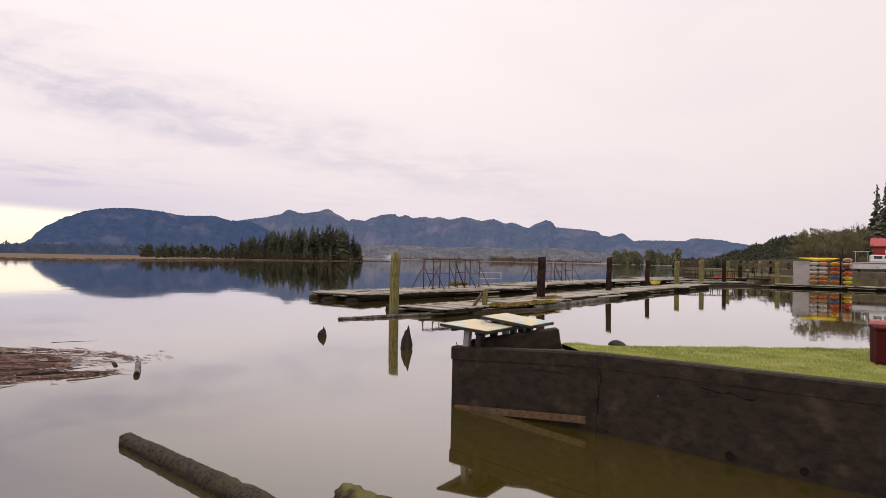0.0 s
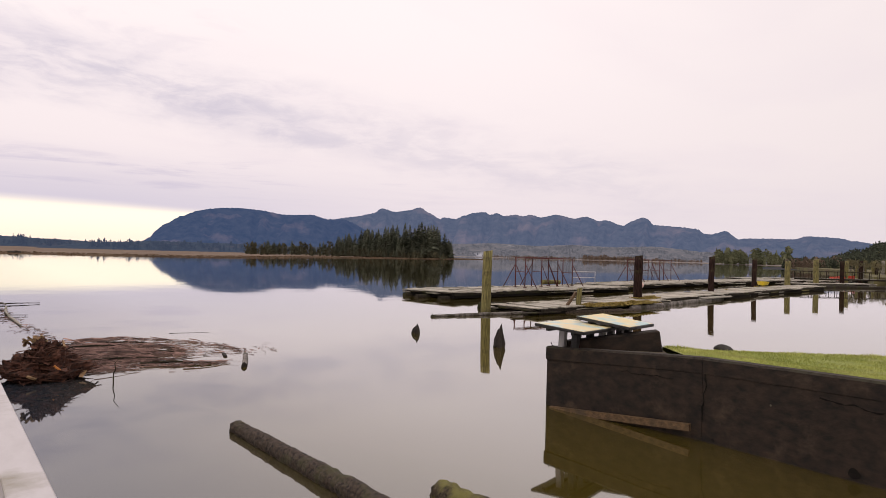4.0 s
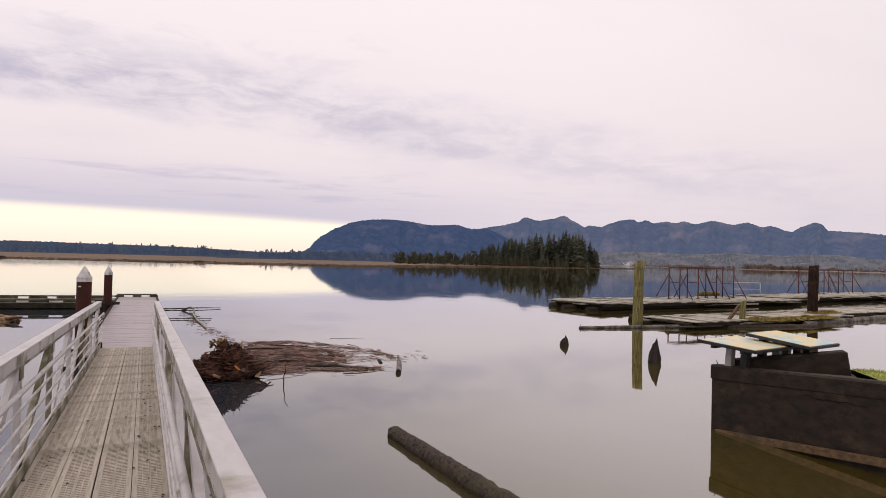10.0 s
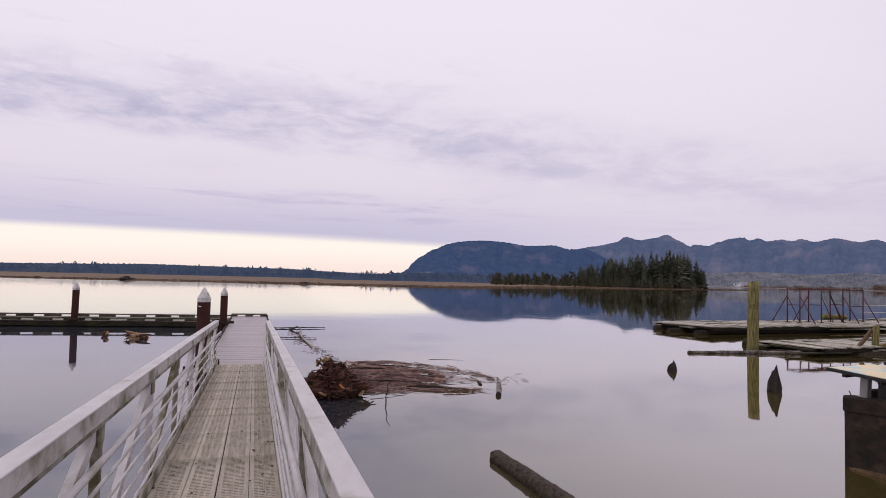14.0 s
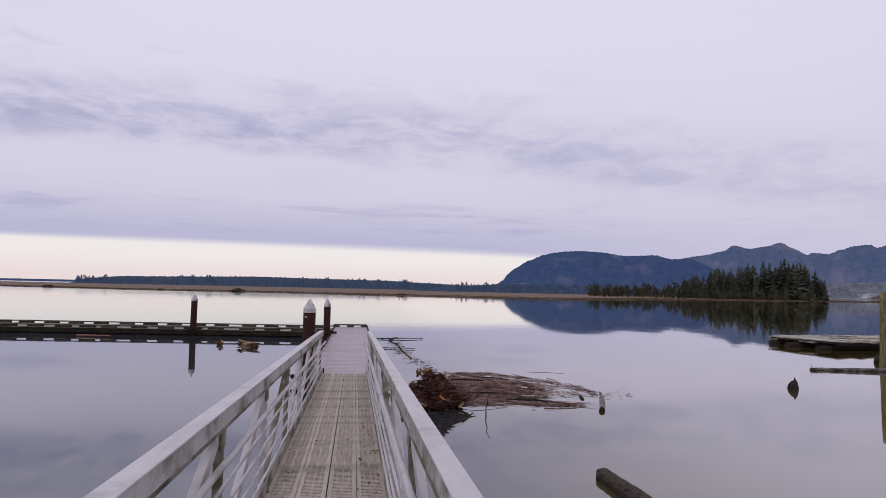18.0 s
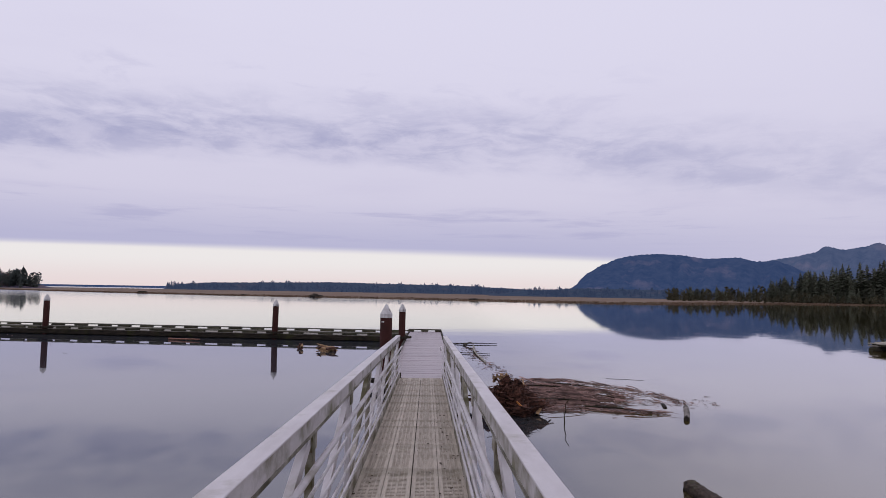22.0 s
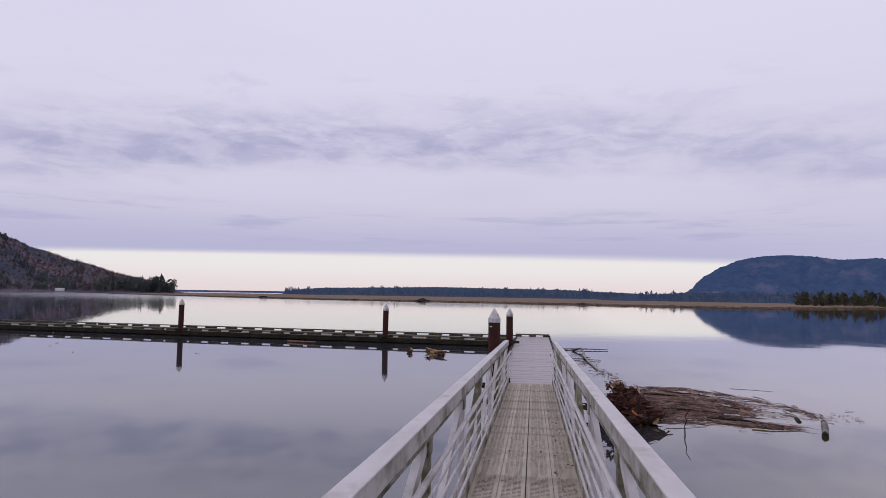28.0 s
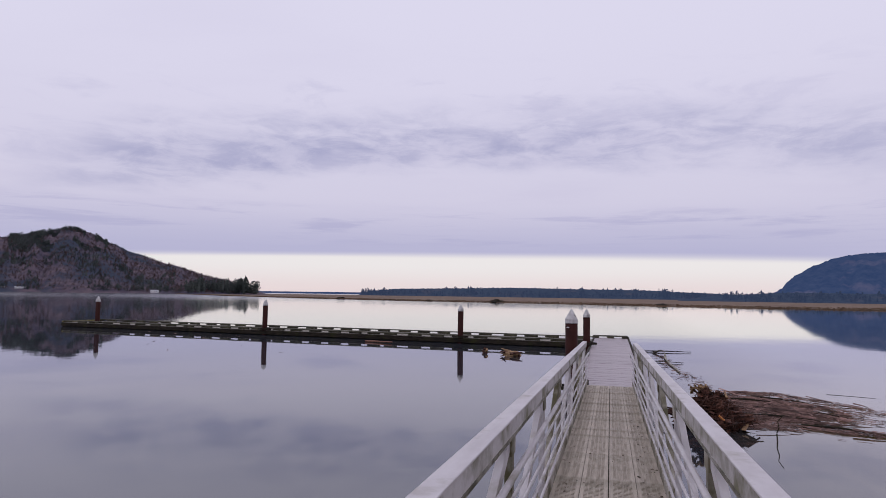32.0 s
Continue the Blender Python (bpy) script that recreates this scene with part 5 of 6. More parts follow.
def lawn_grass():
    """Blades in loose tufts over the lawn, denser and longer at the edges."""
    rng = random.Random(8)
    vs, fs = [], []

    def blade(x, y, h):
        a = rng.random() * 6.283
        w = rng.uniform(0.006, 0.012)
        c, s = math.cos(a) * w, math.sin(a) * w
        lx, ly = rng.uniform(-.5, .5) * h, rng.uniform(-.5, .5) * h
        i = len(vs)
        z = lawn_level(x, y) - 0.014
        vs.extend(((x - c, y - s, z), (x + c, y + s, z), (x + lx, y + ly, z + h)))
        fs.append((i, i + 1, i + 2))

    n = 0
    while n < 90000:
        y, x = rng.uniform(2.5, 11.95), rng.uniform(1.34, 11.5)
        front, back = lerp_line(LAWN_FRONT, x), lerp_line(LAWN_BACK, x)
        if not front - 0.03 < y < back or x < 1.0 and y > 11.0:
            continue
        edge = y > back - 0.35
        rim = y < front + 0.12
        thick = noise.noise(Vector((x * 2.2, y * 2.2, 0)))
        if thick < -0.2 and rng.random() < 0.5 and not edge:
            continue
        blade(x, y, (rng.uniform(0.012, 0.034) + (rng.uniform(0, 0.03) * (0.6 + thick) if edge else 0)) * (1 + 0.4 * thick) * (0.7 if rim else 1))
        n += 1
    me = bpy.data.meshes.new("lawn_grass")
    me.from_pydata(vs, [], fs)
    me.materials.append(BLADE)
    tagged(new("lawn_grass", me), "short uneven green lawn grass with yellow patches", "grass", kind="stuff")


lawn_grass()

# ---------------------------------------------------------------- logs, stumps and driftwood
OLDLOG = material("grey_brown_eroded_log", (0.004, 0.0028, 0.002), (0.095, 0.066, 0.046), 0.85, grain=(22, 22, 22), stain=(0.075, 0.072, 0.032), stain_scale=2.2, stain_at=(0.54, 0.72), bump=1.0, depth=0.04)
MOSSLOG = material("moss_capped_eroded_log", (0.006, 0.005, 0.003), (0.10, 0.075, 0.045), 0.9, grain=(22, 22, 22), stain=(0.17, 0.155, 0.045), stain_scale=3.2, stain_at=(0.44, 0.60), bump=1.0, depth=0.04)
REDBARK = material("dull_red_stripped_wood", (0.15, 0.062, 0.040), (0.30, 0.15, 0.10), 0.8, grain=(9, 9, 9), bump=0.4, depth=0.01)
BOOM = material("pale_grey_barkless_log", (0.05, 0.044, 0.038), (0.27, 0.24, 0.215), 0.85, grain=(7, 7, 7), stain=(0.05, 0.045, 0.03), stain_scale=1.4, stain_at=(0.46, 0.6), bump=0.8, depth=0.02)
STUMPWOOD = material("black_rotten_stump", (0.008, 0.006, 0.005), (0.03, 0.022, 0.016), 0.85, grain=(16, 16, 3), bump=0.8, depth=0.02)
STICK = material("red_brown_wet_sticks", (0.038, 0.017, 0.013), (0.29, 0.175, 0.145), 0.75, grain=(3, 3, 3), bump=0, vary=0.75, island=True)
ROOTWOOD = material("dark_root_wood", (0.008, 0.003, 0.002), (0.125, 0.050, 0.030), 0.85, grain=(7, 7, 16), bump=0.8, depth=0.03, vary=0.4, island=True)
ROOTPALE = material("broken_yellow_wood", (0.17, 0.10, 0.048), (0.38, 0.24, 0.12), 0.8, grain=(8, 8, 3), stain=(0.09, 0.06, 0.03), stain_scale=5, bump=0.5, depth=0.02)
ORANGE = material("fresh_split_orange_wood", (0.42, 0.15, 0.03), (0.60, 0.24, 0.06), 0.7, grain=(4, 20, 20), bump=0.3, depth=0.01)
MOSS = material("yellow_green_moss", (0.16, 0.12, 0.030), (0.36, 0.27, 0.080), 0.95, grain=(8, 8, 8), bump=0.8, depth=0.03, vary=0.3, island=True)


def log(name, pts, r0, r1, mat, label, seed, sides=12, bumpy=0.09, category="log", group="", n=34):
    rng = random.Random(seed)
    pts = [Vector(p) for p in pts]
    path, rad = [], []
    for i in range(n + 1):
        k = i / n * (len(pts) - 1)
        j = min(int(k), len(pts) - 2)
        p = pts[j].lerp(pts[j + 1], k - j)
        p += Vector((rng.uniform(-1, 1), rng.uniform(-1, 1), rng.uniform(-1, 1))) * r0 * (0.08 if n < 50 else 0.02)
        path.append(p)
        rad.append((r0 + (r1 - r0) * i / n) * rng.uniform(0.94, 1.06))
    rad[0] *= 0.72
    path.insert(1, path[0].lerp(path[1], 0.12))
    rad.insert(1, r0)
    ob = part(name, tube(bmesh.new(), path, rad, sides, jitter=bumpy, rng=rng), mat)
    return tagged(ob, label, category, group)


log("skid_log", [(-5.18, 8.35, 0.045), (-2.97, 6.45, 0.06), (0.96, 2.9, 0.12), (3.9, -0.3, 0.62)], 0.105, 0.15, OLDLOG, "grey-brown eroded timber slanting down into the water", 1, 22, 0.10, n=150)
log("skid_log", [(-1.90, 6.48, 0.07), (1.2, 3.5, 0.18), (4.6, 0.2, 0.80)], 0.135, 0.14, MOSSLOG, "mossy eroded timber end rising from the water", 2, 22, 0.10, n=120)
log("boom_log", [(-1.6, 28.7, 0.03), (1.2, 30.9, 0.02), (4.4, 33.4, -0.02)], 0.13, 0.13, OLDLOG, "dark mossy boom log against the raft", 8, 12, group="boom logs")
log("boom_log", [(-5.3, 25.8, 0.03), (-3.2, 27.4, 0.06), (-0.9, 29.2, 0.05)], 0.05, 0.085, BOOM, "long grey floating boom log with broken twigs", 3, 12, 0.22, group="boom logs", n=48)
log("boom_log", [(4.0, 33.8, 0.05), (11.8, 45.8, 0.05)], 0.15, 0.17, BOOM, "long grey floating boom log", 4, 12, group="boom logs")
log("boom_log", [(11.9, 47.0, 0.05), (18.6, 59, 0.08), (24.8, 70.0, 0.05)], 0.25, 0.26, DARKWOOD, "dark mossy floating boom log", 5, 12, group="boom logs")
log("boom_log", [(24, 70.5, 0.05), (33, 77.5, 0.05), (42, 80.5, 0.05)], 0.22, 0.22, DARKWOOD, "dark floating boom log by the far piles", 6, 12, group="boom logs")
log("raft_log", [(-3.8, 31.3, 0.12), (-1.5, 30.6, 0.16)], 0.2, 0.16, DARKWOOD, "short dark waterlogged log end at the raft", 7, 10)


for k in range(5):
    rng = random.Random(300 + k)
    t = rng.random() ** 2
    x, y = -5.25 + 1.2 * t, 25.84 + 0.91 * t
    log("upright_twig", [(x, y, 0.05), (x + rng.uniform(-.22, .22), y - 0.05, 0.05 + rng.uniform(.05, .13))], 0.016, 0.006, DARKWOOD, "short broken twig standing on the boom log", 300 + k, 6, category="branch", group="twigs on the boom log", n=4)


def stump(x, y, h, r, seed, label):
    rng = random.Random(seed)
    bm = bmesh.new()
    rings = 7
    sides = 11
    vs = []
    for j in range(rings):
        k = j / (rings - 1)
        row = []
        for q in range(sides):
            a = 6.283 * q / sides
            rr = r * (1.0 - 0.66 * k ** 2.2) * rng.uniform(0.66, 1.25)
            row.append(bm.verts.new((math.cos(a) * rr + 0.1 * r * k, math.sin(a) * rr, -0.5 + (0.5 + h * (0.62 + 0.42 * (0.5 + 0.5 * math.cos(a - 0.4)) ** 2 + 0.08 * noise.noise(Vector((a * 2, seed, 0))))) * k + (rng.uniform(-.13, .13) * h if j > 3 else 0))))
        vs.append(row)
    for j in range(rings - 1):
        for q in range(sides):
            bm.faces.new((vs[j][q], vs[j][(q + 1) % sides], vs[j + 1][(q + 1) % sides], vs[j + 1][q]))
    tip = bm.verts.new((0.15 * r, 0, h * 0.80))
    for q in range(sides):
        bm.faces.new((vs[-1][q], vs[-1][(q + 1) % sides], tip))
    ob = part("stump", bm, STUMPWOOD)
    ob.location = (x, y, 0)
    return tagged(ob, label, "stump", "rotten stumps in the water")


stump(-4.87, 20.2, 0.31, 0.20, 4, "small black pointed stump just above the water")
stump(-1.99, 17.95, 0.68, 0.21, 9, "black jagged rotten stump rising from the water")


def scatter_sticks(name, count, pick, lengths, thick, mat, label, seed, zmax=0.06):
    """Loose sticks lying on the water, three-sided, as one stuff object."""
    rng = random.Random(seed)
    vs, fs = [], []
    for _ in range(count):
        x, y, a = pick(rng)
        l, t = rng.uniform(*lengths) * rng.random() ** 0.6, rng.uniform(*thick)
        bend = rng.gauss(0, .5)
        z = rng.uniform(0.0, zmax)
        tilt = rng.uniform(-.05, .05)
        prev = None
        px, py = x - math.cos(a) * l / 2, y - math.sin(a) * l / 2
        for s in range(4):
            b = a + bend * (s / 3 - 0.5) * 2
            if s:
                px, py = px + math.cos(b) * l / 3, py + math.sin(b) * l / 3
            zz = z + tilt * l * (s / 3 - 0.5)
            i = len(vs)
            tt = t * (1 - 0.25 * s)
            nx, ny = -math.sin(b) * tt, math.cos(b) * tt
            vs.extend(((px + nx, py + ny, zz), (px - nx, py - ny, zz), (px, py, zz + tt * 1.6)))
            if prev is not None:
                for q in range(3):
                    fs.append((prev + q, prev + (q + 1) % 3, i + (q + 1) % 3, i + q))
            prev = i
    me = bpy.data.meshes.new(name)
    me.from_pydata(vs, [], fs)
    me.materials.append(mat)
    return tagged(new(name, me), label, "driftwood", kind="stuff")


# strands of the debris mat: share of the sticks, spread, then the line it follows out from the root ball
STRANDS = [(9, 0.10, [(-13.3, 15.3), (-12.7, 16.15), (-11.1, 16.2), (-9.6, 15.95), (-8.3, 14.9)]), (17, 0.34, [(-12.9, 14.7), (-11.8, 15.25), (-10.1, 15.2), (-8.5, 14.8)]),
           (20, 0.32, [(-12.2, 13.8), (-11.2, 14.5), (-10.1, 14.6)]), (20, 0.26, [(-11.7, 13.1), (-10.9, 13.7), (-10.0, 14.05), (-9.1, 13.95)]),
           (16, 0.16, [(-11.0, 12.3), (-10.4, 12.9), (-9.75, 13.2), (-9.3, 13.7)]), (12, 0.09, [(-10.4, 11.7), (-10.0, 12.4), (-9.0, 12.7), (-8.4, 13.1), (-7.8, 13.5)]),
           (6, 0.12, [(-10.0, 11.5), (-9.6, 12.1), (-8.8, 12.3), (-8.3, 12.7)])]


def mat_pick(rng):
    """A place along one of the strands, thinning out towards the tip, and the strand's heading."""
    while True:
        _, wide, line = rng.choices(STRANDS, [s[0] for s in STRANDS])[0]
        u = rng.random() ** 1.35 * (len(line) - 1)
        i = min(int(u), len(line) - 2)
        (ax, ay), (bx, by) = line[i], line[i + 1]
        k = u - i
        x, y = ax + (bx - ax) * k + rng.gauss(0, wide), ay + (by - ay) * k + rng.gauss(0, wide)
        if noise.noise(Vector((x * 1.5, y * 1.5, 2.0))) > -0.16 - 0.5 * (x < -10.6):
            return x, y, math.atan2(by - ay, bx - ax) + rng.gauss(0, 0.36) + (rng.uniform(-1.2, 1.2) if rng.random() < 0.2 else 0)


scatter_sticks("driftwood_mat", 3600, mat_pick, (0.05, 0.60), (0.002, 0.007), STICK, "floating mat of red-brown sticks and reeds", 21, 0.04)
scatter_sticks("driftwood_mat", 110, mat_pick, (0.6, 1.8), (0.008, 0.024), STICK, "longer floating branches in the driftwood mat", 22, 0.07)
for k, (x, y, l, a) in enumerate(((-10.3, 12.95, 1.5, 0.6), (-8.9, 12.85, 1.5, 0.4), (-11.6, 15.2, 1.5, 0.1), (-10.2, 14.1, 1.3, 0.35), (-12.2, 14.3, 1.3, 0.7))):
    c, sn = math.cos(a) * l / 2, math.sin(a) * l / 2
    log("drift_branch", [(x - c, y - sn, 0.03), (x, y + 0.06, 0.06), (x + c, y + sn, 0.03)], 0.032, 0.014, DARKWOOD, "dark wet branch in the driftwood mat", 90 + k, 7, category="branch", group="branches in the driftwood")
scatter_sticks("drift_twigs", 34, lambda r: (-8.2 + r.gauss(0, .28), 15.6 + r.gauss(0, .45), r.random() * 6.28), (0.04, 0.22), (0.004, 0.009), STICK, "small loose twigs on the water", 23, 0.02)


def trail_pick(rng):
    k = rng.random()
    return -13.4 - 9.2 * k + rng.gauss(0, .22), 14.5 + 7.6 * k + rng.gauss(0, .22), rng.gauss(2.4, 1.3)


scatter_sticks("drift_twigs", 170, trail_pick, (0.06, 0.5), (0.004, 0.013), STICK, "sparse twigs trailing towards the landing float", 24, 0.04)
scatter_sticks("drift_twigs", 26, lambda r: (-38 + r.uniform(-9, 9), 4 + r.uniform(-3, 3), r.random() * 6.28), (0.1, 0.4), (0.005, 0.014), STICK, "loose twigs and weed floating by the long dock", 25, 0.02)
end_log = log("drift_log", [(-7.34, 13.0, 0.03), (-7.66, 13.7, 0.04), (-7.98, 14.35, 0.04)], 0.060, 0.056, BOOM, "short pale driftwood log with a dark end beside the debris mat", 31, 14, 0.10, n=16)
end_log.data.materials.append(STUMPWOOD)
for f in end_log.data.polygons:
    if (f.center - Vector((-7.34, 13.0, 0.03))).length < 0.15 + 0.05 * noise.noise(f.center * 20):
        f.material_index = 1
log("drift_log", [(-8.35, 14.1, 0.0), (-8.5, 14.3, 0.025), (-8.65, 14.5, 0.0)], 0.036, 0.034, STUMPWOOD, "small dark waterlogged log in the debris mat", 32, 12, 0.3, n=9)
log("drift_branch", [(-22.3, 22.4, 0.04), (-20.9, 20.9, 0.06), (-19.4, 19.5, 0.04), (-17.2, 17.6, 0.03)], 0.05, 0.03, RAFTWOOD, "long pale driftwood branch", 33, 8, 0.3, category="branch")
log("drift_branch", [(-24.4, 22.4, 0.03), (-23.3, 23.8, 0.06), (-22.7, 24.6, 0.04)], 0.03, 0.014, DARKWOOD, "thin dark driftwood branch by the landing float", 34, 7, 0.3, category="branch")
log("drift_branch", [(-20.9, 19.2, 0.04), (-19.3, 20.2, 0.04)], 0.022, 0.01, DARKWOOD, "thin dark driftwood stick", 35, 7, 0.3, category="branch")
log("drift_branch", [(-23.3, 22.7, 0.02), (-22.9, 22.8, 0.16), (-22.6, 22.7, 0.12)], 0.05, 0.03, BOOM, "upright pale snag by the landing float", 36, 8, 0.3, category="branch")
log("drift_branch", [(-12.03, 17.55, 0.0), (-11.5, 17.9, 0.0), (-11.04, 18.1, 0.0)], 0.010, 0.006, DARKWOOD, "single thin stick floating on open water", 37, 6, category="branch")
log("upright_twig", [(-8.86, 10.7, -0.1), (-8.98, 10.85, 0.14), (-8.90, 10.80, 0.26), (-8.95, 10.84, 0.36), (-8.86, 10.86, 0.48)], 0.014, 0.006, DARKWOOD, "thin bare twig sticking up from the debris", 38, 6, category="branch")


def root_ball():
    """The upturned root plate of a drifted tree: a ragged, flaking mound of roots with a dark hollow and pale broken wood on top."""
    rng = random.Random(17)
    root = thing("root_ball", frame_at(-10.42, 10.78, 0, 28) @ Matrix.Diagonal((0.9, 0.92, 1.08, 1)), "dark upturned tree root ball with splintered orange wood", "driftwood")

    def surface(a, e):
        """Place on the mound by heading and height angle: wide ragged skirt, steep narrow top, hollow on the seaward face."""
        d = Vector((math.cos(a) * math.cos(e), math.sin(a) * math.cos(e), math.sin(e)))
        z = max(0.0, math.sin(e))
        flake = noise.noise(Vector((a * 2.2, z * 11 + a * 1.5, 1.0)))
        strata = (z * 5.5 + 0.9 * noise.noise(Vector((a * 1.8, 0, 5))) + 0.3 * math.sin(a * 3)) % 1.0
        r = 0.80 + 0.20 * noise.fractal(d * 2.1, 0.7, 2.0, 5) + 0.13 * strata + 0.10 * flake + 0.16 * (1 - z) ** 3
        r *= 1 - 0.34 * max(0.0, 1 - ((a - 4.9) ** 2 / 0.35 + (z - 0.42) ** 2 / 0.06))
        r *= 0.52 + 0.48 * min(1.0, max(0.0, d.z) / 0.26)
        k = d.z if d.z > 0 else 0
        return Vector((d.x * r * (1.05 - 0.60 * k), d.y * r * 0.80 * (1.05 - 0.55 * k), d.z * r * 0.74))

    bm = bmesh.new()
    rings = []
    for j in range(42):
        e = -0.25 + (1.5 + 0.25) * j / 41
        rings.append([bm.verts.new(surface(6.2832 * q / 96, e) + Vector((rng.uniform(-1, 1), rng.uniform(-1, 1), rng.uniform(-1, 1))) * 0.014) for q in range(96)])
    for j in range(41):
        for q in range(96):
            bm.faces.new((rings[j][q], rings[j][(q + 1) % 96], rings[j + 1][(q + 1) % 96], rings[j + 1][q]))
    bm.faces.new(rings[-1])
    bmesh.ops.recalc_face_normals(bm, faces=bm.faces)
    part("root_mass", bm, ROOTWOOD, root)
    for k in range(230):
        a, e = rng.random() * 6.283, rng.uniform(-.02, 1.2)
        p = surface(a, e)
        out = Vector((p.x, p.y, p.z * 0.6)).normalized()
        side = Vector((-math.sin(a), math.cos(a), 0))
        t = (side * rng.choice((-1, 1)) + Vector((out.x, out.y, -0.3)) * rng.uniform(-.3, .9) + Vector((0, 0, rng.uniform(-.35, .2)))).normalized()
        l = rng.uniform(0.10, 0.46)
        if k % 3:
            r = rng.uniform(.005, .015)
            mid = p + out * rng.uniform(.0, .04)
            bm = tube(bmesh.new(), [mid - t * l * .5 - out * .03, mid, mid + t * l * .3 + out * rng.uniform(-.02, .06), mid + t * l * .55 + out * rng.uniform(-.06, .10) + Vector((0, 0, rng.uniform(-.05, .05)))], [r, r * 1.2, r * .8, .003], 5, jitter=.3, rng=rng)
            part("root", bm, ROOTWOOD, root)
        else:
            bm = bmesh.new()
            bar(bm, p - t * l * .4, p + t * l * .45 + out * .04, rng.uniform(.03, .09), rng.uniform(.006, .014))
            for v in bm.verts:
                v.co += Vector((rng.uniform(-1, 1), rng.uniform(-1, 1), rng.uniform(-1, 1))) * 0.012
            part("bark_shard", bm, ROOTPALE if k % 45 == 0 else ROOTWOOD, root)
    for k in range(24):
        p = Vector((-0.20 + rng.uniform(-.16, .16), 0.02 + rng.uniform(-.12, .12), 0.66 + rng.uniform(-.06, .07)))
        t = Vector((rng.uniform(-1, 1), rng.uniform(-1, 1), rng.uniform(.0, .7))).normalized()
        bm = bmesh.new()
        bar(bm, p - t * .08, p + t * rng.uniform(.06, .13), rng.uniform(.03, .07), rng.uniform(.02, .04))
        part("broken_wood", bm, ROOTPALE, root, "pale broken wood")
    for a, b, w, h, mt in (((0.52, -0.50, 0.14), (0.30, -0.52, 0.30), 0.07, 0.025, ORANGE), ((0.02, -0.70, 0.10), (-0.14, -0.68, 0.15), 0.08, 0.03, ROOTPALE)):
        bm = bmesh.new()
        bar(bm, a, b, w, h)
        part("split_slab", bm, mt, root, "fresh split wood")
    for k in range(7):
        part("root", tube(bmesh.new(), [(-0.6, 0.1 * k - .25, 0.16), (-0.95, 0.1 * k - .15, 0.2), (-1.25 - .05 * k, 0.14 * k - .25, rng.uniform(.04, .26))], [0.026, 0.018, 0.004], 6, jitter=.25, rng=rng), ROOTWOOD, root)
    return root


root_ball()


def drift_clump(x, y, r, seed, label, mats):
    rng = random.Random(seed)
    root = thing("drift_clump", frame_at(x, y, 0, rng.uniform(0, 90)), label, "driftwood")
    bm = bmesh.new()
    bmesh.ops.create_icosphere(bm, subdivisions=3, radius=r)
    for v in bm.verts:
        v.co *= 1 + 0.45 * noise.noise(v.co * 4 + Vector((seed, 0, 0)))
        v.co.z *= 0.45
    part("wood_mass", bm, mats[0], root)
    for k in range(12):
        p = Vector((rng.uniform(-r, r), rng.uniform(-r, r), rng.uniform(0, .2)))
        t = Vector((rng.uniform(-1, 1), rng.uniform(-1, 1), rng.uniform(-.1, .3))).normalized() * r
        part("splinter", tube(bmesh.new(), [p - t * .6, p, p + t * .7], [0.05, 0.06, 0.015], 5, jitter=.25, rng=rng), mats[k % 2], root)
    return root


drift_clump(-24.6, 15.5, 0.42, 3, "clump of pale orange driftwood floating by the long dock", (ROOTPALE, ROOTWOOD))
drift_clump(-26.1, 15.05, 0.10, 5, "small brown driftwood clump", (ROOTWOOD, ROOTPALE))
log("drift_log", [(-34.0, 12.2, 0.05), (-32.4, 13.1, 0.08)], 0.05, 0.03, REDBARK, "reddish bark-stripped log lying against the long dock", 41, 8)

for k, (bx, by, br) in enumerate(((-278, 93.5, 2.2), (-226, 112.5, 1.4), (-201, 128.5, 2.6), (-146, 155.5, 1.8))):
    drift_clump(bx, by, br, 60 + k, "dark heap of stranded driftwood at the marsh edge", (DARKWOOD, TIMBER))

# ---------------------------------------------------------------- frames and clutter on the rafts
REDSTEEL = material("rusty_red_steel_tube", (0.045, 0.012, 0.012), (0.12, 0.03, 0.028), 0.7, grain=(10, 10, 10), stain=(0.03, 0.018, 0.015), stain_scale=3, bump=0.2, depth=0.004)


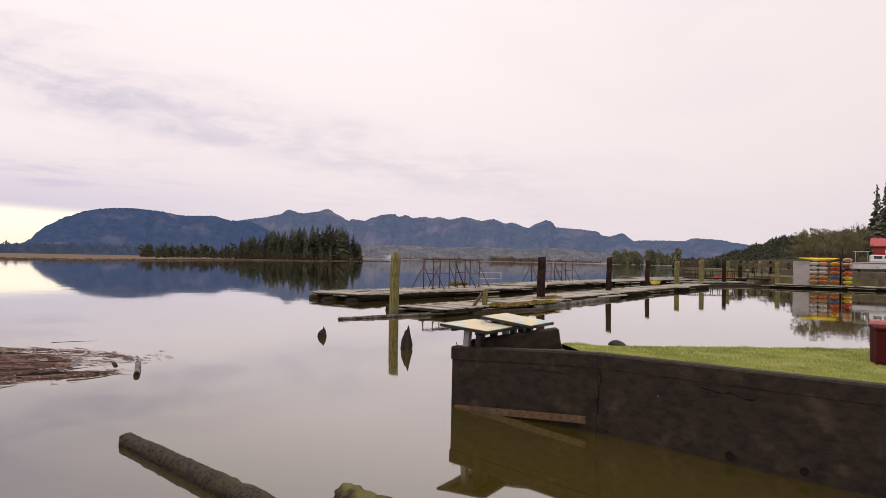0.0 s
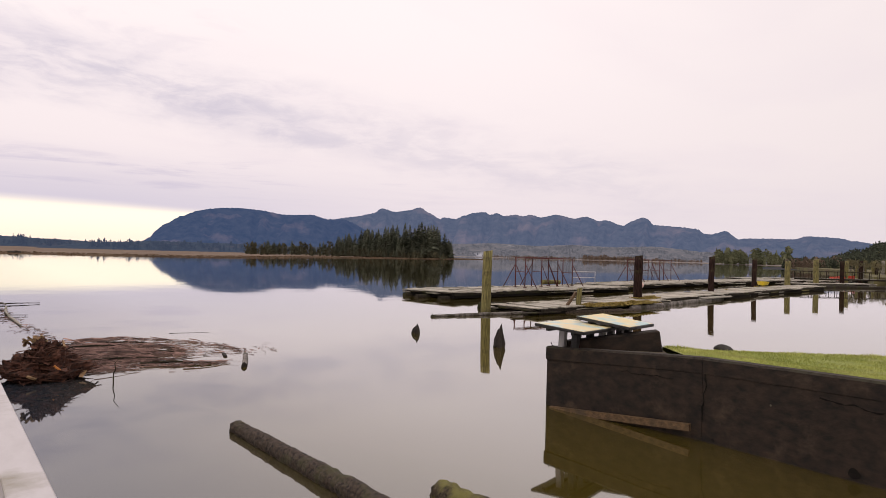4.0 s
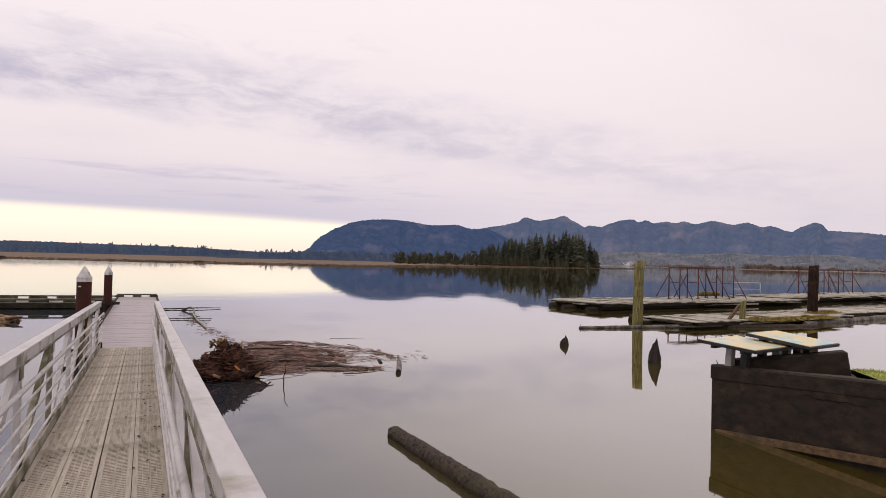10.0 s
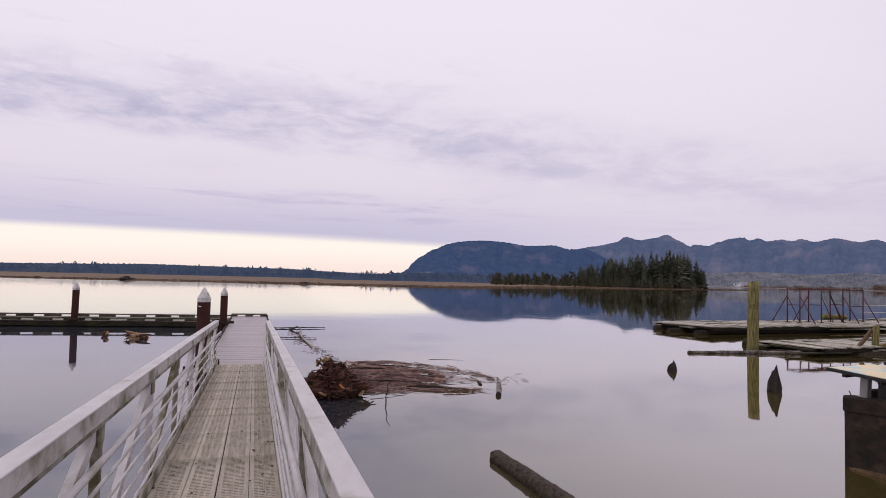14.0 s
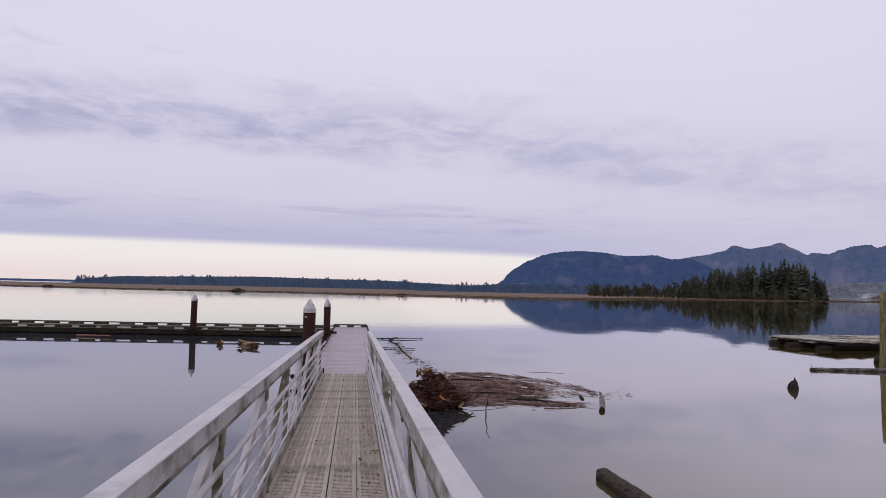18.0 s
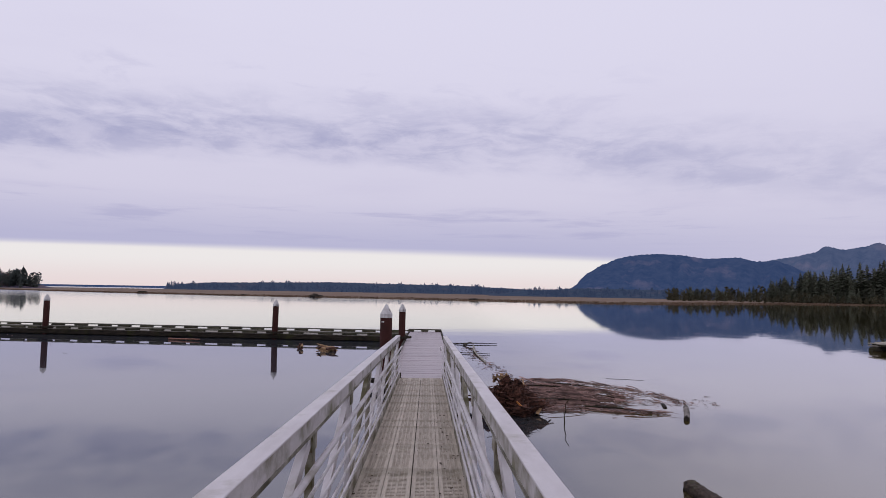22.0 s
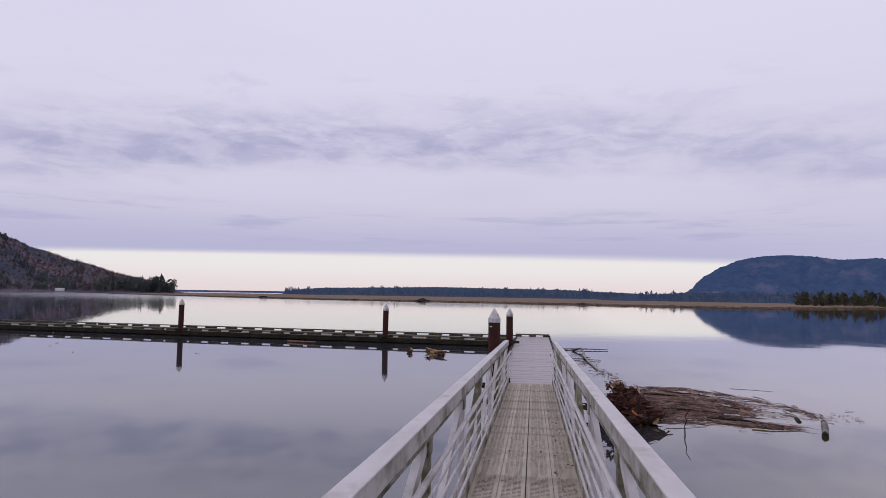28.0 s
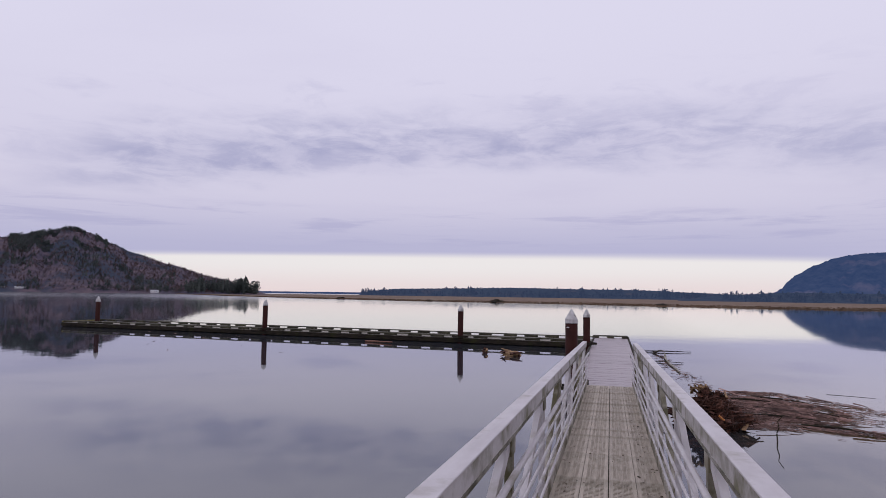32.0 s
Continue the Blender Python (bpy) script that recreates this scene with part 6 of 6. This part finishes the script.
def hoist_frame(x, y, turn, h, length, label, top):
    """A run of four narrow braced steel trestles tied by top beams."""
    rng = random.Random(int(x * 10 + y))
    root = thing("boat_hoist", frame_at(x, y, 0.45, turn), label, "frame", "rusty steel trestles on the rafts")
    w = 0.84
    for k in range(4):
        yy = k * length / 3 + rng.uniform(-.08, .08)
        for sx in (0, w):
            part("leg", tube(bmesh.new(), [(sx, yy, 0), (sx + rng.uniform(-.03, .03), yy, h)], 0.038 if (k + sx) != 0 else 0.045, 7), REDSTEEL, root)
            part("foot_plate", new_box((0.2, 0.2, 0.04), 0, (sx, yy, 0.02)), REDSTEEL, root)
        mid = h * rng.uniform(.44, .54)
        part("cross_bar", tube(bmesh.new(), [(0, yy, mid), (w, yy, mid)], 0.026, 6), REDSTEEL, root)
        part("cross_bar", tube(bmesh.new(), [(0, yy, h), (w, yy, h)], 0.032, 6), REDSTEEL, root)
        if k < 2:
            part("brace", tube(bmesh.new(), [(0, yy, h * 0.8), (-1.05, yy, 0)], 0.03, 6), REDSTEEL, root)
        if k != 1:
            part("brace", tube(bmesh.new(), [(w, yy, h * 0.8), (w + 1.0, yy, 0)], 0.03, 6), REDSTEEL, root)
        if k == 2:
            part("brace", tube(bmesh.new(), [(0, yy, h * 0.85), (w, yy, 0)], 0.03, 6), REDSTEEL, root)
        if k < 3:
            part("brace", tube(bmesh.new(), [(w * (k % 2), yy, h * 0.8), (w * (k % 2), yy + length / 3 * .55, 0)], 0.026, 6), REDSTEEL, root)
    for sx in (0, w):
        part("top_beam", tube(bmesh.new(), [(sx, 0, h), (sx, length, h)], 0.036, 7), REDSTEEL, root)
    if top:
        part("cover_sheet", new_box((w, length * .62, 0.04), 0.01, (w / 2, length * .48, h + 0.05)), REDSTEEL, root)
    return root


hoist_frame(-2.5, 45.0, -34, 2.1, 6.5, "rusty red steel trestle frame standing on the raft", True)
hoist_frame(8.0, 64.5, -34, 2.2, 8.6, "rusty red steel trestle frame on the farther raft", False)
POLEWHITE = material("pale_grey_pipe", (0.35, 0.34, 0.34), (0.5, 0.48, 0.48), 0.5, bump=0)
rl = thing("pipe_rail", frame_at(2.0, 53.2, 0.5, -55), "thin pale pipe rail on the raft", "rail")
for a, b in (((0, 0, 0), (0, 0, 1.0)), ((0, 2.4, 0), (0, 2.4, 1.0)), ((0, 0, 1.0), (0, 2.4, 1.0)), ((0, 0, .5), (0, 2.4, .5))):
    part("pipe", tube(bmesh.new(), [a, b], 0.03, 6), POLEWHITE, rl)
wood_pile(1.1, 31.2, 0.13, 1.15, MOSSY, "short leaning timber stub on the raft edge", (0, 3), 61)
lt = bmesh.new()
bar(lt, (0.55, 30.9, 0.3), (1.0, 31.2, 0.95), 0.12)
tagged(part("leaning_board", lt, PLANKWOOD), "grey board leaning on a timber stub", "board")
FENDER = material("pale_pink_float_ball", (0.55, 0.36, 0.30), (0.7, 0.48, 0.42), 0.5, bump=0)
fb = bmesh.new()
bmesh.ops.create_uvsphere(fb, u_segments=14, v_segments=9, radius=0.26)
for v in fb.verts:
    v.co.z *= 1.15
ob = part("float_ball", fb, FENDER, smooth=True)
ob.scale = (0.8, 0.8, 0.8)
ob.location = (7.1, 50.3, 0.66)
tagged(ob, "pale pink round mooring float on the raft", "buoy")


def moss_strip(name, ax, ay, bx, by, w, z, count, seed, label):
    rng = random.Random(seed)
    vs, fs = [], []
    for _ in range(count):
        k, o = rng.random(), rng.gauss(0, w / 2)
        x, y = ax + (bx - ax) * k + o * 0.8, ay + (by - ay) * k - o * 0.55
        h, r = rng.uniform(0.03, 0.10) + 0.34 * max(0.0, noise.noise(Vector((x * 1.3, y * 1.3, seed)))) * math.exp(-(o / w) ** 2 * 3), rng.uniform(0.02, 0.07)
        a = rng.random() * 6.28
        i = len(vs)
        vs += [(x - r * math.cos(a), y - r * math.sin(a), z), (x + r * math.cos(a), y + r * math.sin(a), z), (x + rng.uniform(-.12, .12), y + rng.uniform(-.12, .12), z + h)]
        fs.append((i, i + 1, i + 2))
    me = bpy.data.meshes.new(name)
    me.from_pydata(vs, [], fs)
    me.materials.append(MOSS)
    tagged(new(name, me), label, "moss", kind="stuff")


moss_strip("raft_moss", 1.4, 31.3, 5.4, 36.2, 0.45, 0.27, 12000, 51, "yellow-green moss and grass along the raft edge")
moss_strip("raft_moss", 5.0, 37.6, 6.2, 39.6, 0.5, 0.35, 900, 52, "moss tuft at the foot of the dark pile")
moss_strip("raft_moss", 13.5, 52.0, 24, 69, 0.5, 0.25, 2200, 53, "mossy growth on the boom")
log("raft_log", [(-0.5, 52.0, 0.60), (0.95, 53.0, 0.60)], 0.2, 0.17, MOSSY, "mossy log lying on the raft", 55, 10)

# ---------------------------------------------------------------- boat basin: shore, racks, boats, house
bank = sheet(bmesh.new(), [(44, 92), (49, 84), (60, 82), (130, 60), (200, 140), (160, 360), (120, 330), (80, 160), (56, 120)], -1.5, 1.1)
tagged(part("ground_basin", bank, material("winter_grass_bank", (0.075, 0.07, 0.03), (0.17, 0.15, 0.06), 0.95, grain=(0.6, 0.6, 0.6), stain=(0.09, 0.06, 0.04), stain_scale=0.12, bump=0.6, depth=0.15)), "rough winter grass bank behind the boat basin", "ground", kind="structure")
raft(40.2, 78.2, -116, 13.5, 3.4, 0.42, 0.5, "grey timber float under the kayak rack", 71)
raft(27.0, 77.0, -55, 14, 2.6, 0.42, 0.5, "grey timber float leading to the kayak rack", 72)
raft(22.0, 84.0, -52, 26, 3.0, 0.42, 0.6, "far grey timber float in the boat basin", 73)
raft(26.0, 96.0, -60, 30, 3.0, 0.42, 0.7, "far grey timber float in the boat basin", 74)
SHED = material("grey_shed_panel", (0.27, 0.25, 0.24), (0.36, 0.335, 0.325), 0.6, grain=(1, 1, 6), stain=(0.2, 0.18, 0.16), stain_scale=1.0, bump=0.1)
BACK_BOARD = material("rack_shadow_board", (0.05, 0.045, 0.04), (0.11, 0.10, 0.09), 0.8, bump=0.1)


def plastic(name, c):
    return material(name, tuple(v * 0.8 for v in c), c, 0.35, grain=(2, 2, 2), bump=0)


KAYAK = {k: plastic(k + "_kayak_plastic", c) for k, c in dict(white=(0.78, 0.76, 0.72), red=(0.62, 0.06, 0.03), orange=(0.80, 0.22, 0.04), yellow=(0.85, 0.62, 0.03), blue=(0.05, 0.16, 0.42), maroon=(0.16, 0.02, 0.03), peach=(0.70, 0.42, 0.22)).items()}


def kayak(m, colour, length=3.4, width=0.72, depth=0.32):
    """A hull and deck with pointed ends; it lies along its own y."""
    root = thing("kayak", m, f"{colour} plastic kayak stacked on the rack", "kayak", "kayaks on the rack")
    for name, lo, mt in (("hull", -1, colour), ("deck", 1, colour)):
        bm = bmesh.new()
        rows = []
        for i in range(11):
            t = -1 + i * 0.2
            w = width / 2 * max(0.03, (1 - abs(t) ** 2.4))
            keel = depth * (0.62 if lo < 0 else 0.38) * max(0.05, (1 - abs(t) ** 3))
            rise = 0.10 * abs(t) ** 2
            row = []
            for q in range(7):
                a = math.pi * q / 6
                row.append(bm.verts.new((math.cos(a) * w, t * length / 2, rise + lo * math.sin(a) ** 0.8 * keel)))
            rows.append(row)
        for i in range(10):
            for q in range(6):
                bm.faces.new((rows[i][q], rows[i][q + 1], rows[i + 1][q + 1], rows[i + 1][q]))
        bmesh.ops.recalc_face_normals(bm, faces=bm.faces)
        part(name, bm, KAYAK[mt], root, smooth=True)
    return root


RACK = frame_at(41.3, 75.9, 0.45, -27)
shed = thing("storage_shed", RACK, "plain grey storage shed beside the kayak rack", "shed")
part("body", new_box((1.7, 2.2, 2.85), 0.02, (0.85, 1.4, 1.43)), SHED, shed)
part("door", new_box((1.2, 0.04, 2.3), 0.01, (0.9, 0.28, 1.2)), SHED, shed)
part("roof", new_box((1.85, 2.4, 0.08), 0.01, (0.85, 1.4, 2.9)), BACK_BOARD, shed)
rack = thing("kayak_rack", RACK, "open timber rack stacked with bright kayaks", "rack")
COLS = [(2.12, ["white", "white", "white", "peach", "peach"]), (3.1, ["peach", "white", "white", "peach", "orange"]), (4.3, ["yellow", "red", "orange", "blue", "orange"]), (5.6, ["peach", "peach", "maroon", "red", "yellow", "yellow", "yellow"])]
for x, row in COLS:
    for dx in (-0.5, 0.5):
        part("upright", new_box((0.08, 0.08, 2.95), 0, (x + dx, 1.5, 1.48)), TIMBER, rack)
    for k, c in enumerate(row):
        z = 2.62 - k * 0.535 + (0.5 if x > 5 else 0)
        part("arm", new_box((1.0, 0.06, 0.05), 0, (x, 1.5, z - 0.26)), TIMBER, rack)
        kayak(RACK @ Matrix.Translation((x, 0.9, z - 0.04)), c, 2.6, 1.0, 0.40)
kayak(RACK @ Matrix.Translation((2.6, 0.9, 3.12)) @ Matrix.Rotation(radians(90), 4, "Z"), "yellow", 4.4, 0.8, 0.36)
BOATWHITE = material("white_boat_gelcoat", (0.58, 0.57, 0.56), (0.72, 0.71, 0.70), 0.3, grain=(1, 1, 1), stain=(0.4, 0.38, 0.36), stain_scale=1.0, bump=0)
GLASS = material("dark_boat_window", (0.02, 0.025, 0.03), (0.05, 0.055, 0.065), 0.1, bump=0)


def cabin_cruiser(m):
    root = thing("cabin_cruiser", m, "white cabin cruiser laid up on the bank", "boat")
    bm = bmesh.new()
    rows = []
    for i in range(10):
        t = i / 9
        w = 1.35 * (1 - max(0, t - 0.45) ** 2 * 3.0)
        row = [(-w, 1.25 + 0.35 * t), (-w * 0.85, 0.45), (0, 0.05 + 0.5 * t ** 3), (w * 0.85, 0.45), (w, 1.25 + 0.35 * t)]
        rows.append([bm.verts.new((x, t * 7.5, z)) for x, z in row])
    for i in range(9):
        for q in range(4):
            bm.faces.new((rows[i][q], rows[i][q + 1], rows[i + 1][q + 1], rows[i + 1][q]))
        bm.faces.new((rows[i][4], rows[i][0], rows[i + 1][0], rows[i + 1][4]))
    bm.faces.new(rows[0])
    bm.faces.new(rows[-1][::-1])
    bmesh.ops.recalc_face_normals(bm, faces=bm.faces)
    part("hull", bm, BOATWHITE, root)
    part("rub_strip", new_box((2.72, 5.0, 0.07), 0, (0, 2.0, 1.18)), GLASS, root)
    part("cabin", new_box((2.0, 3.4, 0.95), 0.12, (0, 3.9, 1.85)), BOATWHITE, root)
    for s in (-1, 1):
        for y in (3.1, 4.3):
            part("window", new_box((0.03, 0.95, 0.36), 0.0, (s * 1.01, y, 1.98)), GLASS, root)
    part("windscreen", new_box((1.7, 0.05, 0.5), 0.0, (0, 5.62, 1.95)), GLASS, root)
    for y in (0.6, 2.0):
        for s in (-0.9, 0.9):
            part("canopy_pole", tube(bmesh.new(), [(s, y, 1.3), (s, y, 2.75)], 0.025, 6), POLEWHITE, root)
    part("canopy", new_box((2.0, 1.9, 0.06), 0.02, (0, 1.3, 2.78)), BOATWHITE, root)
    for y in (1.0, 5.0):
        part("cradle", new_box((2.0, 0.2, 0.5), 0, (0, y, 0.15)), DARKWOOD, root)
    return root


upper = sheet(bmesh.new(), [(52.0, 88), (57.5, 81), (130, 62), (200, 140), (95, 190), (62, 122)], -1.0, 2.0)
tagged(part("ground_upper_bank", upper, EARTH), "brown grassy bank where the boat is laid up", "ground", kind="structure")
cabin_cruiser(frame_at(54.6, 86.0, 2.05, -122))
REDWALL = material("red_painted_siding", (0.24, 0.022, 0.02), (0.36, 0.04, 0.035), 0.6, grain=(1, 1, 20), bump=0.3)
REDROOF = material("bright_red_metal_roof", (0.36, 0.03, 0.03), (0.46, 0.05, 0.05), 0.4, grain=(8, 1, 1), bump=0.2)
WHITETRIM = material("white_painted_trim", (0.62, 0.61, 0.6), (0.78, 0.77, 0.76), 0.5, bump=0)


def house(m, w, l, h, wall, roof, label, cat="house"):
    root = thing("house", m, label, cat)
    part("wall", new_box((w, l, h), 0.01, (0, 0, h / 2)), wall, root)
    bm = bmesh.new()
    rise = w * 0.24
    v = [bm.verts.new(p) for p in ((-w * .56, -l * .54, h), (w * .56, -l * .54, h), (0, -l * .54, h + rise), (-w * .56, l * .54, h), (w * .56, l * .54, h), (0, l * .54, h + rise))]
    for q in ((0, 1, 2), (5, 4, 3), (0, 2, 5, 3), (2, 1, 4, 5), (1, 0, 3, 4)):
        bm.faces.new([v[i] for i in q])
    part("roof", bm, roof, root)
    for s in (-1, 1):
        for y in (-l * .28, l * .05, l * .32):
            win = part("window", new_box((0.06, l * .12, h * .28), 0, (s * (w / 2 + 0.02), y, h * .58)), WHITETRIM, root)
            part("pane", new_box((0.03, l * .09, h * .21), 0, (s * (w / 2 + 0.05), y, h * .58)), GLASS, win)
    for s in (-1, 1):
        win = part("window", new_box((w * .16, 0.06, h * .28), 0, (w * .12, s * (l / 2 + .02), h * .58)), WHITETRIM, root)
        part("pane", new_box((w * .12, 0.03, h * .21), 0, (w * .12, s * (l / 2 + .05), h * .58)), GLASS, win)
    return root


terrace = sheet(bmesh.new(), [(70, 108), (120, 78), (190, 150), (150, 230), (95, 190)], -1.0, 4.4)
tagged(part("ground_terrace", terrace, EARTH), "raised brown bank below the red house", "ground", kind="structure")
house(frame_at(88.3, 120.3, 4.4, -125), 7, 12, 2.4, REDWALL, REDROOF, "red timber house with a red metal roof and white windows")
GREYROOF = material("pale_grey_roofing", (0.35, 0.35, 0.37), (0.5, 0.5, 0.52), 0.6, bump=0)
for az, d, w, l in ((97.2, 662, 4, 5), (96.1, 660, 4, 8), (95.1, 668, 5, 10), (93.9, 664, 6, 13), (86.8, 655, 3, 7)):
    p = polar(az, d, 2.6)
    house(frame_at(p.x, p.y, p.z - (0.8 if az > 90 else 1.9), az + 90), w, l, 2.1, WHITETRIM, GREYROOF, "small white house at the foot of the headland")


def bare_tree(x, y, z, h, seed, label, spread=0.42, thick=0.022, group="leafless trees on the bank", levels=5):
    """A leafless tree: trunk, forked limbs and a cloud of fine twigs with gaps."""
    rng = random.Random(seed)
    root = thing("bare_tree", frame_at(x, y, z), label, "tree", group)
    limbs, twigs = bmesh.new(), []

    def grow(p, d, l, r, lev):
        q = p + d * l
        mid = p.lerp(q, .5) + Vector((rng.uniform(-1, 1), rng.uniform(-1, 1), 0)) * l * .06
        if lev < 2:
            tube(limbs, [p, mid, q], [r, r * .85, r * .65], 6, cap=False)
        else:
            twigs.append((p, q, max(r, 0.022)))
        if lev >= levels:
            return
        for _ in range(rng.choice((2, 3, 3)) if lev else 4):
            nd = (d + Vector((rng.uniform(-1, 1), rng.uniform(-1, 1), rng.uniform(-.15, .55))) * (spread + lev * .06)).normalized()
            grow(p.lerp(q, rng.uniform(.55, 1.0)), nd, l * rng.uniform(.55, .78), r * .55, lev + 1)

    grow(Vector((0, 0, -.3)), Vector((0, 0, 1)), h * .34, h * thick, 0)
    part("trunk", limbs, BARK, root)
    vs, fs = [], []
    for p, q, r in twigs:
        s = (q - p).cross(Vector((0.3, 0.7, 0.2))).normalized() * r
        t = (q - p).cross(s).normalized() * r
        i = len(vs)
        vs += [tuple(p + s), tuple(p - s), tuple(p + t), tuple(q)]
        fs += [(i, i + 1, i + 3), (i + 1, i + 2, i + 3), (i + 2, i, i + 3)]
    me = bpy.data.meshes.new("crown")
    me.from_pydata(vs, [], fs)
    me.materials.append(TWIG)
    c = new("crown", me)
    c.parent = root
    return root


bare_tree(73.5, 113.5, 2.0, 12, 5, "leafless alder with a fine twiggy crown", thick=0.014)
bare_tree(66, 108, 1.0, 9, 6, "leafless shrubby alder on the bank", .6, .014)
shrubs = [bare_tree(0, 0, 0, 7.0, 40 + k, "brown leafless thicket tree behind the boat basin", .75, .013, levels=7) for k in range(3)]
rng = random.Random(6)
for k in range(62):
    az, d = rng.uniform(-33.2, -24.5), rng.uniform(108, 150)
    s = rng.uniform(0.6, 1.05) * (1.45 if az < -29.8 else 0.5)
    m = Matrix.Translation(polar(az, d, 1.0 if az > -30.3 else 1.9)) @ Matrix.Rotation(rng.random() * 6.28, 4, "Z") @ Matrix.Diagonal((s, s, s, 1))
    if k < 3:
        shrubs[k].matrix_basis = m
    else:
        copy_thing(shrubs[k % 3], Matrix()).matrix_basis = m
for k, (x, y, h) in enumerate(((94.5, 139, 20), (98, 141, 22), (101, 137, 19), (105, 144, 23), (112, 140, 22))):
    c = conifer("conifer_tree", h, 200 + k, "tall dark ragged conifer above the red house", 1.3)
    c["group"] = "conifers above the house"
    c.matrix_basis = Matrix.Translation((x, y, 1.0))

def skiff(m, label, mt):
    root = thing("skiff", m, label, "boat", "small boats in the basin")
    bm = bmesh.new()
    rows = []
    for i in range(8):
        t = i / 7
        w = 0.75 * (1 - t ** 3)
        rows.append([bm.verts.new((x, t * 3.4, z)) for x, z in ((-w, .5 + .2 * t), (-w * .8, 0.05), (w * .8, 0.05), (w, .5 + .2 * t))])
    for i in range(7):
        for q in range(3):
            bm.faces.new((rows[i][q], rows[i][q + 1], rows[i + 1][q + 1], rows[i + 1][q]))
    bm.faces.new(rows[0])
    part("hull", bm, mt, root)
    for y in (0.8, 2.0):
        part("thwart", new_box((1.2, 0.22, 0.04), 0, (0, y, 0.38)), TIMBER, root)
    return root


skiff(frame_at(21.6, 67.0, 0.42, 160) @ Matrix.Diagonal((0.75, 0.75, 0.6, 1)), "small yellow boat lying on the raft", KAYAK["yellow"])
skiff(frame_at(39, 92, 0.46, -70), "small red and white boat on a far float", KAYAK["red"])


def far_gangway(x, y, turn, length):
    """The low steel footbridge that crosses behind the far piles."""
    root = thing("footbridge", frame_at(x, y, 0.7, turn), "low grey steel footbridge behind the far piles", "bridge")
    for s in (0, 1.2):
        part("rail", new_box((0.08, length, 0.08), 0, (s, length / 2, 1.0)), DARKWOOD, root)
        part("beam", new_box((0.12, length, 0.2), 0, (s, length / 2, 0)), DARKWOOD, root)
        n = int(length / 1.1)
        for k in range(n + 1):
            part("post", new_box((0.06, 0.06, 1.0), 0, (s, k * length / n, 0.5)), DARKWOOD, root)
    part("deck", new_box((1.1, length, 0.05), 0, (0.6, length / 2, 0.1)), TIMBER, root)
    return root


far_gangway(32.5, 88, -78, 14)
for k in range(11):
    p = polar(-24.2 - k * 0.42 - (0.3 if k % 3 else 0), 128 + (k * 7) % 11)
    wood_pile(p.x, p.y, 0.24, 3.2 + 0.3 * (k % 2), (MOSSY, PILE_DARK, TIMBER)[k % 3], "slim old pile in a row across the basin", (0, 0), 130 + k)
rng = random.Random(44)
for k in range(26):
    t = rng.random()
    x, y, z = ((-7 + 11 * t, 39.5 + 16 * t, 0.44), (-1.5 + 6 * t, 31.5 + 8 * t, 0.34), (4 + 10 * t, 58 + 15 * t, 0.44))[k % 3]
    l = rng.uniform(0.8, 2.6)
    bm = new_box((rng.uniform(.1, .2), l, rng.uniform(.02, .04)), 0.004)
    ob = part("loose_board", bm, (TIMBER, RAFTWOOD, MOSSY)[k % 3])
    ob.matrix_basis = frame_at(x + rng.uniform(-.8, .8), y + rng.uniform(-.6, .6), z + .02, rng.uniform(-60, 0))
    tagged(ob, "loose weathered board lying on the raft", "board", "loose boards on the rafts")


# ---------------------------------------------------------------- leaf litter on the gangway
LEAF = material("dark_wet_leaf", (0.03, 0.02, 0.012), (0.09, 0.06, 0.03), 0.8, bump=0)


def leaves():
    rng = random.Random(77)
    vs, fs = [], []
    for _ in range(140):
        side = rng.choice((-1, 1, 1))
        x = side * min(0.55, abs(rng.gauss(0.42, 0.12)))
        y = rng.uniform(0.5, 12) ** 1.0
        r = rng.uniform(0.005, 0.021)
        a = rng.random() * 6.28
        i = len(vs)
        for k in range(5):
            b = a + 6.283 * k / 5
            q = GANG @ Vector((x + math.cos(b) * r * rng.uniform(.5, 1.2), y + math.sin(b) * r * 1.6, 0.006 + rng.uniform(0, .006)))
            vs.append(tuple(q))
        fs.append((i, i + 1, i + 2, i + 3, i + 4))
    me = bpy.data.meshes.new("leaf_litter")
    me.from_pydata(vs, [], fs)
    me.materials.append(LEAF)
    tagged(new("leaf_litter", me), "dark wet leaves scattered on the gangway deck", "leaves", kind="stuff")


leaves()
